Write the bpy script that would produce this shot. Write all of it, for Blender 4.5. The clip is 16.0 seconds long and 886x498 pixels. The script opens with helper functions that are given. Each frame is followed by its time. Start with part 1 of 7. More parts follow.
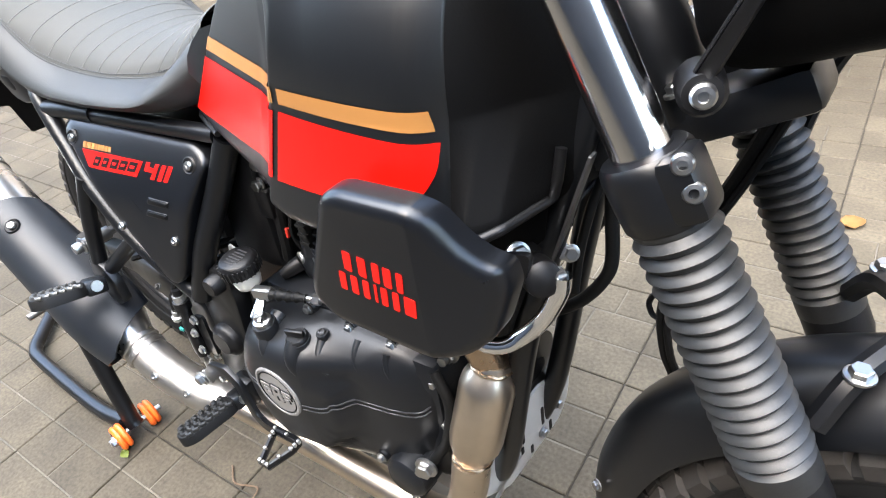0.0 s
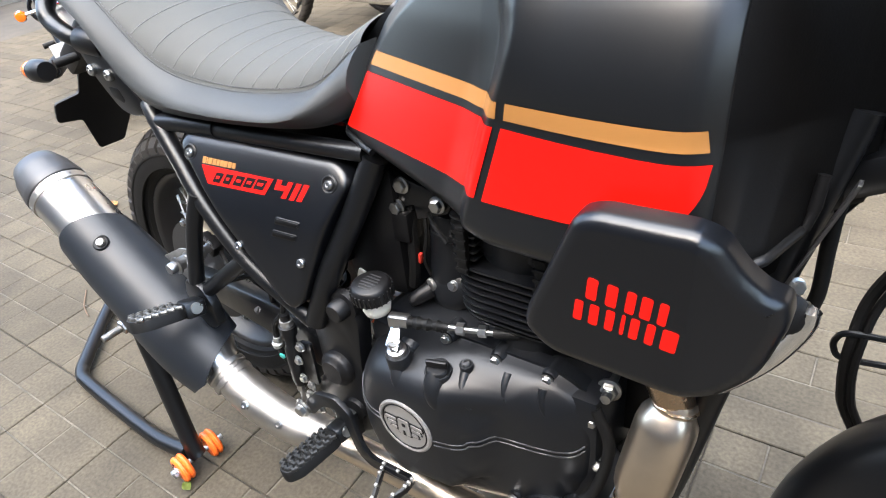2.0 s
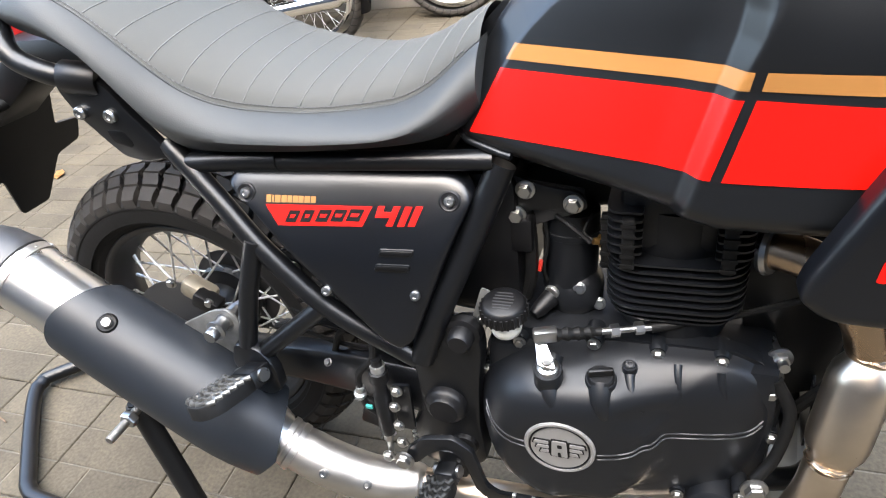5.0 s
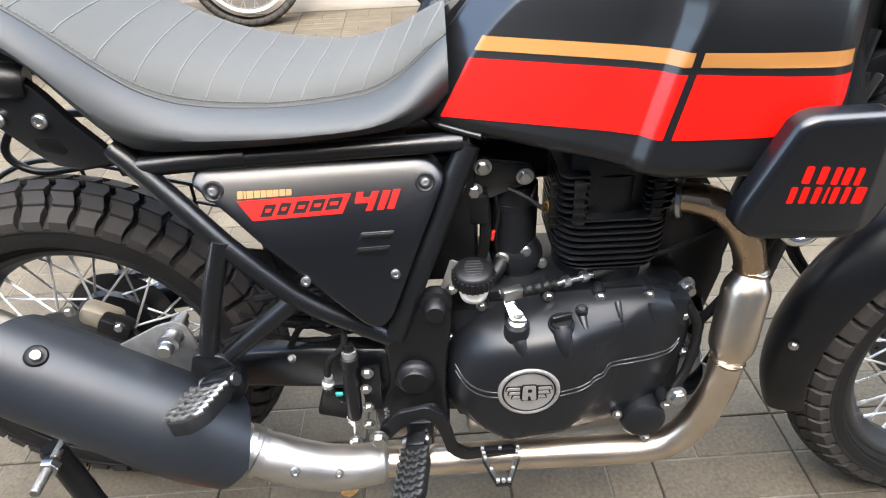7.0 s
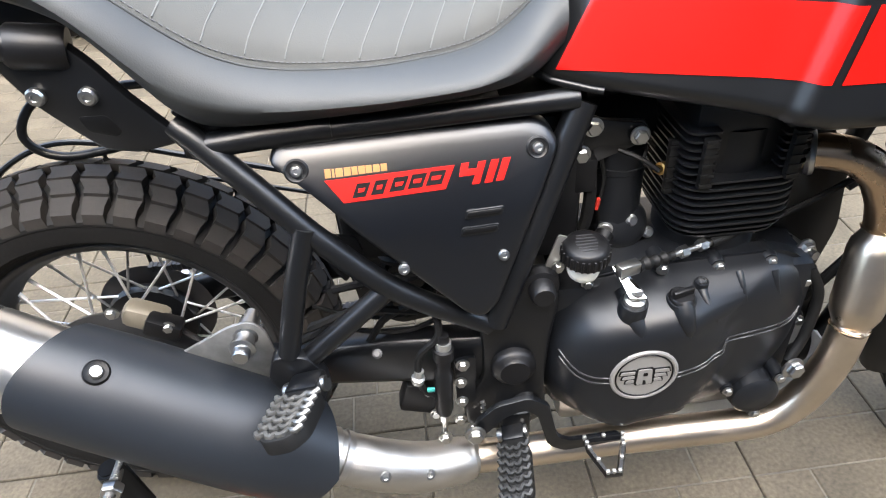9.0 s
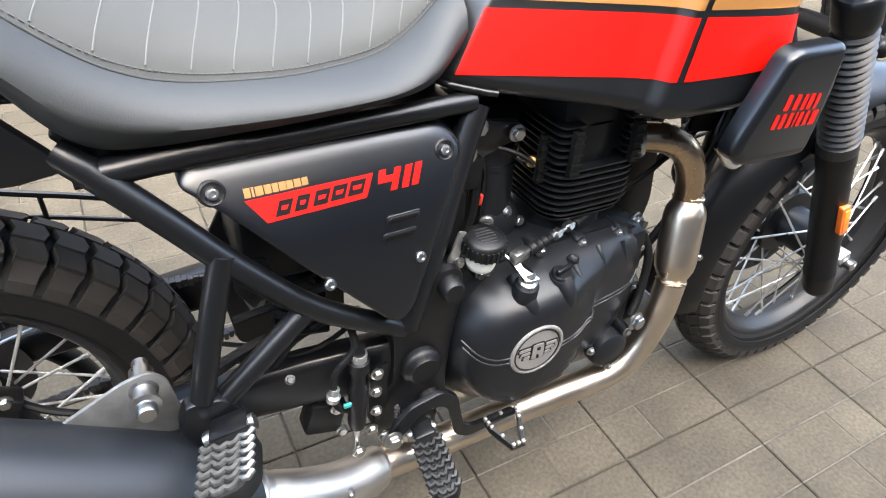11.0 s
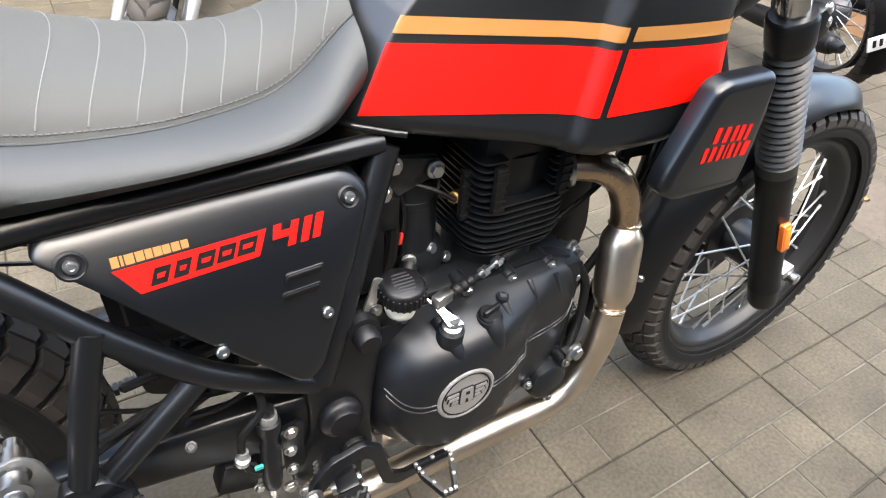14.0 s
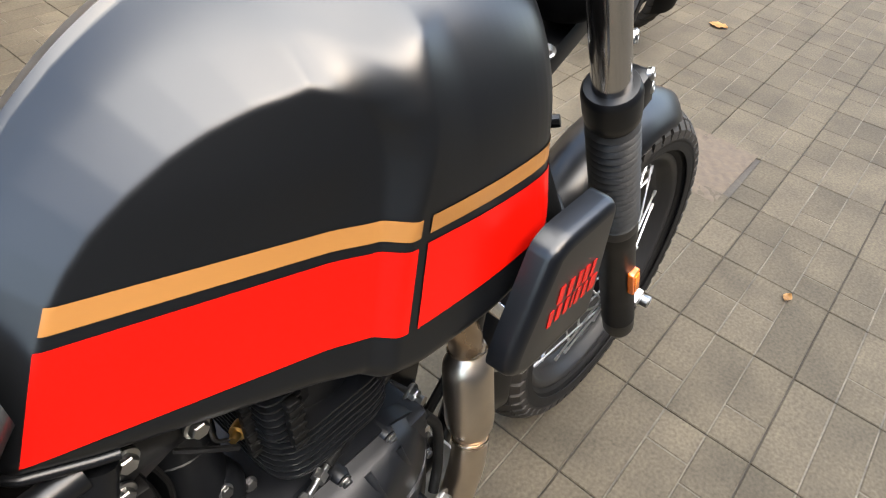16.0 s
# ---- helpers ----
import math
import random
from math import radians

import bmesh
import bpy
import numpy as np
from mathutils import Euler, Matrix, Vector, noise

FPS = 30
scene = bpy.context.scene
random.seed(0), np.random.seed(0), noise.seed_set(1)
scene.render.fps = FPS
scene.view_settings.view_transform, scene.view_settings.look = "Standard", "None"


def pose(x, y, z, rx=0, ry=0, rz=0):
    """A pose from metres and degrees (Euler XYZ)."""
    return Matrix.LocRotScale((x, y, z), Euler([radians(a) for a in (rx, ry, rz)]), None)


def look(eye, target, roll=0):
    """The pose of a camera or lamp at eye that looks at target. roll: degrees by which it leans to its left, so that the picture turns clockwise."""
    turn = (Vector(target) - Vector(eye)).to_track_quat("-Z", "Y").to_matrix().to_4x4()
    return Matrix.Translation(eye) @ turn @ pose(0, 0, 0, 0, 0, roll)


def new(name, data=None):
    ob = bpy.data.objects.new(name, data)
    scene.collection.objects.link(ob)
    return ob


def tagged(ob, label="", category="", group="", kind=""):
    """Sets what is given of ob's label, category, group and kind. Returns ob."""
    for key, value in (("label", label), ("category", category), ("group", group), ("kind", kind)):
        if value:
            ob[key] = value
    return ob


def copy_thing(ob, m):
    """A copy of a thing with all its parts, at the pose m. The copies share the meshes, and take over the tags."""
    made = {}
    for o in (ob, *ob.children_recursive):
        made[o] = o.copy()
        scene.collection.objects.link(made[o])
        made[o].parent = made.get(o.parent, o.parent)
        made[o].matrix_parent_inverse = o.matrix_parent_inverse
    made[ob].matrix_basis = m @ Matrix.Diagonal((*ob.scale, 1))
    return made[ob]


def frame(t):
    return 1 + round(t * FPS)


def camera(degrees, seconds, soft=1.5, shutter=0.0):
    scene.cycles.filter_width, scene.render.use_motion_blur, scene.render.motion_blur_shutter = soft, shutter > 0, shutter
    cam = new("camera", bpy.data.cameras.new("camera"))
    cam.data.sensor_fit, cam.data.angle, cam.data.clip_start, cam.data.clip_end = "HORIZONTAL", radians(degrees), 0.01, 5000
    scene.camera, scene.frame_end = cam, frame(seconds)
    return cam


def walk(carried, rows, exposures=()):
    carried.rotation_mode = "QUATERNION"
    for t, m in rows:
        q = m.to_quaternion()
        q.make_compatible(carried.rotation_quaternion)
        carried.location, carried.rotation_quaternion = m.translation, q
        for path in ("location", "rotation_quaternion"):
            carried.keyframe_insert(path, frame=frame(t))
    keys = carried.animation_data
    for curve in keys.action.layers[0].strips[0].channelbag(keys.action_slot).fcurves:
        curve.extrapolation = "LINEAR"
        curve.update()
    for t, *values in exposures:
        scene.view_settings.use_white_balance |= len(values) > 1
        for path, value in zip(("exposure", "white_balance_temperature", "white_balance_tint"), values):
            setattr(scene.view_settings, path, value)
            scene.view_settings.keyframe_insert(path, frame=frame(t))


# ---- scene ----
cam = camera(70.41, 16.0, 1.15)
PATH = [
    (0, (1.2948, -0.4396, 1.0499), (0.2262, 0.7624, -0.1389), -11.61),
    (0.5, (1.2478, -0.4661, 1.0554), (0.0768, 0.6735, -0.0979), -11.32),
    (1, (1.2215, -0.4852, 1.0545), (0.0086, 0.6122, -0.0964), -10.52),
    (1.5, (1.1861, -0.4987, 1.0538), (0.0367, 0.6813, -0.0804), -9.47),
    (2, (1.1170, -0.5310, 1.0547), (0.0524, 0.7438, -0.0596), -8.96),
    (2.5, (1.0726, -0.5748, 1.0615), (0.0887, 0.7581, -0.0589), -8.92),
    (3, (1.0615, -0.6058, 1.0677), (0.1293, 0.7667, -0.0491), -9.19),
    (3.5, (1.0474, -0.6249, 1.0699), (0.1332, 0.7656, -0.0395), -9.22),
    (4, (1.0033, -0.6274, 1.0674), (0.0937, 0.7476, -0.0649), -10.59),
    (4.2, (0.9704, -0.6128, 1.0600), (0.0635, 0.7699, -0.0651), -11.29),
    (6.3, (0.5980, -0.6950, 1.0717), (0.5521, 0.9235, -0.1023), -2.83),
    (6.5, (0.6006, -0.7077, 1.0751), (0.5755, 0.9141, -0.0949), -2.86),
    (7, (0.5927, -0.7344, 1.0841), (0.5888, 0.8839, -0.0911), -2.96),
    (7.5, (0.5773, -0.7245, 1.0745), (0.5073, 0.8434, -0.1651), -4.18),
    (8, (0.5488, -0.7169, 1.0713), (0.4990, 0.8440, -0.1782), -2.62),
    (8.2, (0.5387, -0.7047, 1.0657), (0.4670, 0.8637, -0.1733), -3.75),
    (10.3, (0.2892, -0.5659, 1.0348), (0.7867, 0.8492, -0.2881), 0.85),
    (10.5, (0.2839, -0.5762, 1.0358), (0.8620, 0.8226, -0.2716), 2.69),
    (11, (0.2790, -0.5962, 1.0476), (1.0714, 0.7502, -0.2010), 5.81),
    (11.5, (0.2739, -0.6022, 1.0538), (1.1513, 0.7114, -0.1729), 7.27),
    (12, (0.2748, -0.5984, 1.0494), (1.0973, 0.7478, -0.1800), 6.01),
    (12.5, (0.2717, -0.5744, 1.0407), (1.0655, 0.7987, -0.1777), 5.98),
    (13, (0.2811, -0.5255, 1.0320), (1.0493, 0.8487, -0.2015), 5.61),
    (13.5, (0.3035, -0.5115, 1.0355), (1.0627, 0.8486, -0.2190), 6.72),
    (14, (0.3708, -0.5507, 1.0726), (1.2381, 0.7253, -0.2000), 6.84),
    (14.5, (0.4723, -0.5096, 1.0942), (1.4245, 0.7441, -0.1393), 5.73),
    (15, (0.5446, -0.4632, 1.1205), (1.4627, 0.7825, -0.1464), 4.26),
    (15.5, (0.5849, -0.4126, 1.1433), (1.5450, 0.7468, -0.1735), 4.73),
    (16, (0.6079, -0.3257, 1.1395), (1.7698, 0.5548, -0.2297), 6.34),
]
walk(cam, [(t, look(eye, target, roll)) for t, eye, target, roll in PATH], [(0.0, 3.26, 6500, 10), (2.0, 3.06, 6500, 10), (4.2, 3.06, 6500, 10), (6.3, 3.18, 6500, 10), (12.5, 3.12, 6500, 10), (14.0, 3.06, 6720, 10), (16.0, 2.69, 6950, 10)])

# ---------------------------------------------------------------- light
world = bpy.data.worlds.new("sky")
scene.world = world
world.use_nodes = True
wn = world.node_tree.nodes
sky = wn.new("ShaderNodeTexSky")
sky.sky_type = 'NISHITA'
sky.sun_disc = False
sky.sun_elevation, sky.sun_rotation = radians(50), radians(180)
sky.air_density, sky.dust_density = 1.2, 3.0
wn["Background"].inputs["Strength"].default_value = 0.18
world.node_tree.links.new(sky.outputs[0], wn["Background"].inputs["Color"])
sun = new("sun", bpy.data.lights.new("sun", 'SUN'))
sun.data.energy, sun.data.angle, sun.data.color = 2.2, radians(84), (1.0, 0.98, 0.935)
sun.matrix_world = look((0.5, -1.6, 5.8), (0.55, 0.0, 0.0))

# ---------------------------------------------------------------- materials


def surf(name, col, rough=0.5, metal=0.0, var=0.12, scale=12.0, bump=0.03, bscale=180.0, coat=0.0, random_value=0.0, stretch=None, rvar=0.08, placed=False, spec=0.5, speck=0.0):
    """A node material with variation at two scales; random_value varies the value from piece to piece."""
    m = bpy.data.materials.new(name)
    m.use_nodes = True
    n, l = m.node_tree.nodes, m.node_tree.links
    p = n["Principled BSDF"]
    tc = n.new("ShaderNodeTexCoord")
    src = n.new("ShaderNodeNewGeometry").outputs["Position"] if placed else tc.outputs["Object"]
    if stretch:
        mp = n.new("ShaderNodeMapping")
        mp.inputs["Scale"].default_value = stretch
        l.new(src, mp.inputs["Vector"])
        src = mp.outputs[0]
    big, fine = n.new("ShaderNodeTexNoise"), n.new("ShaderNodeTexNoise")
    for t, s, d in ((big, scale, 5.0), (fine, bscale, 3.0)):
        t.inputs["Scale"].default_value, t.inputs["Detail"].default_value = s, d
        l.new(src, t.inputs["Vector"])
    mul = n.new("ShaderNodeMath")
    mul.operation = 'MULTIPLY_ADD'
    mul.inputs[1].default_value, mul.inputs[2].default_value = 2 * var, 1 - var
    l.new(big.outputs["Fac"], mul.inputs[0])
    hsv = n.new("ShaderNodeHueSaturation")
    hsv.inputs["Color"].default_value = (*col, 1)
    value = mul.outputs[0]
    if speck:
        sp = n.new("ShaderNodeMath")
        sp.operation = 'MULTIPLY_ADD'
        sp.inputs[1].default_value, sp.inputs[2].default_value = 2 * speck, 1 - speck
        l.new(fine.outputs["Fac"], sp.inputs[0])
        both = n.new("ShaderNodeMath")
        both.operation = 'MULTIPLY'
        l.new(value, both.inputs[0])
        l.new(sp.outputs[0], both.inputs[1])
        value = both.outputs[0]
    if random_value:
        oi = n.new("ShaderNodeObjectInfo")
        geo = n.new("ShaderNodeNewGeometry")
        add = n.new("ShaderNodeMath")
        add.operation = 'ADD'
        l.new(oi.outputs["Random"], add.inputs[0])
        l.new(geo.outputs["Random Per Island"], add.inputs[1])
        fr = n.new("ShaderNodeMath")
        fr.operation = 'FRACT'
        l.new(add.outputs[0], fr.inputs[0])
        ma = n.new("ShaderNodeMath")
        ma.operation = 'MULTIPLY_ADD'
        ma.inputs[1].default_value, ma.inputs[2].default_value = 2 * random_value, 1 - random_value
        l.new(fr.outputs[0], ma.inputs[0])
        mm = n.new("ShaderNodeMath")
        mm.operation = 'MULTIPLY'
        l.new(value, mm.inputs[0])
        l.new(ma.outputs[0], mm.inputs[1])
        value = mm.outputs[0]
    l.new(value, hsv.inputs["Value"])
    l.new(hsv.outputs[0], p.inputs["Base Color"])
    rr = n.new("ShaderNodeMath")
    rr.operation = 'MULTIPLY_ADD'
    rr.inputs[1].default_value, rr.inputs[2].default_value = 2 * rvar, rough - rvar
    l.new(big.outputs["Fac"], rr.inputs[0])
    l.new(rr.outputs[0], p.inputs["Roughness"])
    p.inputs["Metallic"].default_value = metal
    p.inputs["Coat Weight"].default_value = coat
    p.inputs["Specular IOR Level"].default_value = spec
    if bump:
        b = n.new("ShaderNodeBump")
        b.inputs["Strength"].default_value, b.inputs["Distance"].default_value = bump, 0.002
        l.new(fine.outputs["Fac"], b.inputs["Height"])
        l.new(b.outputs[0], p.inputs["Normal"])
    return m


SATIN = surf("satin_black_paint", (0.0024, 0.0027, 0.0034), 0.34, 0.0, 0.1, 9, 0.015, 400, spec=0.38)
TANKBLACK = surf("tank_satin_black", (0.0020, 0.0023, 0.0028), 0.335, 0.0, 0.05, 6, 0.010, 700, rvar=0.02, spec=0.58)
PANELBLACK = surf("satin_black_plastic", (0.0022, 0.0026, 0.0036), 0.29, 0.0, 0.06, 6, 0.012, 600, rvar=0.03, spec=0.46)
MATTEPLASTIC = surf("textured_black_plastic", (0.0020, 0.0020, 0.0021), 0.58, 0.0, 0.15, 20, 0.12, 500, spec=0.07)
ENGINE = surf("engine_black_coat", (0.0042, 0.0048, 0.0060), 0.37, 0.0, 0.12, 14, 0.015, 400, spec=0.31, rvar=0.03)
PLASTIC = surf("black_plastic", (0.0030, 0.0030, 0.0034), 0.42, 0.0, 0.15, 20, 0.06, 300, spec=0.26)
RUBBER = surf("black_rubber", (0.004, 0.004, 0.004), 0.55, 0.0, 0.2, 20, 0.08, 250, spec=0.18)
# carcass darker than the dusty blocks: the tread grooves' shade is in its colour
TYRE = surf("tyre_rubber", (0.004, 0.0038, 0.0036), 0.66, 0.0, 0.6, 18, 0.15, 160, spec=0.24)
ROADRUBBER = surf("dusty_road_rubber", (0.030, 0.026, 0.022), 0.72, 0.0, 0.6, 30, 0.15, 160, spec=0.3)
TYREDUST = surf("tread_rubber", (0.0150, 0.0128, 0.0108), 0.70, 0.0, 0.6, 40, 0.15, 160, random_value=0.15, spec=0.36)
GAITER = surf("gaiter_rubber", (0.0085, 0.0088, 0.0088), 0.48, 0.0, 0.2, 30, 0.08, 300)
SEATSIDE = surf("seat_vinyl_dark", (0.0235, 0.0252, 0.0255), 0.54, 0.0, 0.08, 15, 0.10, 700, spec=0.3)
SEATTOP = surf("seat_vinyl_grey", (0.042, 0.0428, 0.0395), 0.62, 0.0, 0.06, 15, 0.16, 900, spec=0.2)
THREAD = surf("pale_thread", (0.072, 0.073, 0.069), 0.7, 0.0, 0.1, 50, 0.0)
DARKTHREAD = surf("dark_thread", (0.05, 0.05, 0.055), 0.7, 0.0, 0.1, 50, 0.0)
RED = surf("red_decal", (0.40, 0.0030, 0.0010), 0.31, 0.0, 0.03, 8, 0.0, rvar=0.02, spec=0.42)
GOLD = surf("gold_decal", (0.235, 0.106, 0.029), 0.31, 0.0, 0.04, 8, 0.0, rvar=0.02, spec=0.55)
# black of print, and of the shade in holes drawn as flat pieces
DECALHOLEBLACK = surf("black_decal", (0.002, 0.002, 0.0022), 0.42, 0.0, 0.03, 8, 0.0, spec=0.18)
STEEL = surf("brushed_steel", (0.46, 0.44, 0.41), 0.40, 1.0, 0.12, 14, 0.06, 300, stretch=(1, 6, 6), rvar=0.1)
MUFFLER = surf("muffler_steel", (0.66, 0.65, 0.63), 0.28, 1.0, 0.08, 20, 0.05, 300, rvar=0.06)
BRONZE = surf("heat_tinted_steel", (0.44, 0.325, 0.225), 0.27, 1.0, 0.35, 16, 0.05, 200)
STRAW = surf("straw_tinted_steel", (0.60, 0.51, 0.41), 0.31, 1.0, 0.2, 22, 0.05, 200)
SHIELD = surf("satin_shield_paint", (0.0072, 0.0090, 0.0118), 0.44, 0.0, 0.08, 9, 0.015, 400, spec=0.36)
FORKCHROME = surf("hazy_chrome", (0.52, 0.51, 0.51), 0.16, 1.0, 0.08, 30, 0.01, 300, rvar=0.04)
CHROME = surf("chrome", (0.78, 0.78, 0.79), 0.07, 1.0, 0.03, 10, 0.0, rvar=0.02)
ZINC = surf("zinc_bolt", (0.40, 0.40, 0.395), 0.30, 1.0, 0.1, 60, 0.05, 400)
ALU = surf("satin_aluminium", (0.40, 0.40, 0.39), 0.42, 0.9, 0.1, 20, 0.06, 200)
PLATEALU = surf("raw_plate_aluminium", (0.50, 0.50, 0.48), 0.50, 0.55, 0.12, 14, 0.06, 300)
PEGALU = surf("worn_peg_alloy", (0.13, 0.13, 0.125), 0.40, 0.8, 0.7, 90, 0.2, 300)
DARKALU = surf("worn_alloy", (0.22, 0.22, 0.215), 0.42, 0.8, 0.5, 60, 0.1, 200)
BADGE = surf("badge_silver", (0.26, 0.25, 0.24), 0.45, 0.6, 0.08, 60, 0.05, 500)
DARKMETAL = surf("dark_metal", (0.05, 0.05, 0.052), 0.45, 0.6, 0.2, 20, 0.05, 300)
BRASS = surf("brass", (0.62, 0.40, 0.14), 0.32, 1.0, 0.15, 60, 0.0)
CALIPER = surf("caliper_grey_gold", (0.26, 0.23, 0.18), 0.42, 0.7, 0.15, 60, 0.05)
AMBER = surf("amber_plastic", (0.62, 0.115, 0.006), 0.18, 0.0, 0.06, 120, 0.05, 500, coat=0.5)
LENSRED = surf("red_lens", (0.55, 0.02, 0.015), 0.12, 0.0, 0.05, 60, 0.0, coat=0.6)
WHEELORANGE = surf("orange_nylon", (0.80, 0.13, 0.015), 0.38, 0.0, 0.15, 40, 0.05)
WHITECUP = surf("translucent_white_cup", (0.68, 0.67, 0.60), 0.35, 0.0, 0.05, 40, 0.0)
PLATEWHITE = surf("dusty_white_plate", (0.24, 0.24, 0.235), 0.45, 0.0, 0.2, 12, 0.02)
PALEGREY = surf("pale_grey_paint", (0.13, 0.13, 0.127), 0.3, 0.0, 0.1, 12, 0.02)
BLUE = surf("blue_paint", (0.03, 0.10, 0.30), 0.22, 0.0, 0.06, 20, 0.0, coat=0.5)
GLOSSBLACK = surf("gloss_black", (0.006, 0.006, 0.007), 0.14, 0.0, 0.05, 20, 0.0, spec=0.35)
BARRED = surf("red_label", (0.34, 0.018, 0.010), 0.5)
PAVER = surf("concrete_paver", (0.0530, 0.0445, 0.0312), 0.84, 0.0, 0.60, 7.0, 0.38, 130, random_value=0.14, placed=True, speck=0.60, spec=0.2)
SAND = surf("sanded_groove", (0.068, 0.059, 0.0455), 0.9, 0.0, 1.2, 9, 0.3, 120, placed=True, speck=0.5)
JOINT = surf("joint_dirt", (0.028, 0.024, 0.0185), 0.9, 0.0, 1.4, 4, 0.3, 120, placed=True, speck=0.5)
WALLMAT = surf("rendered_wall", (0.20, 0.18, 0.155), 0.8, 0.0, 0.4, 2.2, 0.3, 60, placed=True)
# dark grey of the unseen south wall, set to dim what the bike reflects
BLOCKERGREY = surf("grey_painted_wall", (0.060, 0.060, 0.064), 0.8, 0.0, 0.3, 2.2, 0.3, 60, placed=True)
LEAFY = surf("dry_leaf", (0.30, 0.155, 0.045), 0.6, 0.0, 0.25, 60, 0.1, 200, random_value=0.25)
LEAFG = surf("green_leaf", (0.13, 0.17, 0.025), 0.55, 0.0, 0.2, 60, 0.1, 200)
THREADROD = surf("threaded_steel", (0.16, 0.155, 0.145), 0.42, 0.9, 0.2, 40, 0.6, 900, stretch=(0.02, 1, 0.02))
TWIG = surf("dry_twig", (0.10, 0.062, 0.036), 0.8, 0.0, 0.2, 60, 0.1)
CARD = surf("cardboard", (0.36, 0.20, 0.10), 0.8, 0.0, 0.15, 12, 0.1, 120)
SOIL = surf("gritty_soil", (0.058, 0.044, 0.031), 0.95, 0.0, 0.6, 40, 0.6, 150)

# ---------------------------------------------------------------- mesh helpers


def part(name, bm, material, parent=None, label="", smooth=40, at=None):
    """Links a bmesh as one mesh object under a thing or under a part."""
    me = bpy.data.meshes.new(name)
    bm.normal_update()
    bm.to_mesh(me)
    bm.free()
    me.materials.append(material)
    if smooth:
        me.shade_smooth()
        me.set_sharp_from_angle(angle=radians(smooth))
    ob = new(name, me)
    if parent:
        ob.parent = parent
    if at is not None:
        ob.matrix_basis = at
    if label:
        ob["label"] = label
    return ob


def again(ob, at, parent=None):
    """Another object on the same mesh."""
    o = bpy.data.objects.new(ob.name, ob.data)
    scene.collection.objects.link(o)
    o.parent = parent or ob.parent
    o.matrix_basis = at
    if ob.get("label"):
        o["label"] = ob["label"]
    return o


def spline(pts, n=8):
    """A Catmull-Rom curve through points, n steps a span."""
    p = [Vector(q) for q in pts]
    p = [2 * p[0] - p[1]] + p + [2 * p[-1] - p[-2]]
    out = []
    for i in range(1, len(p) - 2):
        a, b, c, d = p[i - 1:i + 3]
        for k in range(n):
            t = k / n
            out.append(0.5 * (2 * b + (c - a) * t + (2 * a - 5 * b + 4 * c - d) * t * t + (3 * b - a - 3 * c + d) * t ** 3))
    out.append(p[-2])
    return out


def interp(x, table):
    """Smooth reading of a short table of x, value."""
    if x <= table[0][0]:
        return table[0][1]
    for (x0, v0), (x1, v1) in zip(table, table[1:]):
        if x <= x1:
            t = (x - x0) / (x1 - x0)
            return v0 + (v1 - v0) * t
    return table[-1][1]


def blend(x, table):
    """A table read with its corners softened."""
    return sum(interp(x + o, table) for o in (-0.024, -0.016, -0.008, 0, 0.008, 0.016, 0.024)) / 7


def sweep(bm, pts, r, seg=14, closed=False, flat=1.0):
    """A tube of radius r (a number, or one a point) along points."""
    pts = [Vector(p) for p in pts]
    rs = r if isinstance(r, (list, tuple)) else [r] * len(pts)
    rings, up = [], None
    for i, p in enumerate(pts):
        if closed:
            d = pts[(i + 1) % len(pts)] - pts[i - 1]
        else:
            d = pts[min(i + 1, len(pts) - 1)] - pts[max(i - 1, 0)]
        d.normalize()
        if up is None:
            up = Vector((0, 0, 1)) if abs(d.z) < 0.9 else Vector((1, 0, 0))
        side = d.cross(up).normalized()
        up = side.cross(d).normalized()
        rings.append([bm.verts.new(p + rs[i] * (side * math.cos(a) + up * math.sin(a) * flat)) for a in [2 * math.pi * k / seg for k in range(seg)]])
    pairs = list(zip(rings, rings[1:])) + ([(rings[-1], rings[0])] if closed else [])
    for a, b in pairs:
        for k in range(seg):
            bm.faces.new((a[k], a[(k + 1) % seg], b[(k + 1) % seg], b[k]))
    if not closed:
        bm.faces.new(rings[0][::-1])
        bm.faces.new(rings[-1])
    return bm


def tube(name, pts, r, mat, parent, label="", seg=14, n=8, smooth_path=True):
    bm = bmesh.new()
    path = spline(pts, n) if smooth_path and len(pts) > 2 else [Vector(p) for p in pts]
    if isinstance(r, (list, tuple)):
        m = len(path) - 1
        r = [interp(i / m * (len(r) - 1), list(enumerate(r))) for i in range(m + 1)]
    sweep(bm, path, r, seg)
    return part(name, bm, mat, parent, label)


def frame_at(p, d):
    """A matrix whose z runs along d, at p."""
    return Matrix.Translation(p) @ Vector(d).to_track_quat('Z', 'Y').to_matrix().to_4x4()


def lathe(bm, profile, at, seg=28):
    """Turns a profile of (radius, height) about the z of the matrix at."""
    rings = []
    for r, h in profile:
        if r < 1e-5:
            rings.append([bm.verts.new(at @ Vector((0, 0, h)))])
        else:
            rings.append([bm.verts.new(at @ Vector((r * math.cos(2 * math.pi * k / seg), r * math.sin(2 * math.pi * k / seg), h))) for k in range(seg)])
    for a, b in zip(rings, rings[1:]):
        for k in range(seg):
            q = []
            for v in (a[k % len(a)], a[(k + 1) % len(a)], b[(k + 1) % len(b)], b[k % len(b)]):
                if v not in q:
                    q.append(v)
            if len(q) > 2:
                bm.faces.new(q)
    if len(rings[0]) > 1 and rings[0] is not rings[-1]:
        bm.faces.new(rings[0][::-1])
    if len(rings[-1]) > 1:
        bm.faces.new(rings[-1])
    return bm


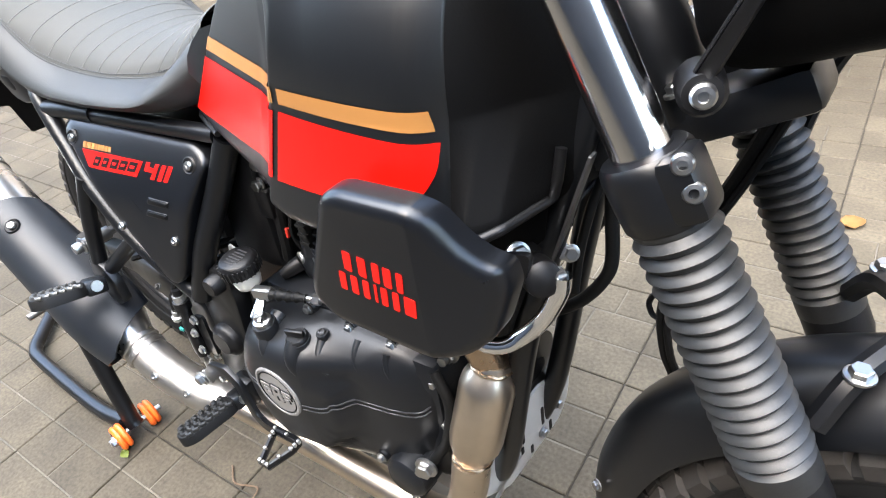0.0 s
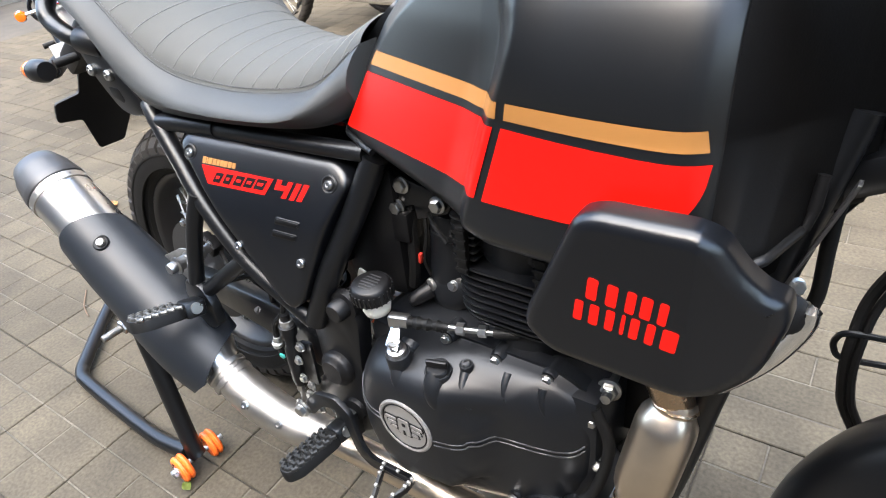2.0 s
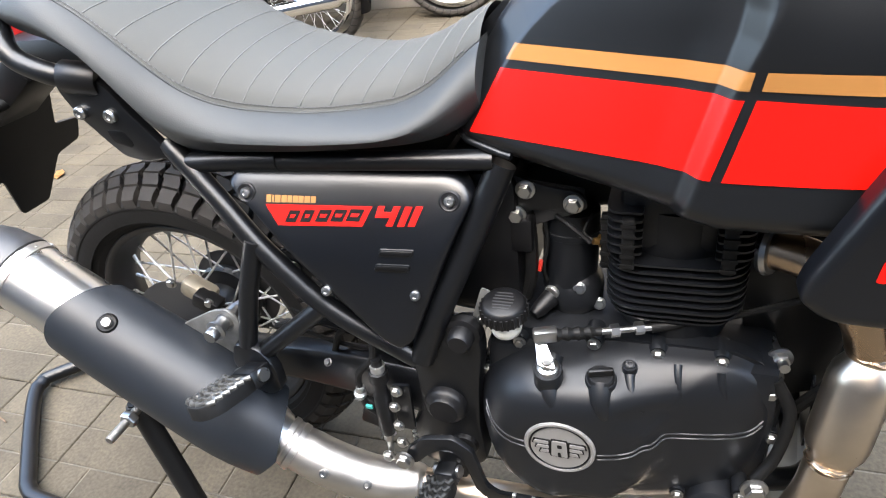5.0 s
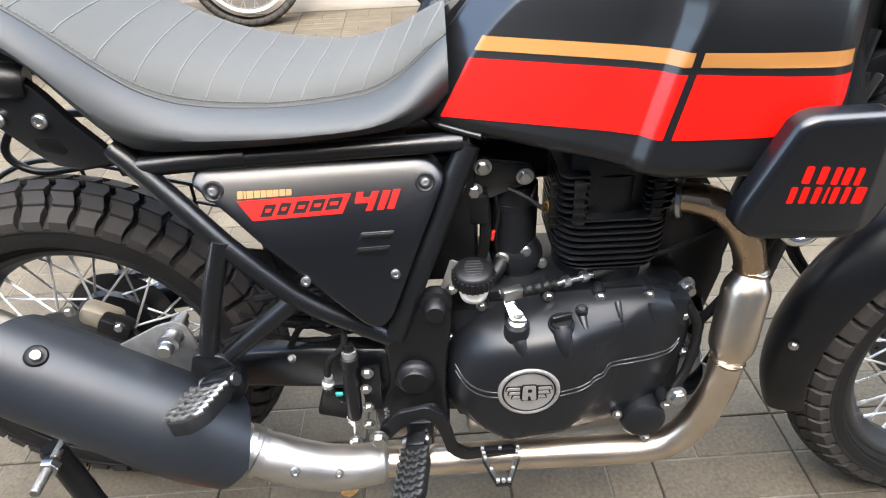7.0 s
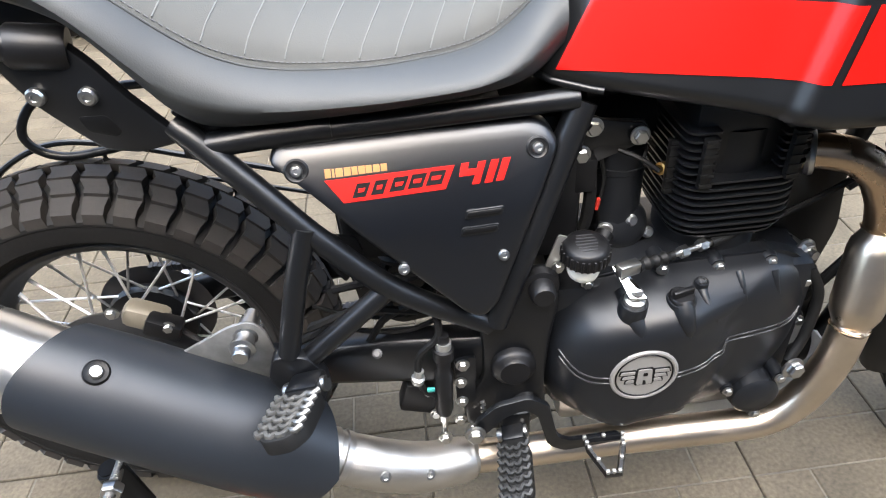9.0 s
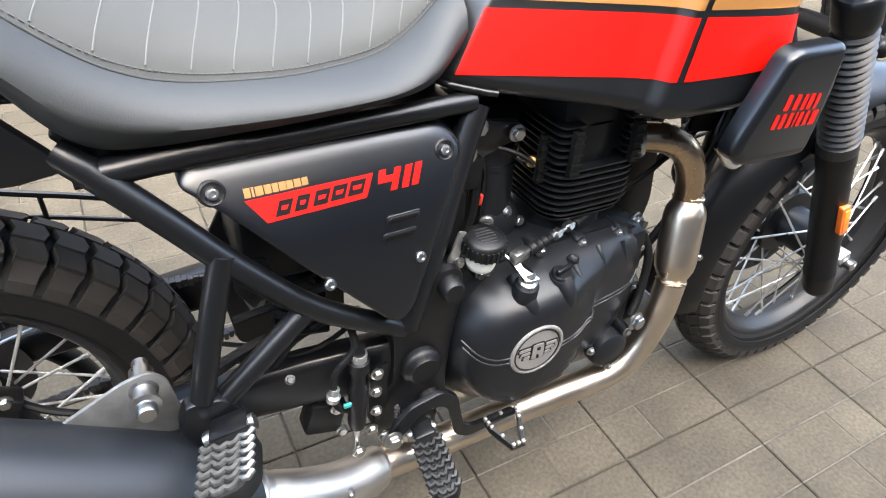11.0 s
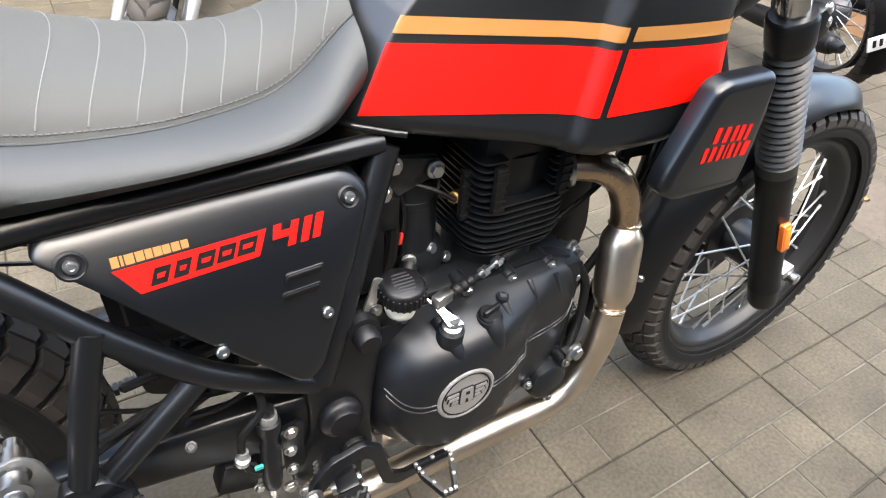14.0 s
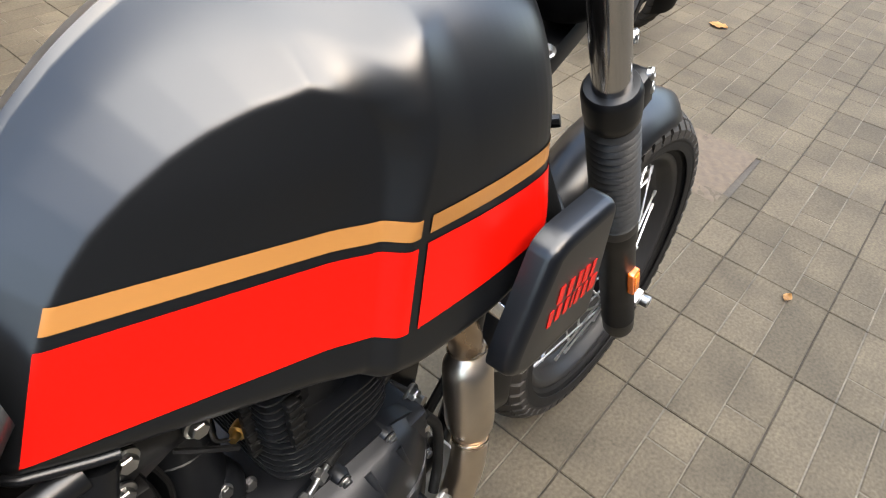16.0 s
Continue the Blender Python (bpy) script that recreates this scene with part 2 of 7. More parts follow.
def turned(name, profile, p, d, mat, parent, label="", seg=28):
    bm = bmesh.new()
    lathe(bm, profile, frame_at(p, d), seg)
    bmesh.ops.recalc_face_normals(bm, faces=bm.faces)
    return part(name, bm, mat, parent, label)


def block(bm, size, at, bevel=0.0, seg=2):
    r = bmesh.ops.create_cube(bm, size=1.0, matrix=at @ Matrix.Diagonal((*size, 1)))
    if bevel:
        es = list({e for v in r["verts"] for e in v.link_edges})
        bmesh.ops.bevel(bm, geom=es, offset=bevel, segments=seg, affect='EDGES', profile=0.5)
    return bm


def boxed(name, size, at, mat, parent, label="", bevel=0.004):
    bm = bmesh.new()
    block(bm, size, at, bevel)
    return part(name, bm, mat, parent, label)


def rounded(pts, r, seg=4):
    """A polygon with its corners rounded."""
    out = []
    n = len(pts)
    rs = r if isinstance(r, (list, tuple)) else [r] * n
    for i in range(n):
        a, b, c = (Vector(pts[(i + k) % n]) for k in (-1, 0, 1))
        k = min(rs[i], 0.45 * (a - b).length, 0.45 * (c - b).length)
        p, q = b + (a - b).normalized() * k, b + (c - b).normalized() * k
        for s in range(seg + 1):
            t = s / seg
            out.append((1 - t) ** 2 * p + 2 * t * (1 - t) * b + t * t * q)
    return out


def plate(name, outline, to3, thick, mat, parent, label="", bevel=0.0, cuts=()):
    """A flat piece: outline in (u, v), to3(u, v, depth) lays it in space; cuts are the u at which it may bend."""
    bm = bmesh.new()
    n = len(outline)
    steps = [(0.0, bevel), (bevel * 0.3, bevel * 0.3), (bevel, 0.0)] if bevel else [(0.0, 0.0)]
    if bevel > 0.008:
        steps = [(0.0, bevel * 1.12), (0.0, bevel), (bevel * 0.11, bevel * 0.55), (bevel * 0.32, bevel * 0.25), (bevel * 0.62, bevel * 0.07), (bevel, 0.0)]
    cen = sum((Vector(p) for p in outline), Vector((0, 0))) / n
    rings = []
    for depth, inset in steps + [(thick, 0.0)]:
        ring = []
        for i, p in enumerate(outline):
            a, c, b = Vector(outline[i - 1]), Vector(outline[(i + 1) % n]), Vector(p)
            t = (c - a).normalized()
            nrm = Vector((t.y, -t.x))
            if nrm.dot(b - cen) < 0:
                nrm = -nrm
            q = b - nrm * inset
            ring.append(bm.verts.new((q.x, q.y, depth)))
        rings.append(ring)
    for a, b in zip(rings, rings[1:]):
        for k in range(n):
            bm.faces.new((a[k], a[(k + 1) % n], b[(k + 1) % n], b[k]))
    bm.faces.new(rings[0][::-1])
    bm.faces.new(rings[-1])
    for u in cuts:
        bmesh.ops.bisect_plane(bm, geom=bm.verts[:] + bm.edges[:] + bm.faces[:], plane_co=(u, 0, 0), plane_no=(1, 0, 0))
    for v in bm.verts:
        v.co = to3(v.co.x, v.co.y, v.co.z)
    bmesh.ops.recalc_face_normals(bm, faces=bm.faces)
    return part(name, bm, mat, parent, label, smooth=35)


def grid(bm, rows):
    """A sheet over rows of points."""
    vs = [[bm.verts.new(p) for p in row] for row in rows]
    for a, b in zip(vs, vs[1:]):
        for k in range(len(a) - 1):
            bm.faces.new((a[k], a[k + 1], b[k + 1], b[k]))
    return vs


def smooth01(t):
    t = max(0.0, min(1.0, t))
    return t * t * (3 - 2 * t)


bolt_meshes = {}


def bolt(p, d, r, parent, mat=None, kind="hex", name="bolt"):
    """A bolt with a washer; alike ones share a mesh."""
    mat = mat or ZINC
    key = (round(r, 4), mat.name, kind)
    if key not in bolt_meshes:
        bm = bmesh.new()
        if kind == "hex":
            lathe(bm, [(1.35 * r, -0.1 * r), (1.35 * r, 0.2 * r), (1.25 * r, 0.25 * r)], Matrix(), 18)
            lathe(bm, [(r, 0.2 * r), (r, 0.85 * r), (0.85 * r, 1.0 * r), (0.0, 1.0 * r)], Matrix(), 6)
        else:
            lathe(bm, [(r, -0.3 * r), (r, 0.3 * r), (0.8 * r, 0.6 * r), (0.45 * r, 0.65 * r), (0.4 * r, 0.35 * r), (0.0, 0.35 * r)], Matrix(), 18)
        bmesh.ops.recalc_face_normals(bm, faces=bm.faces)
        ob = part(name, bm, mat, parent, "", 30, frame_at(p, d))
        bolt_meshes[key] = ob
        return ob
    return again(bolt_meshes[key], frame_at(p, d), parent)




def grid_sheet(half, z):
    """A wide sheet of ground."""
    bm = bmesh.new()
    grid(bm, [[Vector((x, y, z)) for y in (-half, -6, 0, 6, half)] for x in (-half, -6, 0, 6, half)])
    for f in bm.faces:
        f.normal_update()
        if f.normal.z < 0:
            f.normal_flip()
    return bm

RIGHT = Vector((0, -1, 0))
CY = -0.025          # the motorcycle's mid-plane near the fork


def midline(x):
    """The machine stands turned a little: its middle drifts to the left towards the rear."""
    return 0.086 - 0.0864 * (x + 0.017)

# ---------------------------------------------------------------- the motorcycle
bike = new("motorcycle")
bike.matrix_basis = pose(0, 0, 0, -3, 0, 0)
tagged(bike, "matte black scrambler motorcycle with red-gold tank stripes on a stand", "motorcycle")

# ---- fuel tank
HULL = [(0.545, 0.072), (0.565, 0.092), (0.590, 0.102), (0.610, 0.108), (0.65, 0.119), (0.70, 0.133), (0.76, 0.149), (0.82, 0.161), (0.86, 0.166), (0.92, 0.171),
        (0.98, 0.171), (1.005, 0.168), (1.020, 0.163), (1.030, 0.152), (1.044, 0.126), (1.064, 0.100), (1.085, 0.072), (1.10, 0.052), (1.115, 0.034)]
TOPZ = [(0.545, 0.800), (0.565, 0.828), (0.600, 0.868), (0.633, 0.895), (0.67, 0.930), (0.70, 0.954), (0.74, 0.980), (0.80, 1.006), (0.86, 1.018), (0.95, 1.018), (1.03, 1.000), (1.115, 0.96)]
LIPZ = [(0.545, 0.770), (0.565, 0.766), (0.631, 0.752), (0.732, 0.738), (0.80, 0.728), (0.84, 0.720), (0.93, 0.722), (1.02, 0.735), (1.065, 0.750), (1.115, 0.756)]
EDGE = [(0.596, 0.773), (0.633, 0.836), (0.649, 0.859), (0.663, 0.875), (0.683, 0.894), (0.705, 0.910), (0.732, 0.926), (0.754, 0.936), (0.779, 0.944), (0.797, 0.947), (0.815, 0.948), (0.831, 0.944), (0.843, 0.936), (0.852, 0.924), (0.858, 0.905)]


FLARE = [(0.855, 0.8335), (0.880, 0.8405), (0.900, 0.8440), (0.915, 0.8440), (0.928, 0.8400), (0.938, 0.8330), (0.945, 0.8220), (0.950, 0.8100)]


def panel_edge(x):
    """Height of the knee panel's rim, carried on down behind its rear corner."""
    if x < 0.596:
        return 0.773 + (x - 0.596) * 1.75
    return sum(interp(x + o, EDGE) for o in (-0.008, -0.004, 0, 0.004, 0.008)) / 5


def ramp(d, e):
    """0 below, d above, with a fillet of half-width e."""
    return 0.0 if d <= -e else d if d >= e else (d + e) ** 2 / (4 * e)


def soft_min(a, b, k):
    h = max(k - abs(a - b), 0.0) / k
    return min(a, b) - h * h * k * 0.25


def knee_floor(x, z):
    """The flat knee panel, as far out from the middle as it lies."""
    fall = max(0.22, min(0.36, 0.36 - 0.636 * (x - 0.60)))
    front = flare_line(z)
    back = front - 0.030
    deep = 0.019 * (1 - smooth01((z - 0.85) / 0.06))
    turn = deep * (front - 0.5956) / 0.030
    dip = max(0.0, deep * max(0.0, x - 0.5956) - (turn + deep) * ramp(x - back, 0.006))
    return 0.0605 + 0.328 * (x - 0.5956) - fall * (z - 0.7732) - dip


def flare_line(z):
    return interp(z, FLARE) if z > 0.855 else 0.8335 + 0.273 * (z - 0.855)


RIM = [(0.560, 0.710)] + EDGE[:10] + [(x, z) for z, x in FLARE[::-1]] + [(0.7966, 0.720)]


def past_rim(x, z):
    """Distance from the knee panel's rim, negative inside it."""
    best = 1.0
    for (ax, az), (bx, bz) in zip(RIM, RIM[1:]):
        dx, dz = bx - ax, bz - az
        t = max(0.0, min(1.0, ((x - ax) * dx + (z - az) * dz) / (dx * dx + dz * dz)))
        best = min(best, math.hypot(x - ax - t * dx, z - az - t * dz))
    inside = x < flare_line(z) and z < interp(x, RIM[:11] + [(0.81, 0.950), (0.90, 0.951)])
    return -best if inside else best


def tank_side(x, z):
    """How far the tank's flank stands out to the right of the world's y = 0."""
    hull, top = blend(x, HULL) - 0.025, blend(x, TOPZ)
    zs = 0.84 if top > 0.90 else top - 0.06
    if z > zs:
        u = min(1.0, (z - zs) / (top - zs))
        p = 2.7 - 0.5 * smooth01((x - 0.85) / 0.06)
        wide = hull * max(0.0, 1 - u ** p) ** (1 / p)
    else:
        wide = hull + 0.16 * (zs - z) * 1.0 if x < 1.0265 else hull + (zs - z) * interp(x, [(1.0265, 0.16), (1.044, 0.53), (1.065, 0.66), (1.08, 0.27), (1.10, 0.0)])
    low = interp(x, LIPZ)
    floor = knee_floor(x, z)
    out = past_rim(x, z)
    # behind, a bevel falls away from the rim to the crown; in front, a flare runs out to the tank's bow
    k = smooth01((math.degrees(math.atan2(x - 0.79, z - 0.89)) - 17) / 50)
    side = soft_min(wide, max(0.0, floor + (1.95 * k - 1.0) * ramp(out, 0.0024) - 1.3 * (1 - k) * ramp(out - 0.030, 0.006)), 0.004 + 0.014 * smooth01((z - 0.88) / 0.06))
    if z < low + 0.018:
        side -= 0.012 * (1 - (z - low) / 0.018) ** 2
    return max(0.0, side)


def build_tank():
    bm = bmesh.new()
    xs = [0.545 + 0.57 * i / 300 for i in range(301)]
    rows = []
    lifts = [math.sin(k / 130 * math.pi / 2) for k in range(131)]
    tall = [[interp(x, LIPZ) + (blend(x, TOPZ) - interp(x, LIPZ)) * u for u in lifts] for x in xs]
    wides = np.array([[tank_side(x, z) for z in col] for x, col in zip(xs, tall)])
    # the crown is evened out above the knee panel's rim
    crown = np.array([[smooth01((z - panel_edge(min(x, 0.812)) - 0.018) / 0.030) * smooth01((x - 0.70) / 0.05) * smooth01((1.0 - x) / 0.06) for z in col] for x, col in zip(xs, tall)])
    kernel = np.exp(-0.5 * (np.arange(-30, 31) / 11.0) ** 2)
    kernel /= kernel.sum()
    for turn in range(3):
        even = np.array([np.convolve(np.pad(col, 30, mode="edge"), kernel, mode="valid") for col in wides.T]).T
        wides = wides * (1 - crown) + even * crown
    for i, x in enumerate(xs):
        low, top = interp(x, LIPZ), blend(x, TOPZ)
        half = [(float(w), z) for w, z in zip(wides[i], tall[i])]
        half[-1] = (0.0, top)
        under = [(0.5 * half[0][0], low + 0.004)]
        mid, near = CY + 0.4 * max(0.0, midline(x) - CY), []
        for w, z in under + half:
            near.append((CY - w + max(0.0, mid - CY) * smooth01((top - 0.86) / 0.09) * max(0.0, (z - 0.84) / (max(top, 0.90) - 0.84)) ** 8, z))
        row = [Vector((x, y, z)) for y, z in near] + [Vector((x, 2 * max(mid, CY) - y, z)) for y, z in near[-2::-1]]
        rows.append(row)
    bm.free()
    cut = next(i for i, x in enumerate(xs) if x > 1.0265)
    for name, some, mat, label in (("fuel_tank", rows[:cut + 1], TANKBLACK, "satin black fuel tank with recessed knee panel"), ("tank_shroud", rows[cut:], MATTEPLASTIC, "black plastic shroud on the tank's front")):
        bm = bmesh.new()
        vs = grid(bm, some)
        for end in (vs[0], vs[-1]):
            bm.faces.new(end)
        for a, b in zip(vs, vs[1:]):
            bm.faces.new((a[0], b[0], b[-1], a[-1]))
        bmesh.ops.recalc_face_normals(bm, faces=bm.faces)
        if name == "fuel_tank":
            whole = part(name, bm, mat, bike, label, 60)
        else:
            part(name, bm, mat, whole, label, 60)
    return whole


tank = build_tank()


bm = bmesh.new()
seam = []
for i in range(90):
    x = 0.548 + 0.095 * i / 89
    z = interp(x, LIPZ) + 0.001
    seam.append(Vector((x, CY - max(0.035, tank_side(x, z + 0.004)) - 0.001, z)))
sweep(bm, seam, 0.0042, 8)
part("rolled_seam", bm, SATIN, tank, "rolled black seam of the tank", 60)


bm = bmesh.new()
sweep(bm, [Vector((x, CY - tank_side(x, interp(x, LIPZ) + 0.010) - 0.001, interp(x, LIPZ) + 0.005)) for x in [1.030 + 0.052 * i / 24 for i in range(25)]] + [Vector((1.086, -0.092, 0.775)), Vector((1.087, -0.086, 0.800))], 0.005, 8)
part("shroud_edge", bm, PLASTIC, tank, "rolled edge of the shroud", 60)


def tank_patch(name, corners, mat, label, nu=110, nv=20, lift=0.0010, bow=0.0):
    """A decal that follows the flank: corners (x, z) rear-low, front-low, front-high, rear-high; bow rounds the front-low one."""
    bm = bmesh.new()
    a, b, c, d = (Vector(p) for p in corners)
    rows = []
    for j in range(nv + 1):
        row = []
        for i in range(nu + 1):
            s, t = i / nu, j / nv
            q = (1 - t) * ((1 - s) * a + s * b) + t * ((1 - s) * d + s * c)
            q.x -= s * bow * max(0.0, 1 - t / 0.75) ** 2
            e = 0.002
            w = tank_side(q.x, q.y)
            nx, nz = -(tank_side(q.x + e, q.y) - tank_side(q.x - e, q.y)) / (2 * e), -(tank_side(q.x, q.y + e) - tank_side(q.x, q.y - e)) / (2 * e)
            n = Vector((nx, -1, nz)).normalized()
            row.append(Vector((q.x, CY - w, q.y)) + n * lift)
        rows.append(row)
    grid(bm, rows)
    for f in bm.faces:
        f.normal_update()
        if f.normal.y > 0:
            f.normal_flip()
    return part(name, bm, mat, tank, label, 60)


tank_patch("decal", ((0.5965, 0.773), (0.8300, 0.7675), (0.8490, 0.8340), (0.6325, 0.8368)), RED, "broad red stripe")
tank_patch("decal", ((0.6385, 0.8450), (0.8515, 0.8413), (0.8540, 0.8560), (0.6480, 0.8600)), GOLD, "gold pinstripe", nv=6)
tank_patch("decal", ((0.8387, 0.7670), (1.0165, 0.7700), (1.0225, 0.8263), (0.8575, 0.8345)), RED, "broad red stripe", bow=0.022)
tank_patch("decal", ((0.8600, 0.8415), (1.0197, 0.8352), (1.0170, 0.8514), (0.8625, 0.8560)), GOLD, "gold pinstripe", nv=6)

# ---- seat
SEATLOW = [(-0.03, 0.915), (0.03, 0.905), (0.08, 0.900), (0.12, 0.890), (0.155, 0.875), (0.180, 0.855), (0.205, 0.812), (0.228, 0.774), (0.250, 0.763), (0.30, 0.759), (0.42, 0.760), (0.52, 0.764), (0.575, 0.768), (0.60, 0.778), (0.622, 0.80)]
SEATST = [(-0.03, 0.945), (0.03, 0.965), (0.10, 0.955), (0.150, 0.928), (0.19, 0.895), (0.220, 0.868), (0.2487, 0.841), (0.279, 0.822), (0.314, 0.8085), (0.351, 0.803), (0.42, 0.798), (0.498, 0.797), (0.533, 0.804), (0.555, 0.818), (0.575, 0.834), (0.60, 0.858), (0.622, 0.872)]
SEATTOPZ = [(-0.03, 0.965), (0.0, 0.985), (0.10, 0.975), (0.18, 0.940), (0.22, 0.915), (0.278, 0.885), (0.344, 0.858), (0.421, 0.842), (0.488, 0.840), (0.543, 0.852), (0.580, 0.872), (0.604, 0.884), (0.634, 0.888)]
SEATW = [(-0.03, 0.035), (-0.01, 0.062), (0.02, 0.084), (0.06, 0.102), (0.12, 0.115), (0.20, 0.122), (0.30, 0.118), (0.42, 0.113), (0.52, 0.104), (0.56, 0.094), (0.585, 0.078), (0.602, 0.056)]
SEATSW = [(-0.03, 0.015), (0.0, 0.045), (0.04, 0.070), (0.10, 0.086), (0.22, 0.090), (0.28, 0.088), (0.314, 0.080), (0.42, 0.072), (0.50, 0.047), (0.533, 0.040), (0.567, 0.034), (0.602, 0.028)]


def seat_section(x):
    low, st, top, w, sw = (blend(x, t) for t in (SEATLOW, SEATST, SEATTOPZ, SEATW, SEATSW))
    return low, st, top, w, sw


def seat_top(x, k):
    """A point on the upholstered top: k from -1 (right seam) to 1."""
    low, st, top, w, sw = seat_section(x)
    half = 0.5 * (midline(x) - CY)
    return Vector((x, CY + half + k * (sw + half), st + (top - st) * max(0.0, 1 - abs(k) ** 2.2) ** 0.7))


def build_seat():
    xs = [-0.03 + 0.637 * i / 96 for i in range(97)]
    bm = bmesh.new()
    rows = []
    for x in xs:
        low, st, top, w, sw = seat_section(x)
        h = st - low
        b = min(h, 0.075)
        side = [(w - 0.030, low), (w - 0.020, low + 0.02 * b), (w - 0.010, low + 0.16 * b), (w - 0.002, low + 0.36 * b), (w + 0.001, low + 0.44 * b), (w, low + 0.52 * b), (0.86 * w + 0.14 * sw, low + 0.52 * b + 0.35 * (h - 0.52 * b)), (0.48 * w + 0.52 * sw, low + 0.52 * b + 0.72 * (h - 0.52 * b)), (0.12 * w + 0.88 * sw, low + 0.52 * b + 0.94 * (h - 0.52 * b)), (sw - 0.001, st - 0.0005)]
        far = midline(x)
        rows.append([Vector((x, CY - y, z)) for y, z in side] + [Vector((x, far + y, z)) for y, z in side[::-1]])
    vs = grid(bm, rows)
    for end in (vs[0], vs[-1]):
        bm.faces.new(end)
    for a, b in zip(vs, vs[1:]):
        bm.faces.new((a[0], b[0], b[-1], a[-1]))
    bmesh.ops.recalc_face_normals(bm, faces=bm.faces)
    base = part("seat", bm, SEATSIDE, bike, "dark grey vinyl bench seat with stitched ribs", 50)
    bm = bmesh.new()
    grid(bm, [[seat_top(x, k / 16 - 1) for k in range(33)] for x in xs])
    bmesh.ops.recalc_face_normals(bm, faces=bm.faces)
    part("seat_top", bm, SEATTOP, base, "grey textured vinyl panel", 60)
    for side in (-1, 1):
        bm = bmesh.new()
        sweep(bm, [seat_top(x, side * 1.0) + Vector((0, side * 0.0004, -0.0006)) for x in xs], 0.0013, 8)
        part("piping", bm, SEATSIDE, base, "", 60)
        bm = bmesh.new()
        for i in range(122):
            x = -0.02 + i * 0.0050
            a, b = seat_top(x, side * 0.985), seat_top(x + 0.003, side * 0.985)
            sweep(bm, [a + Vector((0, 0, 0.0007)), b + Vector((0, 0, 0.0007))], 0.0007, 5)
        part("stitching", bm, DARKTHREAD, base, "", 0)
    for i in range(17):
        x = 0.022 + 0.0345 * i
        bm = bmesh.new()
        pts = [seat_top(min(0.604, x + 0.030 * (1 - abs(k) ** 2)), k) + Vector((0, 0, 0.0001)) for k in [j / 24 * 1.94 - 0.97 for j in range(25)]]
        sweep(bm, pts, 0.0008, 6)
        part("stitched_rib", bm, THREAD, base, "pale thread line", 0)
    return base


seat = build_seat()
boxed("seat_latch", (0.030, 0.012, 0.008), Matrix.Translation((0.548, CY - 0.030, 0.760)), BARRED, seat, "small red tab", 0.003)

# ---- frame
frame_part = tube("frame", [(0.225, -0.118, 0.744), (0.30, -0.112, 0.743), (0.45, -0.102, 0.743), (0.62, -0.088, 0.741)], 0.0118, SATIN, bike, "satin black tubular frame", n=10)
tube("frame_tube", [(0.232, -0.122, 0.744), (0.255, -0.120, 0.744), (0.30, -0.114, 0.745), (0.366, -0.108, 0.745)], [0.010, 0.0125, 0.0138, 0.0138], SATIN, frame_part)
tube("frame_tube", [(0.628, -0.082, 0.735), (0.600, -0.098, 0.672), (0.555, -0.128, 0.575), (0.520, -0.143, 0.490)], 0.0165, SATIN, frame_part)
tube("frame_tube", [(0.218, -0.112, 0.765), (0.238, -0.120, 0.747), (0.285, -0.133, 0.696), (0.338, -0.146, 0.636), (0.412, -0.150, 0.560), (0.515, -0.143, 0.488)], 0.0135, SATIN, frame_part)
tube("frame_tube", [(0.326, -0.147, 0.655), (0.303, -0.160, 0.585), (0.280, -0.170, 0.500)], 0.0125, SATIN, frame_part)
tube("frame_tube", [(0.404, -0.148, 0.566), (0.350, -0.158, 0.525), (0.288, -0.168, 0.478)], 0.0125, SATIN, frame_part)
for y in (CY + 0.11,):
    tube("frame_tube", [(0.20, y - 0.015, 0.752), (0.30, y, 0.742), (0.45, y - 0.01, 0.738), (0.62, y - 0.03, 0.738)], 0.0155, SATIN, frame_part)
    tube("frame_tube", [(0.628, y - 0.05, 0.735), (0.600, y - 0.03, 0.672), (0.555, y, 0.575), (0.520, y + 0.02, 0.490)], 0.0165, SATIN, frame_part)
plate("frame_gusset", rounded([(0.216, 0.778), (0.238, 0.752), (0.270, 0.738), (0.310, 0.735), (0.370, 0.741), (0.372, 0.752), (0.310, 0.768), (0.250, 0.790)], 0.006), lambda u, v, d: Vector((u, -0.112 + d, v)), 0.020, SATIN, frame_part, "welded black gusset", 0.003)
# spine and downtube towards the steering head
tube("spine", [(0.64, CY, 0.735), (0.80, CY, 0.765), (1.02, CY, 0.83), (1.10, CY, 0.87)], 0.026, SATIN, frame_part)
for y in (-0.06, 0.06):
    tube("downtube", [(1.10, CY + y * 0.4, 0.84), (1.045, CY + y, 0.60), (1.000, CY + y, 0.36), (0.95, CY + y * 0.8, 0.285), (0.80, CY + y * 0.8, 0.275), (0.56, CY + y * 0.8, 0.290)], 0.0145, SATIN, frame_part)
turned("steering_head", [(0.028, -0.06), (0.032, -0.055), (0.032, 0.055), (0.028, 0.06)], (1.135, CY, 0.865), (-0.4487, 0, 0.8937), SATIN, frame_part)
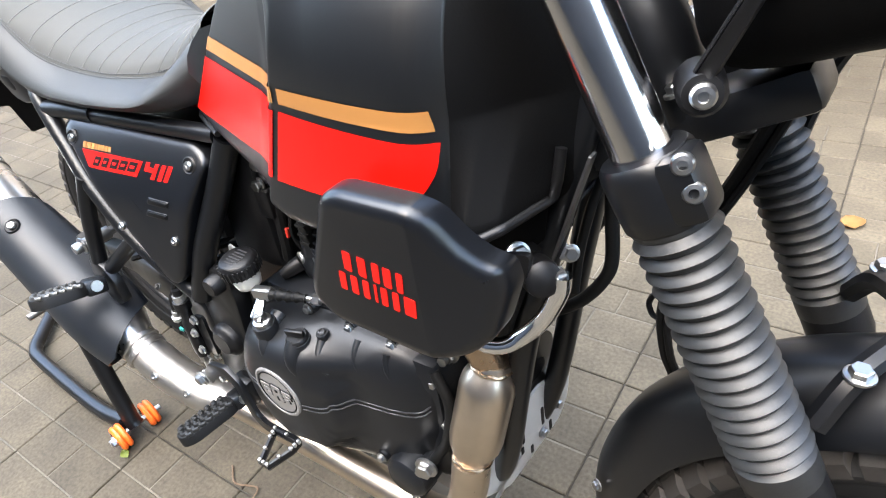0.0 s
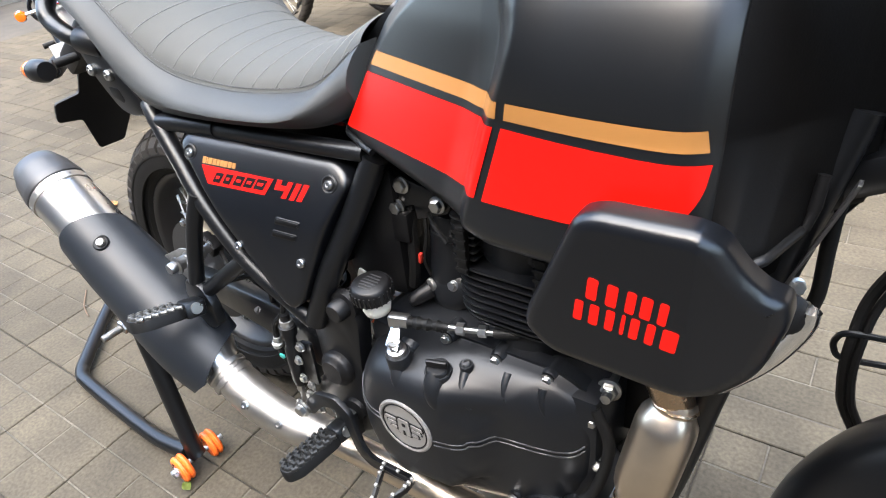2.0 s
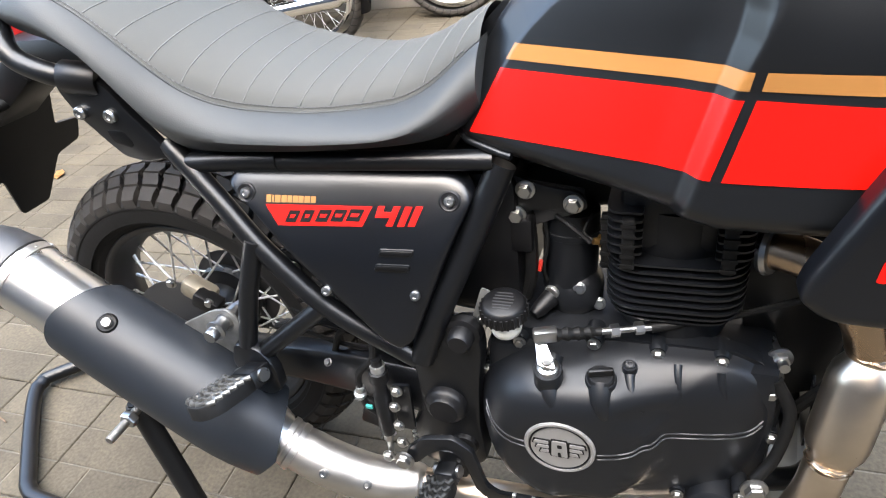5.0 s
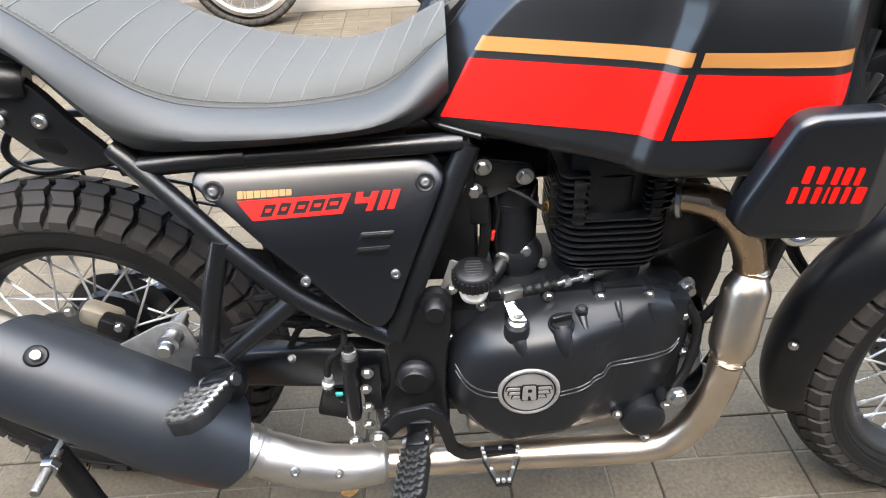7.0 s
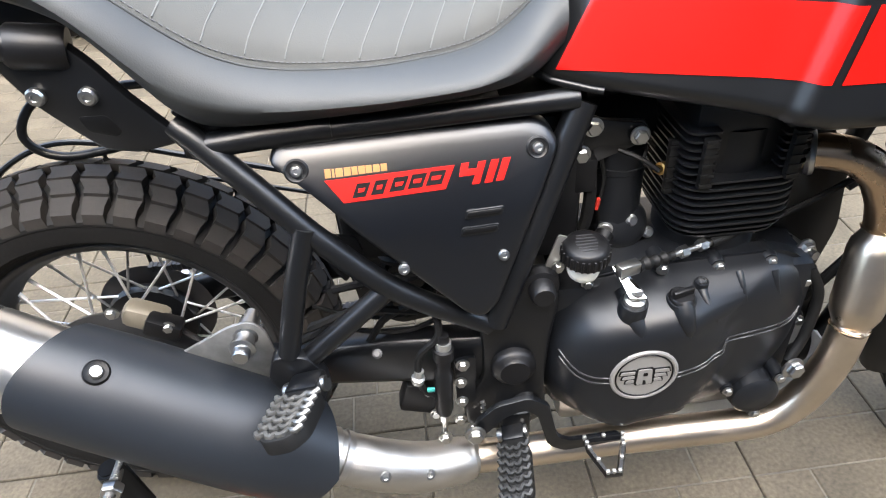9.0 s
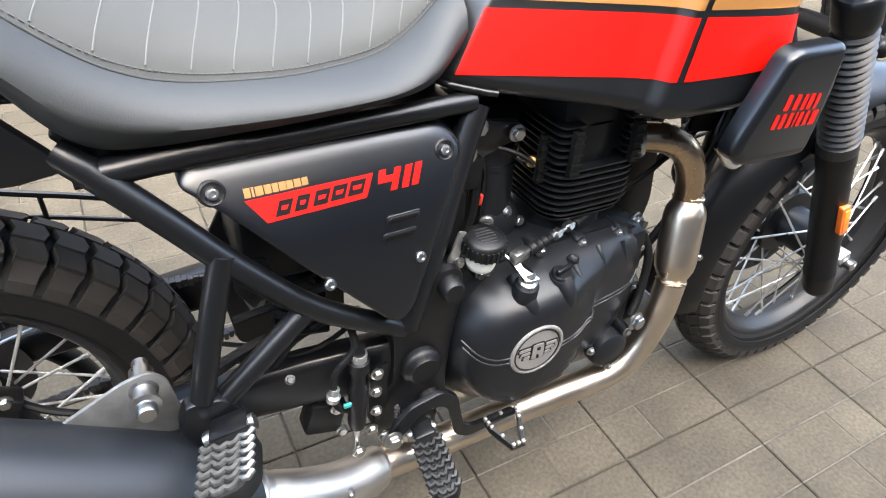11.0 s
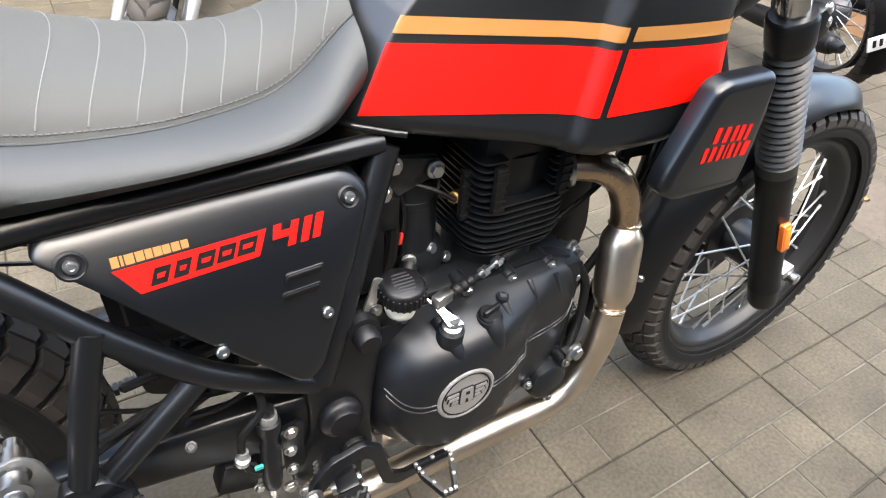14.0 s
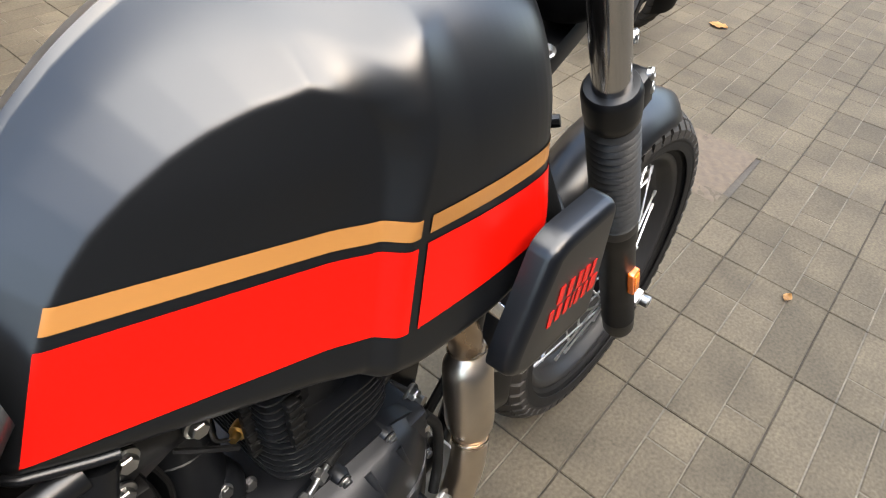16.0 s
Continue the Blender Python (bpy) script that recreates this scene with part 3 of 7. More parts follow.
# pivot casting
PIV = [(0.500, 0.510), (0.548, 0.520), (0.565, 0.548), (0.592, 0.548), (0.600, 0.510), (0.590, 0.440), (0.585, 0.370), (0.590, 0.300), (0.545, 0.275), (0.500, 0.285), (0.478, 0.300), (0.478, 0.345), (0.505, 0.390), (0.505, 0.450)]
pivot = plate("pivot_plate", rounded(PIV, 0.016), lambda u, v, d: Vector((u, -0.140 + d, v)), 0.026, SATIN, frame_part, "cast black pivot plate", 0.006)
turned("pivot_cap", [(0.0, 0.016), (0.019, 0.016), (0.022, 0.012), (0.026, 0.010), (0.029, 0.005), (0.029, -0.004)], (0.543, -0.142, 0.412), RIGHT, PLASTIC, pivot, "round black plastic cap")
turned("pivot_cap", [(0.0, 0.030), (0.012, 0.030), (0.015, 0.026), (0.016, 0.012), (0.022, 0.010), (0.024, 0.0)], (0.5766, -0.128, 0.532), RIGHT, PLASTIC, pivot, "black plastic bolt cap", 18)
turned("pivot_cap", [(0.0, 0.010), (0.018, 0.010), (0.020, 0.004), (0.020, -0.01)], (0.560, -0.136, 0.335), RIGHT, PLASTIC, pivot, "black plastic plug", 18)

# mount lugs between seat post and cylinder head
plate("head_bracket", rounded([(0.632, 0.712), (0.66, 0.700), (0.71, 0.690), (0.718, 0.672), (0.70, 0.664), (0.655, 0.668), (0.630, 0.650), (0.622, 0.668)], 0.008), lambda u, v, d: Vector((u, -0.062 + d, v)), 0.006, SATIN, frame_part, "black steel engine bracket", 0.001)
for p in ((0.647, -0.064, 0.694), (0.635, -0.064, 0.661), (0.701, -0.066, 0.679)):
    bolt(p, RIGHT, 0.0085, frame_part)

# ---- side cover


def on_cover(u, v, d):
    """The side cover's surface, whose upper edge leans in."""
    w = v - 0.66
    y = -0.1477 + 0.1288 * (u - 0.45) + (0.339 * w + 2.89 * w * w if w > -0.03 else -0.0076 + 0.166 * (w + 0.03))
    return Vector((u, y + d, v))


def build_side_cover():
    out = rounded([(0.301, 0.724), (0.309, 0.737), (0.440, 0.7335), (0.572, 0.7275), (0.589, 0.718), (0.598, 0.702), (0.570, 0.645), (0.523, 0.533), (0.505, 0.519), (0.488, 0.528), (0.398, 0.628), (0.342, 0.690)], [0.008, 0.010, 0.02, 0.010, 0.008, 0.010, 0.02, 0.010, 0.010, 0.012, 0.03, 0.03], 6)
    bm = bmesh.new()
    # filled from the outline inwards so that the sheet can follow the lean of the top edge
    cen = Vector((0.478, 0.655))
    rings = []
    for k, (s, dep) in enumerate([(1.0, 0.022), (1.0, 0.007), (0.992, 0.0025), (0.975, 0.0004), (0.94, -0.0008), (0.88, -0.0015), (0.8, -0.0015), (0.68, -0.0015), (0.5, -0.0015), (0.25, -0.0015)]):
        rings.append([bm.verts.new(on_cover(*(cen + (Vector(p) - cen) * s), dep)) for p in out])
    n = len(out)
    for a, b in zip(rings, rings[1:]):
        for k in range(n):
            bm.faces.new((a[k], a[(k + 1) % n], b[(k + 1) % n], b[k]))
    bm.faces.new(rings[-1])
    bmesh.ops.recalc_face_normals(bm, faces=bm.faces)
    cov = part("side_cover", bm, PANELBLACK, bike, "triangular satin black side cover", 50)
    nrm = Vector((0.129, -1, 0.42)).normalized()
    for u, v in ((0.3285, 0.7150), (0.5735, 0.7020)):
        p = on_cover(u, v, -0.001)
        turned("bolt_recess", [(0.0, 0.0012), (0.0085, 0.0012), (0.0105, 0.0022), (0.0125, 0.0008), (0.0125, -0.004)], p, nrm, PLASTIC, cov, "", 22)
        bolt(p + nrm * 0.0015, nrm, 0.0062, cov, ZINC, "cap")
    for u, v in ((0.4225, 0.602), (0.531, 0.597)):
        bolt(on_cover(u, v, -0.0025), nrm, 0.0062, cov, ZINC, "cap")
    lay = lambda lift: (lambda u, v, d: on_cover(u, v, -0.0015 - lift + d))
    skew = 0.75
    # product lettering reduced to plain bars
    plate("decal", [(0.3545, 0.7035), (0.4855, 0.6990), (0.4740, 0.6790), (0.3710, 0.6815)], lay(0.0006), 0.0005, RED, cov, "red slanted panel")
    for i, wide in enumerate((0.0135, 0.0125, 0.0150, 0.0150, 0.0165)):
        u = 0.3795 + i * 0.0186
        plate("decal", [(u, 0.6850), (u + wide, 0.6845), (u + wide + 0.0065, 0.6965), (u + 0.0065, 0.6970)], lay(0.0012), 0.0005, DECALHOLEBLACK, cov, "black bar")
        plate("decal", [(u + 0.0065, 0.6895), (u + wide - 0.0015, 0.6893), (u + wide + 0.0008, 0.6926), (u + 0.0075, 0.6928)], lay(0.0018), 0.0005, RED, cov, "red bar")
    plate("decal", [(0.4890, 0.6880), (0.5060, 0.6875), (0.5015, 0.6790), (0.5095, 0.6788), (0.5185, 0.6985), (0.5105, 0.6987), (0.5080, 0.6930), (0.4985, 0.6935), (0.5005, 0.6992), (0.4925, 0.6994)], lay(0.0006), 0.0005, RED, cov, "red slanted bar")
    for u in (0.5148, 0.5270):
        plate("decal", [(u, 0.6785), (u + 0.0080, 0.6783), (u + 0.0175, 0.6980), (u + 0.0092, 0.6983)], lay(0.0006), 0.0005, RED, cov, "red slanted bar")
    for i, wide in enumerate((0.0060, 0.0022, 0.0072, 0.0066, 0.0056, 0.0066, 0.0062, 0.0066, 0.0060)):
        u = 0.3555 + (0.0, 0.0072, 0.0106, 0.0190, 0.0266, 0.0332, 0.0404, 0.0478, 0.0556)[i]
        plate("decal", [(u, 0.7055 - 0.0015 * i / 8), (u + wide, 0.7053 - 0.0015 * i / 8), (u + wide, 0.7128 - 0.0028 * i / 8), (u, 0.7130 - 0.0028 * i / 8)], lay(0.0006), 0.0005, GOLD, cov, "small gold bar")
    # a black inlay on each rim gives the vent slot its inner shade
    for v in (0.6440, 0.6260):
        u0 = 0.4925 if v > 0.63 else 0.4865
        for du, mat, lift, grow in ((0.0, SATIN, 0.0012, 0.0018), (0.0, DECALHOLEBLACK, 0.0018, 0.0)):
            plate("vent_slot", rounded([(u0 - grow, v + 0.003 - grow), (u0 + 0.037 + grow, v + 0.0015 - grow), (u0 + 0.040 + grow, v + 0.0075 + grow), (u0 + 0.003 - grow, v + 0.009 + grow)], 0.003, 3), lay(lift), 0.004, mat, cov, "slotted vent", 0.0008)
    return cov


build_side_cover()

# ---- wheels


def tread_radius(R, half, v):
    """Radius of the tread's surface at v from the middle."""
    return R - 0.60 * half * (abs(v) / half) ** 2.1


def build_tread(R, half, blocks, tyre, centre, knob):
    """Blocks of rubber round the crown: slanting centre blocks, stepped middle blocks and shoulder blocks."""
    def lump(outline):
        bm = bmesh.new()
        low, up = [], []
        for u, v in outline:
            q = tread_radius(R, half, v)
            for store, r, k in ((low, q - knob - 0.003, 1.05), (up, q, 0.96)):
                a = u * k / R
                store.append(bm.verts.new((r * math.sin(a), v * (1.0 if r == q else 1.01), r * math.cos(a))))
        n = len(outline)
        for k in range(n):
            bm.faces.new((low[k], low[(k + 1) % n], up[(k + 1) % n], up[k]))
        bm.faces.new(up)
        bmesh.ops.recalc_face_normals(bm, faces=bm.faces)
        return bm
    step = 2 * math.pi / blocks
    L = 2 * math.pi * R / blocks
    h = half
    shapes = {"centre": [(-0.42 * L, 0.03 * h), (0.36 * L, 0.03 * h), (0.52 * L, 0.22 * h), (0.42 * L, 0.38 * h), (-0.36 * L, 0.38 * h), (-0.26 * L, 0.22 * h)],
              "middle": [(-0.36 * L, 0.43 * h), (0.42 * L, 0.43 * h), (0.60 * L, 0.62 * h), (0.60 * L, 0.70 * h), (-0.18 * L, 0.70 * h), (-0.18 * L, 0.60 * h)],
              "shoulder": [(-0.16 * L, 0.75 * h), (0.62 * L, 0.75 * h), (0.52 * L, 0.88 * h), (0.50 * L, 1.0 * h), (-0.22 * L, 1.0 * h), (-0.20 * L, 0.88 * h)]}
    for s in (-1, 1):
        for key, outline in shapes.items():
            first = None
            for i in range(blocks):
                at = Matrix.Translation(centre) @ Matrix.Rotation((i + (0.5 if s > 0 else 0.0)) * step, 4, 'Y')
                if first is None:
                    first = part("tread_block", lump([(u, s * v) for u, v in outline]), TYREDUST, tyre, "", 30, at)
                else:
                    again(first, at)


def build_wheel(name, centre, R, half, rim_r, blocks, label, spoke_mat):
    c = Vector(centre)
    ax = frame_at(c, (0, 1, 0))
    bm = bmesh.new()
    h, knob, w = half, 0.0120, half * 0.66
    side = [(tread_radius(R, h, h * k / 8) - knob, h * k / 8) for k in range(9)]
    low = side[-1][0]
    side += [(low - 0.006, h * 1.005), (low - 0.008, h * 0.985), (low - 0.012, h * 0.985), (rim_r + 0.55 * (low - rim_r), h * 0.99), (rim_r + 0.40 * (low - rim_r), h * 0.955), (rim_r + 0.36 * (low - rim_r), h * 0.955), (rim_r + 0.34 * (low - rim_r), h * 0.93), (rim_r + 0.020, h * 0.84), (rim_r + 0.014, h * 0.80), (rim_r + 0.010, h * 0.79), (rim_r + 0.004, h * 0.70), (rim_r - 0.003, h * 0.58)]
    prof = [(r, -v) for r, v in side[:0:-1]] + side
    lathe_open(bm, prof, ax, 90)
    tyre = part(name + "_tyre", bm, TYRE, bike, label, 28)
    build_tread(R, half, blocks, tyre, c, knob)
    bm = bmesh.new()
    lathe_open(bm, [(rim_r + 0.004, -w), (rim_r + 0.005, -w * 0.93), (rim_r - 0.008, -w * 0.84), (rim_r - 0.012, -w * 0.5), (rim_r - 0.020, -w * 0.25), (rim_r - 0.020, w * 0.25), (rim_r - 0.012, w * 0.5), (rim_r - 0.008, w * 0.84), (rim_r + 0.005, w * 0.93), (rim_r + 0.004, w), (rim_r, w * 1.06),
                    (rim_r - 0.006, w * 1.04), (rim_r - 0.012, w * 0.90), (rim_r - 0.017, w * 0.5), (rim_r - 0.027, w * 0.22), (rim_r - 0.027, -w * 0.22), (rim_r - 0.017, -w * 0.5), (rim_r - 0.012, -w * 0.90), (rim_r - 0.006, -w * 1.04), (rim_r, -w * 1.06)], ax, 90, True)
    rim = part(name + "_rim", bm, RIMMAT, bike, "black spoked wheel rim", 40)
    hub = turned(name + "_hub", [(0.030, -0.062), (0.052, -0.058), (0.052, -0.050), (0.044, -0.042), (0.044, 0.030), (0.070, 0.036), (0.074, 0.046), (0.070, 0.058), (0.030, 0.062)], c, (0, 1, 0), SATIN, bike, "black wheel hub")
    meshes = {}
    for side in (-1, 1):
        for lean in (-1, 1):
            for k in range(9):
                a = 2 * math.pi * (k / 9 + (0.25 if lean > 0 else 0) / 9 + (0.5 if side > 0 else 0) / 9)
                at = ax @ Matrix.Rotation(a, 4, 'Z')
                if (side, lean) not in meshes:
                    bm = bmesh.new()
                    p0 = Vector((0.050 * math.cos(lean * 0.95), 0.050 * math.sin(lean * 0.95), side * 0.053))
                    p1 = Vector((rim_r - 0.024, 0, side * 0.006))
                    sweep(bm, [p0, p0.lerp(p1, 0.94)], 0.0021, 7)
                    sweep(bm, [p0.lerp(p1, 0.91), p1], 0.0034, 7)
                    meshes[side, lean] = part("spoke", bm, spoke_mat, rim, "", 40, at)
                else:
                    again(meshes[side, lean], at)
    return tyre, rim, hub


def lathe_open(bm, prof, at, seg, closed=False):
    rings = [[bm.verts.new(at @ Vector((r * math.cos(2 * math.pi * k / seg), r * math.sin(2 * math.pi * k / seg), h))) for k in range(seg)] for r, h in prof]
    pairs = list(zip(rings, rings[1:])) + ([(rings[-1], rings[0])] if closed else [])
    for a, b in pairs:
        for k in range(seg):
            bm.faces.new((a[k], a[(k + 1) % seg], b[(k + 1) % seg], b[k]))
    bmesh.ops.recalc_face_normals(bm, faces=bm.faces)


RIMMAT = surf("black_rim", (0.012, 0.012, 0.0125), 0.42, 0.0, 0.1, 20, 0.02, spec=0.4)
REAR = (-0.017, 0.084, 0.3196)
FRONT = (1.476, -0.043, 0.314)
SPOKE = surf("stainless_spoke", (0.55, 0.55, 0.54), 0.30, 0.8, 0.05, 40, 0.0)
build_wheel("rear", REAR, 0.3215, 0.065, 0.218, 46, "knobbly black rear tyre", SPOKE)
build_wheel("front", FRONT, 0.328, 0.052, 0.246, 54, "knobbly black front tyre", SPOKE)

fd = turned("brake_disc", [(0.108, 0.0), (0.150, 0.0), (0.150, 0.0045), (0.108, 0.0045)], Vector(FRONT) + Vector((0, 0.072, 0)), (0, 1, 0), DARKMETAL, bike, "dark drilled front disc", 64)
# flat black discs stand for the shade in the drilled holes
for k in range(30):
    a = 2 * math.pi * k / 30
    r = 0.120 + 0.009 * (k % 3)
    turned("disc_hole", [(0.0, 0.0006), (0.0035, 0.0006), (0.0035, -0.001)], Vector(FRONT) + Vector((r * math.cos(a), 0.0720, r * math.sin(a))), (0, -1, 0), DECALHOLEBLACK, fd, "", 10)
for k in range(5):
    a = 2 * math.pi * k / 5 + 0.3
    tube("disc_arm", [Vector(FRONT) + Vector((r * math.cos(a + w), 0.066, r * math.sin(a + w))) for r, w in ((0.045, -0.25), (0.080, -0.10), (0.112, 0.0))], 0.011, SATIN, fd, "black disc carrier arm", 8)
fc = boxed("brake_caliper", (0.060, 0.044, 0.100), Matrix.Translation((1.372, FRONT[1] + 0.080, 0.372)) @ Euler((0, -0.45, 0)).to_matrix().to_4x4(), PLASTIC, bike, "black front brake caliper", 0.012)
bolt(Vector((1.385, FRONT[1] + 0.056, 0.395)), RIGHT, 0.007, fc)
# ---- front fork
LEGDIR = Vector((-0.474, 0.0, 1.0)).normalized()


def leg_point(z, y):
    return Vector((1.2795 + (0.600 - z) * 0.474, y, z))


def build_leg(y, right):
    foot, top = leg_point(0.236, y), leg_point(1.10, y)
    d = LEGDIR
    low = turned("fork_leg", [(0.0, 0.0), (0.018, 0.0), (0.026, 0.006), (0.0285, 0.016), (0.0285, 0.060), (0.0295, 0.061), (0.0295, 0.064), (0.0285, 0.066), (0.0285, 0.345), (0.0305, 0.355), (0.0305, 0.385), (0.026, 0.39)], foot, d, PLASTIC, bike, "black lower fork leg", 32)
    turned("fork_tube", [(0.0, 0.0), (0.0205, 0.0), (0.0205, 0.56), (0.0, 0.56)], foot + d * 0.40, d, FORKCHROME, low, "polished chrome fork tube", 32)
    prof, h, n = [(0.029, -0.02), (0.031, -0.016), (0.031, 0.004), (0.0285, 0.006)], 0.008, 16
    for i in range(n):
        r0 = 0.0325 - 0.0001 * i
        prof += [(r0 - 0.006, h), (r0 - 0.0025, h + 0.003), (r0, h + 0.0065), (r0 - 0.0025, h + 0.0100)]
        h += 0.0124
    prof += [(0.027, h), (0.0285, h + 0.003), (0.0285, h + 0.012), (0.022, h + 0.014)]
    turned("fork_gaiter", prof, foot + d * 0.400, d, GAITER, low, "ribbed grey rubber gaiter", 36)
    return low


leg_r = build_leg(-0.134, True)
leg_l = build_leg(2 * CY + 0.134, False)
# lower clamps and bridge
for y, leg in ((-0.134, leg_r), (2 * CY + 0.134, leg_l)):
    p = leg_point(0.812, y)
    cl = turned("fork_clamp", [(0.021, -0.026), (0.0290, -0.026), (0.0310, -0.023), (0.0318, -0.012), (0.0322, 0.014), (0.0312, 0.020), (0.0285, 0.0235), (0.0208, 0.0245)], p, LEGDIR, SATIN, bike, "black lower fork clamp", 36)
    s = -1 if y < CY else 1
    boxed("clamp_ear", (0.036, 0.028, 0.046), frame_at(p + Vector((0.022, s * 0.010, 0.010)), LEGDIR), SATIN, cl, "", 0.007)
    for k in (-0.010, 0.009):
        bolt(p + Vector((0.026, s * 0.024, 0.022)) + LEGDIR * k, (0.25, s, 0.25), 0.0072, cl, ZINC, "cap")
bm = bmesh.new()
block(bm, (0.058, 0.19, 0.034), Matrix.Translation(leg_point(0.812, CY) + Vector((-0.012, 0, 0))) @ LEGDIR.to_track_quat('Z', 'Y').to_matrix().to_4x4(), 0.008)
bridge = part("lower_yoke", bm, SATIN, bike, "black cast lower fork yoke")
bolt(Vector((1.165, -0.055, 0.842)), LEGDIR, 0.008, bridge)
bolt(Vector((1.200, -0.040, 0.835)), (0.5, -0.3, 0.8), 0.008, bridge, ZINC, "cap")
# axle, nut, reflector
turned("axle", [(0.010, -0.20), (0.010, 0.02), (0.0, 0.02)], (1.470, -0.148, 0.309), RIGHT, ZINC, leg_r, "plated axle")
turned("axle_nut", [(0.0, 0.016), (0.0075, 0.016), (0.009, 0.012), (0.009, 0.0), (0.014, -0.001), (0.014, -0.008)], (1.474, -0.152, 0.308), (0.25, -1, 0), ZINC, leg_r, "plated axle nut", 12)
boxed("axle_pinch", (0.028, 0.030, 0.020), frame_at((1.452, -0.142, 0.325), LEGDIR), ALU, leg_r, "plated pinch bracket", 0.003)
boxed("reflector_bracket", (0.018, 0.010, 0.034), frame_at((1.352, -0.160, 0.447), LEGDIR), PLASTIC, leg_r, "", 0.002)
on_refl = lambda off: (lambda u, v, d: Vector((1.3515, -0.1700 - off, 0.4470)) + Vector((1.0, 0.10, 0.0)) * u + LEGDIR * v + Vector((0, d, 0)))
plate("reflector", rounded([(-0.0140, -0.036), (0.0140, -0.036), (0.0140, 0.036), (-0.0140, 0.036)], 0.008), on_refl(0.0), 0.010, AMBER, leg_r, "amber side reflector", 0.003)
plate("reflector_panel", rounded([(-0.0085, -0.026), (0.0085, -0.026), (0.0085, 0.028), (-0.0085, 0.028)], 0.003), on_refl(0.0012), 0.002, surf("amber_prism", (0.80, 0.19, 0.010), 0.15, 0.0, 0.2, 600, 0.2, 800), leg_r, "bright prismatic panel", 0.0006)

# front mudguard following the tyre


def build_mudguard():
    bm = bmesh.new()
    c = Vector(FRONT)
    rows, inner = [], []
    for i in range(49):
        a = radians(65 + (196 - 65) * i / 48)
        r = interp(math.degrees(a), [(65, 0.346), (75, 0.354), (90, 0.358), (110, 0.367), (130, 0.375), (150, 0.379), (168, 0.377), (185, 0.370), (196, 0.362)])
        w = interp(math.degrees(a), [(65, 0.012), (67, 0.030), (72, 0.047), (82, 0.058), (110, 0.0615), (130, 0.0597), (150, 0.055), (168, 0.051), (188, 0.046), (196, 0.036)])
        drop = interp(math.degrees(a), [(65, 0.036), (95, 0.036), (130, 0.052), (160, 0.052), (190, 0.044)])
        for store, dr in ((rows, 0.0), (inner, -0.004)):
            store.append([c + Vector(((r + dr - drop * abs(k / 8) ** 2.5) * math.cos(a), k / 8 * w, (r + dr - drop * abs(k / 8) ** 2.5) * math.sin(a))) for k in range(-8, 9)])
    a, b = grid(bm, rows), grid(bm, inner)
    for k in range(48):
        for e in (0, -1):
            bm.faces.new((a[k][e], a[k + 1][e], b[k + 1][e], b[k][e]))
    for e in (0, -1):
        for k in range(16):
            bm.faces.new((a[e][k], a[e][k + 1], b[e][k + 1], b[e][k]))
    bmesh.ops.recalc_face_normals(bm, faces=bm.faces)
    return part("front_mudguard", bm, SATIN, bike, "satin black front mudguard", 50)


mud = build_mudguard()
bolt(Vector((1.118, -0.080, 0.375)), (-0.55, -0.8, 0.1), 0.0055, mud)
for s, y in ((-1, -0.134), (1, 2 * CY + 0.134)):
    tube("mudguard_stay", [(1.30, y - s * 0.022, 0.62), (1.315, y - s * 0.045, 0.655), (1.335, CY + s * 0.03, 0.668)], 0.010, SATIN, mud, seg=8)
    bolt(Vector((1.318, y - s * 0.040, 0.664)), (0, 0, 1), 0.008, mud)

# bowl of the headlamp cowl above the fork, and its stays
bm = bmesh.new()
COWL = [(1.168, 0.898, 0.045), (1.180, 0.872, 0.066), (1.200, 0.862, 0.082), (1.235, 0.868, 0.094), (1.29, 0.886, 0.104), (1.36, 0.900, 0.108), (1.42, 0.925, 0.100), (1.455, 0.97, 0.080)]
rows = []
for q in spline([(x, z, w) for x, z, w in COWL], 3):
    x, low, w = q
    ring = []
    for k in range(33):
        a = math.pi * k / 32
        c, d = math.cos(a), math.sin(a)
        ring.append(Vector((x, CY - w * (abs(c) ** 0.6) * (1 if c > 0 else -1), 1.08 - (1.08 - low) * d ** 0.45)))
    rows.append(ring)
vs = grid(bm, rows)
bm.faces.new(vs[0])
bm.faces.new(vs[-1])
for a, b in zip(vs, vs[1:]):
    bm.faces.new((a[0], b[0], b[-1], a[-1]))
bmesh.ops.recalc_face_normals(bm, faces=bm.faces)
cowl = part("headlamp_cowl", bm, MATTEPLASTIC, bike, "black plastic headlamp cowl", 45)
plate("cowl_rib", rounded([(1.186, 0.872), (1.200, 0.870), (1.236, 0.948), (1.228, 0.956)], 0.004), lambda u, v, d: Vector((u, CY - 0.102 + d, v)), 0.012, PLASTIC, cowl, "raised edge of the cowl", 0.003)
turned("cowl_boss", [(0.0, 0.006), (0.012, 0.005), (0.015, 0.0), (0.016, -0.03)], (1.199, -0.124, 0.872), (0.35, -1, 0.15), PLASTIC, cowl, "", 18)
bolt(Vector((1.2015, -0.1305, 0.873)), (0.35, -1, 0.15), 0.008, cowl, ZINC, "cap")
tube("cowl_stay_rod", [(1.262, 0.085, 0.850), (1.244, 0.098, 0.810), (1.230, 0.100, 0.745)], 0.006, SATIN, cowl, seg=8)

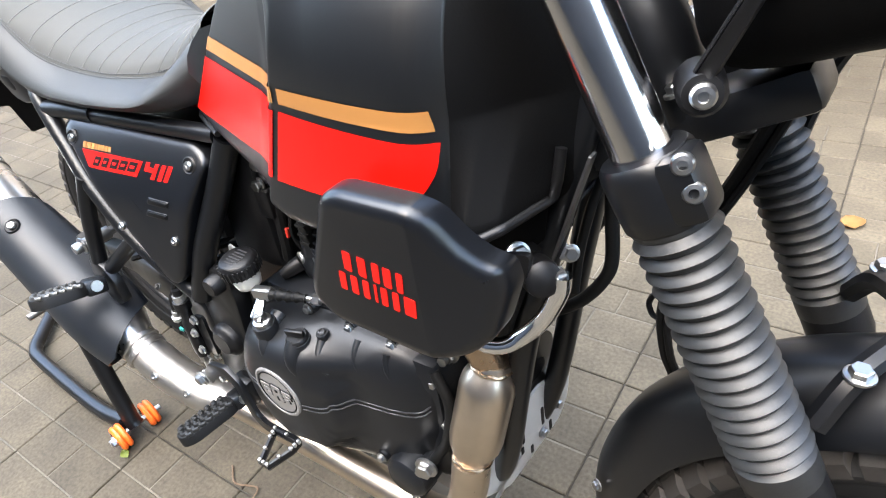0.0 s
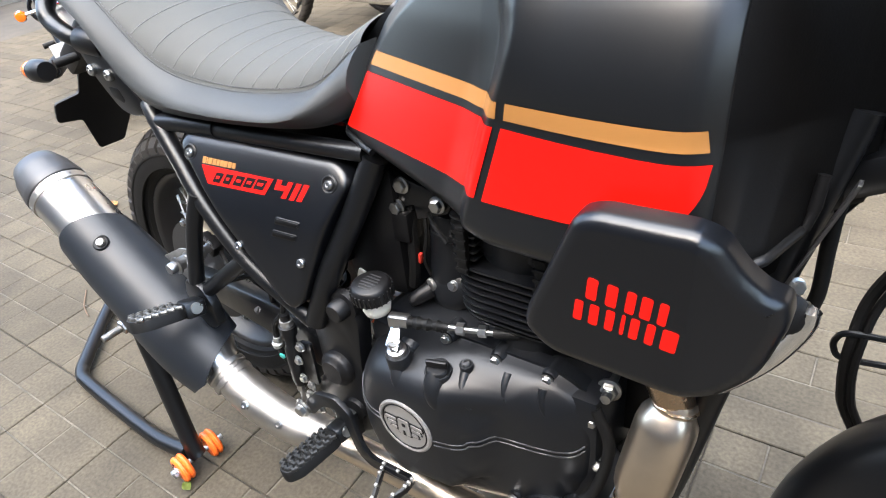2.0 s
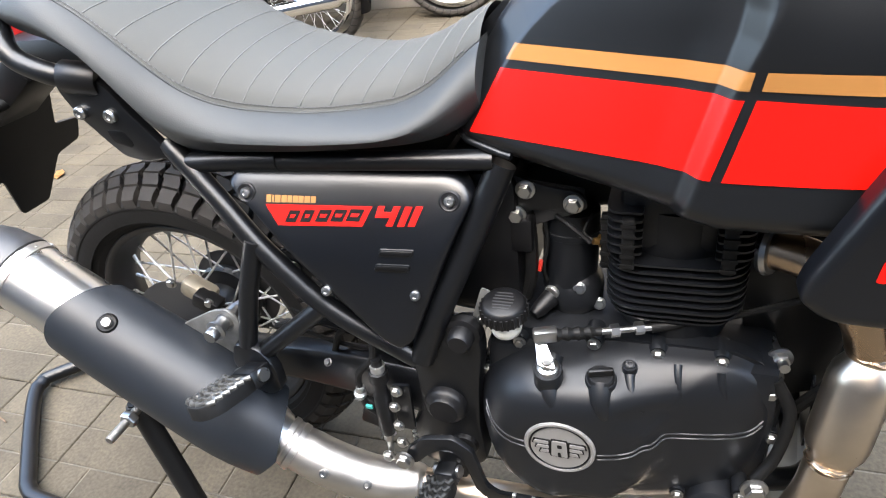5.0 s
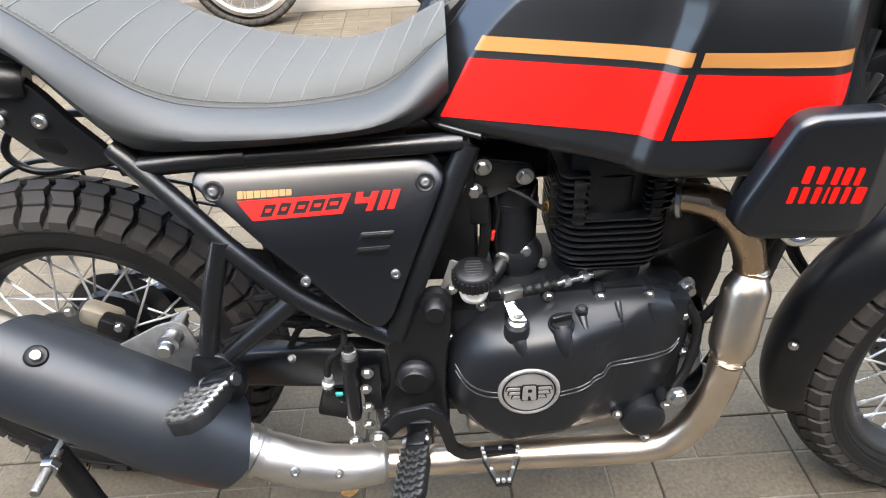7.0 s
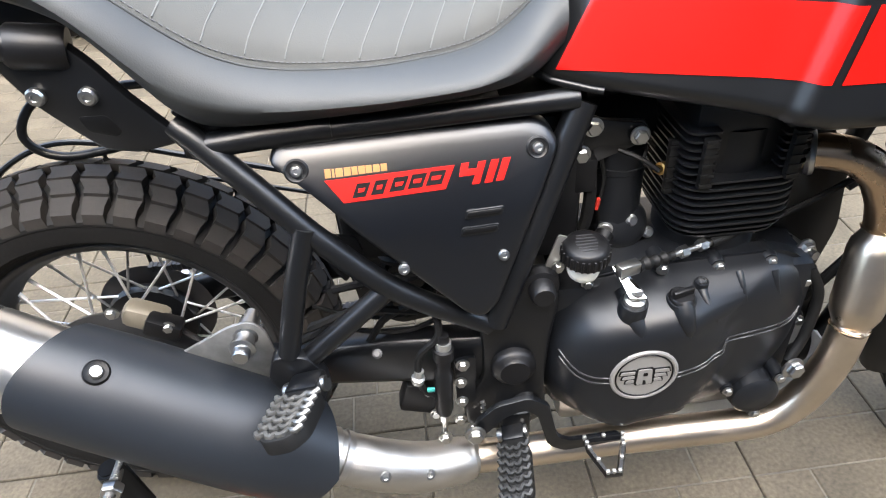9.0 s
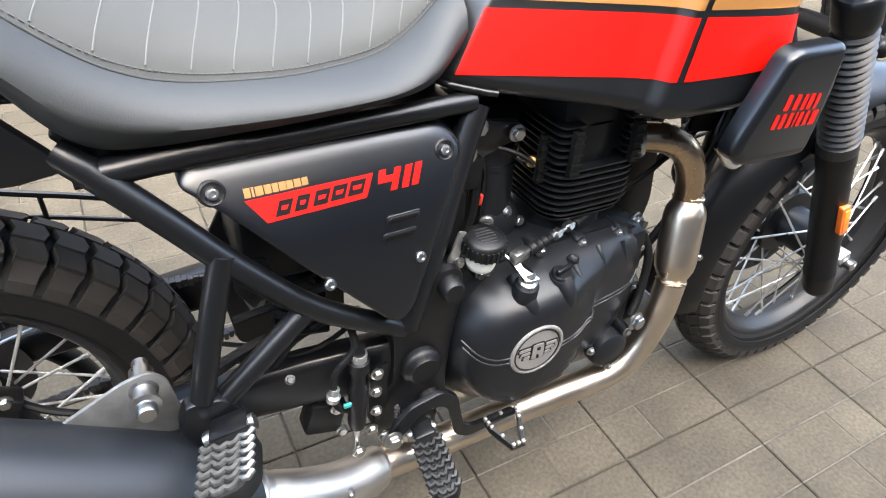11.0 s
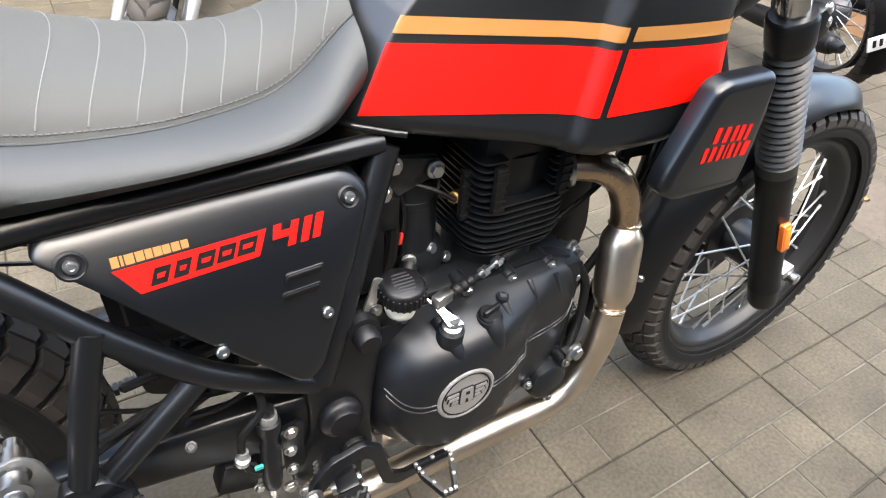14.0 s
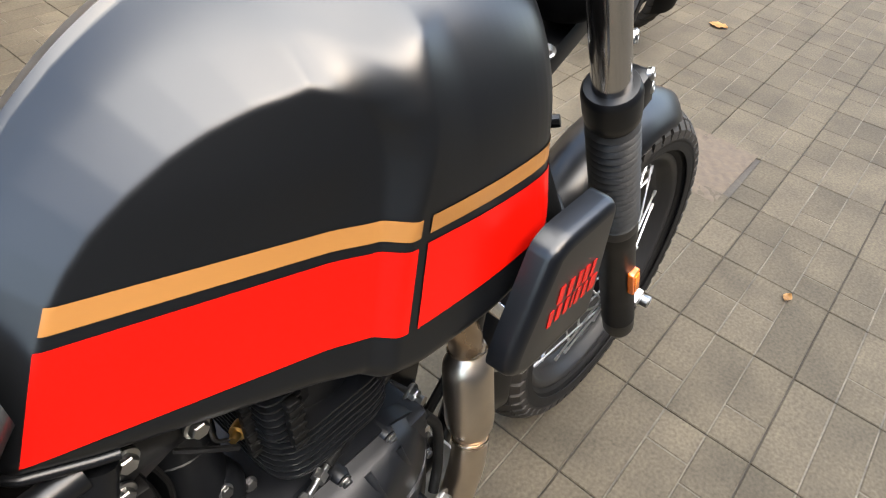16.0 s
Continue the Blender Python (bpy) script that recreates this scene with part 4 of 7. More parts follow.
# cables at the steering head
for pts, r in (([(1.13, 0.02, 1.04), (1.17, 0.05, 0.90), (1.12, 0.06, 0.74), (1.05, 0.05, 0.62), (1.03, 0.03, 0.52)], 0.006),
               ([(1.12, 0.07, 1.02), (1.14, 0.10, 0.86), (1.10, 0.11, 0.72), (1.02, 0.09, 0.62), (0.97, 0.07, 0.60)], 0.0085),
               ([(1.24, 0.03, 0.86), (1.19, 0.062, 0.72), (1.146, 0.066, 0.617), (1.138, 0.045, 0.555), (1.142, 0.045, 0.50), (1.154, 0.0465, 0.461), (1.20, 0.03, 0.40)], 0.0065),
               ([(1.25, 0.03, 0.86), (1.200, 0.058, 0.72), (1.156, 0.060, 0.617), (1.146, 0.040, 0.555), (1.150, 0.040, 0.50), (1.164, 0.041, 0.461), (1.21, 0.03, 0.40)], 0.0045)):
    tube("cable", pts, r, RUBBER, bike, "black control cable", seg=8)
tube("cable_guide", [(1.235, 0.050, 0.580), (1.175, 0.046, 0.575), (1.134, 0.043, 0.572), (1.124, 0.043, 0.562), (1.124, 0.043, 0.549), (1.134, 0.043, 0.539), (1.175, 0.046, 0.542), (1.235, 0.050, 0.546)], 0.0035, SATIN, bike, "bent wire cable guide", seg=8)

# ---- tank guard panel with maker's lettering drawn as bars
GUARD = [(0.946, 0.799), (0.963, 0.806), (1.034, 0.807), (1.047, 0.800), (1.061, 0.778), (1.075, 0.765), (1.087, 0.761), (1.091, 0.742), (1.079, 0.692), (1.057, 0.667), (1.030, 0.661), (0.926, 0.665), (0.902, 0.685), (0.906, 0.706)]


def on_guard(u, v, d):
    """The guard's face: its front end bends in towards the fork."""
    k = 0.55 * max(0.0, u - 1.035)
    return Vector((u + 0.125 * k, -0.2245 + k + d, v - 0.35 * k))


guard = plate("tank_guard", rounded(GUARD, 0.017, 5), on_guard, 0.027, PANELBLACK, bike, "matte black knee guard panel", 0.011, (1.0351, 1.043, 1.052, 1.061, 1.070, 1.080))
for v0, hgt, slant, cells in ((0.7355, 0.0195, -0.09, ((0.9600, 0.0125), (0.9755, 0.0125), (0.9905, 0.0105), (1.0015, 0.0120), (1.0145, 0.0095))), (0.7120, 0.0190, -0.055, ((0.9500, 0.0105), (0.9625, 0.0110), (0.9755, 0.0100), (0.9875, 0.0045), (0.9945, 0.0100), (1.0065, 0.0095), (1.0180, 0.0170)))):
    for a, w in cells:
        dv = slant * (a - 0.955)
        plate("decal", rounded([(a, v0 + dv), (a + 0.68 * w, v0 + dv + slant * w), (a + 0.68 * w + 0.002, v0 + dv + slant * w + hgt), (a + 0.002, v0 + dv + hgt)], 0.0018, 2), lambda u, v, d: on_guard(u, v, d - 0.0007), 0.0005, RED, guard, "red bar")
tube("guard_rail", [(1.101, -0.118, 0.700), (1.099, -0.120, 0.683), (1.083, -0.121, 0.647), (1.062, -0.128, 0.622), (1.045, -0.138, 0.612), (1.022, -0.140, 0.612), (1.00, -0.130, 0.640)], 0.0085, CHROME, guard, "plated guard tube")
bolt(Vector((1.056, -0.113, 0.704)), (0.7, -0.4, 0.4), 0.009, guard)
plate("guard_bracket", rounded([(1.03, 0.72), (1.10, 0.74), (1.09, 0.70), (1.04, 0.68)], 0.01), lambda u, v, d: Vector((u - 0.015, -0.140 + d, v - 0.010)), 0.006, SATIN, guard)

turned("guard_boss", [(0.0, 0.010), (0.012, 0.010), (0.016, 0.007), (0.017, 0.0), (0.017, -0.02)], (1.085, -0.125, 0.697), (0.65, -0.65, 0.35), PLASTIC, guard, "", 20)
bolt(Vector((1.097, -0.119, 0.699)), (0.9, -0.3, 0.2), 0.006, guard)
plate("tank_guard", rounded(GUARD, 0.010, 4), lambda u, v, d: Vector((u, 2 * CY + 0.222 - 0.05 * max(0.0, u - 1.04) - d, v)), 0.034, TANKBLACK, bike, "matte black knee guard panel", 0.011)
# oil cooler and wiring in front of the engine
cooler = boxed("oil_cooler", (0.026, 0.11, 0.062), Matrix.Translation((1.062, CY + 0.005, 0.752)) @ Euler((0, -0.42, 0)).to_matrix().to_4x4(), PLASTIC, bike, "black finned oil cooler", 0.004)
for k in range(9):
    boxed("cooler_fin", (0.030, 0.10, 0.0022), Matrix.Translation((1.062 + 0.0028 * (4 - k), CY + 0.005, 0.752 + (k - 4) * 0.0060)) @ Euler((0, -0.42, 0)).to_matrix().to_4x4(), DARKMETAL, cooler, "", 0.0)
plate("cooler_strap", rounded([(-0.006, 0.0), (0.006, 0.0), (0.006, 0.125), (-0.006, 0.125)], 0.002), lambda u, v, d: Vector((1.112 - 0.33 * v - d, -0.079 + u, 0.795 - v)), 0.003, DARKMETAL, cooler, "dull metal strap", 0.0006)
for pts, r in (([(1.112, -0.007, 0.83), (1.099, -0.007, 0.744), (1.098, -0.007, 0.697), (1.099, -0.007, 0.640), (1.088, -0.007, 0.608), (1.061, -0.007, 0.572), (1.02, -0.007, 0.54)], 0.0072), ([(1.118, -0.030, 0.83), (1.099, -0.030, 0.750), (1.087, -0.030, 0.713), (1.075, -0.030, 0.658), (1.069, -0.030, 0.607)], 0.005)):
    tube("cooler_hoop", pts, r, RUBBER, cooler, "bent black hose", 10)
# added black sheet keeps lit ground from showing between guard and shroud
plate("inner_panel", rounded([(0.985, 0.640), (1.040, 0.635), (1.066, 0.690), (1.074, 0.752), (0.985, 0.752)], 0.008), lambda u, v, d: Vector((u, -0.086 + d, v)), 0.004, MATTEPLASTIC, cooler, "added black sheet that darkens the gap below the shroud", 0.0008)
for p in ((1.049, -0.112, 0.695), (1.058, -0.092, 0.690), (1.076, -0.070, 0.686), (1.084, -0.068, 0.685)):
    bolt(Vector(p), (0.6, -0.7, 0.3), 0.0065, cooler)
tube("oil_hose", [(1.06, -0.09, 0.70), (1.035, -0.10, 0.62), (1.00, -0.095, 0.52), (0.95, -0.085, 0.42)], 0.007, RUBBER, bike, "black rubber oil hose", seg=8)
tube("frame_stay", [(1.09, -0.060, 0.76), (1.045, -0.082, 0.60), (0.995, -0.092, 0.40)], 0.008, SATIN, frame_part, seg=8)

# ---- bash plate


def build_bash():
    """A bent sheet under the engine with an upright slotted front."""
    bm = bmesh.new()
    path = spline([(0.992, 0, 0.300), (0.975, 0, 0.245), (0.945, 0, 0.205), (0.89, 0, 0.180), (0.72, 0, 0.172)], 6)
    grid(bm, [[Vector((p.x, CY + k / 4 * 0.085, p.z)) for k in range(-4, 5)] for p in path])
    bmesh.ops.solidify(bm, geom=list(bm.faces), thickness=0.004)
    bmesh.ops.recalc_face_normals(bm, faces=bm.faces)
    b = part("bash_plate", bm, PLATEALU, bike, "silver aluminium bash plate with slots", 35)
    face = lambda off: (lambda u, v, d: Vector((1.0006 + 0.0906 * (u - 0.084) - 0.02 * (v - 0.371) + off - d, u, v)))
    front = [(0.085, 0.373), (0.089, 0.352), (0.078, 0.308), (0.054, 0.284), (-0.005, 0.275), (-0.070, 0.268), (-0.118, 0.300), (-0.126, 0.338), (-0.116, 0.360), (-0.088, 0.357), (-0.074, 0.346), (-0.062, 0.361), (-0.038, 0.379), (-0.009, 0.384), (0.014, 0.387), (0.062, 0.369), (0.079, 0.377)]
    plate("front_sheet", rounded(front, 0.006), face(0.0), 0.004, PLATEALU, b, "silver front sheet", 0.0008)
    # black inlays on the sheet give the slots their shade
    for u, v, h in ((0.014, 0.327, 0.017), (0.031, 0.292, 0.010), (-0.033, 0.327, 0.010), (-0.037, 0.306, 0.007), (-0.016, 0.288, 0.008)):
        plate("plate_slot", rounded([(u - 0.0032, v - h), (u + 0.0032, v - h), (u + 0.0032, v + h), (u - 0.0032, v + h)], 0.003), face(0.0006), 0.002, DECALHOLEBLACK, b, "dark slot")
    for u, v in ((0.050, 0.319), (-0.063, 0.309), (0.010, 0.298)):
        bolt(face(0.001)(u, v, 0.0), (1, -0.1, 0), 0.0065, b)
    plate("plate_bracket", rounded([(0.059, 0.446), (0.066, 0.409), (0.070, 0.360), (-0.066, 0.345), (-0.066, 0.417), (-0.035, 0.450), (-0.006, 0.470), (0.030, 0.475)], 0.008), face(-0.006), 0.003, SATIN, b, "black steel bracket", 0.0006)
    # flat black oval puts the opening's shade into colour
    plate("bracket_hole", rounded([(-0.004, 0.396), (-0.006, 0.418), (0.012, 0.430), (0.036, 0.421), (0.039, 0.405), (0.022, 0.396)], 0.006), face(-0.0054), 0.001, DECALHOLEBLACK, b, "black oval for the shade in the bracket's opening")


build_bash()

# ---- engine
engine = boxed("engine", (0.34, 0.19, 0.22), Matrix.Translation((0.765, CY, 0.40)), ENGINE, bike, "matte black single-cylinder engine", 0.02)
boxed("gearbox_top", (0.20, 0.155, 0.07), Matrix.Translation((0.72, CY, 0.490)), ENGINE, engine, "", 0.015)
boxed("sump", (0.30, 0.165, 0.05), Matrix.Translation((0.765, CY, 0.268)), ALU, engine, "grey alloy sump", 0.01)
COVER = [(0.581, 0.425), (0.590, 0.455), (0.612, 0.488), (0.650, 0.507), (0.745, 0.520), (0.880, 0.521), (0.918, 0.500), (0.932, 0.455), (0.930, 0.375), (0.905, 0.318), (0.862, 0.286), (0.790, 0.275), (0.640, 0.278), (0.597, 0.310), (0.578, 0.360)]


COVER_OUT = rounded(COVER, 0.03, 5)
COVER_MID = Vector((0.742, 0.395))


def cover_reach(p):
    """How far p lies from the cover's middle towards its rim, 1 at the rim."""
    d = p - COVER_MID
    best = 0.0
    for a, b in zip(COVER_OUT, COVER_OUT[1:] + COVER_OUT[:1]):
        e, f = b - a, a - COVER_MID
        det = d.x * e.y - d.y * e.x
        if abs(det) < 1e-12:
            continue
        t = (f.x * e.y - f.y * e.x) / det
        k = (f.x * d.y - f.y * d.x) / det
        if t > 0 and -1e-6 <= k <= 1 + 1e-6:
            best = max(best, 1 / t)
    return best


def cover_y(p, s):
    """The clutch cover's outer face: highest behind the badge, falling forwards."""
    crown = blend(p.x, [(0.56, 0.064), (0.62, 0.071), (0.68, 0.074), (0.74, 0.074), (0.785, 0.062), (0.81, 0.057), (0.86, 0.051), (0.93, 0.044)])
    edge = max(0.0, 1 - max(0.0, (s - 0.48) / 0.52) ** 3.6)
    rim = smooth01((1.0 - s) / 0.05)
    swell = 0.017 * smooth01((0.118 - (p - Vector((0.700, 0.410))).length) / 0.018)
    crown -= 0.012
    return -0.104 - 0.006 * rim - (crown - 0.006) * edge - swell * edge


def build_cover():
    n = len(COVER_OUT)
    bm = bmesh.new()
    rings = []
    for s in (1.03, 1.0299, 1.0, 0.99, 0.975, 0.955, 0.93, 0.90, 0.86, 0.82, 0.77, 0.71, 0.64, 0.56, 0.48, 0.39, 0.30, 0.2, 0.1):
        ring = []
        for p in COVER_OUT:
            q = COVER_MID + (Vector(p) - COVER_MID) * s
            ring.append(bm.verts.new((q.x, -0.085 if s == 1.03 else cover_y(q, min(1.0, s)), q.y)))
        rings.append(ring)
    for a, b in zip(rings, rings[1:]):
        for k in range(n):
            bm.faces.new((a[k], a[(k + 1) % n], b[(k + 1) % n], b[k]))
    tip = bm.verts.new((COVER_MID.x, cover_y(COVER_MID, 0.0), COVER_MID.y))
    for k in range(n):
        bm.faces.new((rings[-1][k], rings[-1][(k + 1) % n], tip))
    bmesh.ops.recalc_face_normals(bm, faces=bm.faces)
    return part("clutch_cover", bm, ENGINE, bike, "black domed clutch cover", 50)


cover = build_cover()
for p in ((0.730, -0.116, 0.522), (0.923, -0.112, 0.474), (0.595, -0.110, 0.454), (0.868, -0.113, 0.514), (0.801, -0.115, 0.516), (0.640, -0.112, 0.508), (0.600, -0.110, 0.335), (0.932, -0.112, 0.405)):
    turned("bolt_boss", [(0.0, 0.006), (0.0085, 0.006), (0.011, 0.0), (0.011, -0.025)], Vector(p) + Vector((0, 0.008, 0)), RIGHT, ENGINE, cover, "", 14)
    bolt(p, RIGHT, 0.0058, cover)
bolt(Vector((0.930, -0.083, 0.503)), (0.15, -1, 0.1), 0.0105, engine)
bolt(Vector((0.918, -0.149, 0.355)), (0.15, -1, 0.05), 0.0115, engine)
turned("engine_stud", [(0.006, -0.08), (0.006, 0.02), (0.0, 0.02)], (0.930, -0.083, 0.503), (0.15, -1, 0.1), ZINC, engine, "", 10)
# badge, scoring lines
bc = Vector((0.698, -0.1815, 0.412))
badge = turned("badge", [(0.0, 0.002), (0.0375, 0.002), (0.0378, 0.0034), (0.0405, 0.0036), (0.0425, 0.0020), (0.0428, -0.014)], bc, RIGHT, BADGE, cover, "round silver maker's badge", 48)
bm = bmesh.new()
sweep(bm, [bc + Vector((0.0355 * math.cos(a), -0.0022, 0.0355 * math.sin(a))) for a in [math.pi * k / 24 for k in range(49)]], 0.0012, 6)
part("badge_ring", bm, DECALHOLEBLACK, badge, "black ring", 60)
for k, (mat, lift, g) in enumerate(((DECALHOLEBLACK, 0.0030, 0.0018), (BADGE, 0.0040, 0.0))):
    bl = lambda u, v, d: bc + Vector((u, -lift + d, v))
    for s in (-1, 1):
        for w, v in ((0.031, 0.0055), (0.028, -0.0020), (0.023, -0.0095)):
            plate("badge_bar", rounded([(s * (0.0125 - g), v - g), (s * (w + g), v - g), (s * (w - 0.002 + g), v + 0.0048 + g), (s * (0.0125 - g), v + 0.0048 + g)], 0.0010, 2), bl, 0.0012, mat, badge)
    plate("badge_bar", rounded([(-0.0095 - g, -0.0135 - g), (0.0105 + g, -0.0135 - g), (0.0085 + g, 0.0125 + g), (-0.0085 - g, 0.0125 + g)], 0.003, 3), bl, 0.0014, mat, badge)
plate("badge_bar", rounded([(-0.002, 0.0015), (0.0035, 0.0015), (0.0035, 0.0068), (-0.002, 0.0068)], 0.001, 2), lambda u, v, d: bc + Vector((u, -0.0046 + d, v)), 0.0012, DECALHOLEBLACK, badge)
plate("badge_bar", rounded([(-0.0015, -0.0135), (0.003, -0.0135), (0.0015, -0.006), (-0.0015, -0.006)], 0.001, 2), lambda u, v, d: bc + Vector((u, -0.0046 + d, v)), 0.0012, DECALHOLEBLACK, badge)
# oil filler with its neck, clutch arm with its neck, small plug
NECK = Vector((0, -0.16, 0.987))
for p, r in (((0.742, -0.153, 0.506), 0.0175), ((0.683, -0.157, 0.512), 0.0165), ((0.772, -0.136, 0.514), 0.0085)):
    turned("filler_neck", [(0.0, 0.0), (r * 0.96, 0.0), (r, -0.001), (r * 1.05, -0.02), (r * 1.12, -0.06), (r * 1.15, -0.08)], p, NECK, ENGINE, cover, "", 28)
for (x, z), r, run in (((0.742, 0.500), 0.0140, 0.055), ((0.683, 0.505), 0.0140, 0.050), ((0.772, 0.508), 0.0070, 0.040), ((0.823, 0.512), 0.0050, 0.050), ((0.868, 0.508), 0.0050, 0.045)):
    bm = bmesh.new()
    pts, radii = [], []
    for i in range(9):
        t = i / 8
        u = Vector((x + 0.018 * t * t, z - run * t))
        pts.append(Vector((u.x, cover_y(u, cover_reach(u)) + r * (0.30 + 0.5 * t), u.y)))
        radii.append(r * (1.0 - 0.62 * t))
    sweep(bm, pts, radii, 14)
    part("cover_web", bm, ENGINE, cover, "", 50)
cap = turned("oil_cap", [(0.0, 0.005), (0.0130, 0.005), (0.0150, 0.003), (0.0154, 0.0)], (0.742, -0.153, 0.506), NECK, PLASTIC, cover, "black oil filler cap", 24)
boxed("cap_grip", (0.028, 0.006, 0.010), frame_at(Vector((0.742, -0.153, 0.506)) + NECK * 0.010, NECK) @ Matrix.Rotation(0.25, 4, 'Z'), PLASTIC, cap, "", 0.002)
bolt(Vector((0.772, -0.136, 0.514)), NECK, 0.0055, cover, DARKMETAL, "cap")
arm = turned("clutch_arm", [(0.0, 0.018), (0.0075, 0.018), (0.0085, 0.014), (0.0085, 0.008), (0.0125, 0.006), (0.0125, 0.0)], (0.683, -0.157, 0.512), NECK, ZINC, cover, "bright plated clutch lever", 20)
plate("arm_lever", rounded([(-0.011, -0.009), (0.010, -0.011), (0.006, 0.012), (0.002, 0.026), (0.008, 0.036), (-0.012, 0.040), (-0.010, 0.016)], 0.005), lambda u, v, d: Vector((0.682, -0.159, 0.527)) + Vector((u - 0.25 * v, 0.0, 0.0)) + Vector((0, 0.80, 0.45)) * v + Vector((0, -0.45, 0.89)) * (0.003 - d), 0.0045, CHROME, arm, "", 0.001)
boxed("cable_clevis", (0.028, 0.014, 0.016), Matrix.Translation((0.678, -0.139, 0.548)) @ Euler((0, 0, 0.3)).to_matrix().to_4x4(), ZINC, arm, "", 0.003)
tube("clutch_boot", [(0.690, -0.136, 0.547), (0.696, -0.134, 0.547), (0.702, -0.132, 0.547), (0.708, -0.130, 0.547), (0.714, -0.128, 0.546), (0.720, -0.126, 0.546), (0.726, -0.124, 0.546), (0.732, -0.122, 0.546), (0.738, -0.120, 0.545)], [0.0085, 0.006, 0.0088, 0.006, 0.0084, 0.0055, 0.0078, 0.005, 0.006], RUBBER, arm, n=4)
tube("clutch_adjuster", [(0.736, -0.120, 0.545), (0.800, -0.098, 0.543)], 0.0038, ZINC, arm)
for x in (0.752, 0.778):
    turned("adjuster_nut", [(0.0, 0.006), (0.0078, 0.006), (0.0078, -0.004), (0.0, -0.004)], (x, -0.1146 + (x - 0.752) * 0.34, 0.5445), (1, 0.34, 0), ZINC, arm, "", 6)
tube("adjuster_sleeve", [(0.792, -0.101, 0.543), (0.822, -0.091, 0.545)], 0.0062, RUBBER, arm)
tube("clutch_cable", [(0.80, -0.098, 0.543), (0.84, -0.088, 0.548), (0.90, -0.078, 0.563), (0.97, -0.068, 0.590), (1.04, -0.062, 0.64), (1.08, -0.060, 0.74)], 0.0042, RUBBER, bike, "black clutch cable", seg=8)
# scored double line round the cover
SCORE = surf("scored_line", (0.035, 0.035, 0.037), 0.40, 0.3, 0.05, 40, 0.0)
for dz in (0.0, -0.0075):
    for table in ([(0.742, 0.407), (0.768, 0.409), (0.782, 0.414), (0.795, 0.424), (0.83, 0.427), (0.87, 0.4285), (0.905, 0.430), (0.919, 0.440)], [(0.656, 0.412), (0.635, 0.414), (0.615, 0.421), (0.600, 0.434)]):
        bm = bmesh.new()
        pts = []
        for q in spline([(x, 0, z + dz * (1 if x > 0.70 else 1.2)) for x, z in table], 6):
            u = Vector((q.x, q.z))
            pts.append(Vector((q.x, cover_y(u, cover_reach(u)) - 0.0004, q.z)))
        sweep(bm, pts, 0.0011, 6)
        part("scored_line", bm, SCORE, cover, "fine pale scored line", 60)
# oil filter cover, lower front
filt = turned("oil_filter_cover", [(0.0, 0.020), (0.026, 0.019), (0.032, 0.014), (0.034, 0.0), (0.034, -0.04)], (0.877, -0.138, 0.307), RIGHT, ENGINE, cover, "round black oil filter cover", 32)
for p in ((0.836, -0.150, 0.322), (0.885, -0.150, 0.268), (0.905, -0.150, 0.338)):
    turned("bolt_boss", [(0.0, 0.004), (0.009, 0.004), (0.010, -0.03)], Vector(p) + Vector((0, 0.006, 0)), RIGHT, ENGINE, filt, "", 14)
    bolt(p, RIGHT, 0.0055, filt)
turned("drain_ring", [(0.010, 0.008), (0.018, 0.008), (0.020, 0.004), (0.020, -0.03)], (0.790, -0.125, 0.300), RIGHT, DARKMETAL, cover, "dark drain plug ring", 20)
tube("breather_hose", [(0.925, -0.110, 0.495), (0.945, -0.115, 0.45), (0.938, -0.125, 0.39), (0.92, -0.135, 0.355)], 0.007, RUBBER, engine, seg=10)
# cylinder with cooling fins
CX = 0.813
cyl = turned("cylinder", [(0.0, 0.0), (0.064, 0.0), (0.064, 0.17), (0.0, 0.17)], (CX, CY - 0.005, 0.515), (0, 0, 1), ENGINE, bike, "black finned cylinder", 32)
fin_out = rounded([(-0.074, -0.080), (0.074, -0.080), (0.074, 0.080), (-0.074, 0.080)], 0.042, 6)
for k in range(9):
    z = 0.552 + k * 0.0098
    s = 0.90 if k == 0 else 0.96 if k == 1 else 1.0
    plate("cooling_fin", [(p.x * s, p.y * s) for p in fin_out], lambda u, v, d: Vector((CX + u, CY - 0.004 + v, z + d)), 0.0030, ENGINE, cyl, "", 0.0008)
head = boxed("cylinder_head", (0.120, 0.130, 0.090), Matrix.Translation((CX, CY, 0.684)), ENGINE, bike, "black cylinder head with side fins", 0.010)
for k in range(6):
    z = 0.642 + k * 0.0098
    for x0, x1 in ((-0.073, -0.036), (0.036, 0.073)):
        plate("head_fin", rounded([(x0, -0.076), (x1, -0.076), (x1, 0.07), (x0, 0.07)], [0.03 if x0 < 0 else 0.004, 0.004 if x0 < 0 else 0.03, 0.02, 0.02], 4), lambda u, v, d: Vector((CX + u, CY - 0.004 + v, z + d)), 0.0030, ENGINE, head, "", 0.0008)
for x, y, z, hgt in ((-0.050, -0.083, 0.658, 0.062), (0.048, -0.083, 0.660, 0.060), (-0.074, -0.050, 0.640, 0.070)):
    d = boxed("fin_damper", (0.013, 0.010, hgt), Matrix.Translation((CX + x, CY + y, z)), RUBBER, cyl, "black rubber fin damper", 0.002)
    for k in range(5):
        boxed("damper_rib", (0.015, 0.004, 0.004), Matrix.Translation((CX + x, CY + y - 0.005, z - hgt * 0.4 + k * hgt * 0.2)), RUBBER, d, "", 0.0)
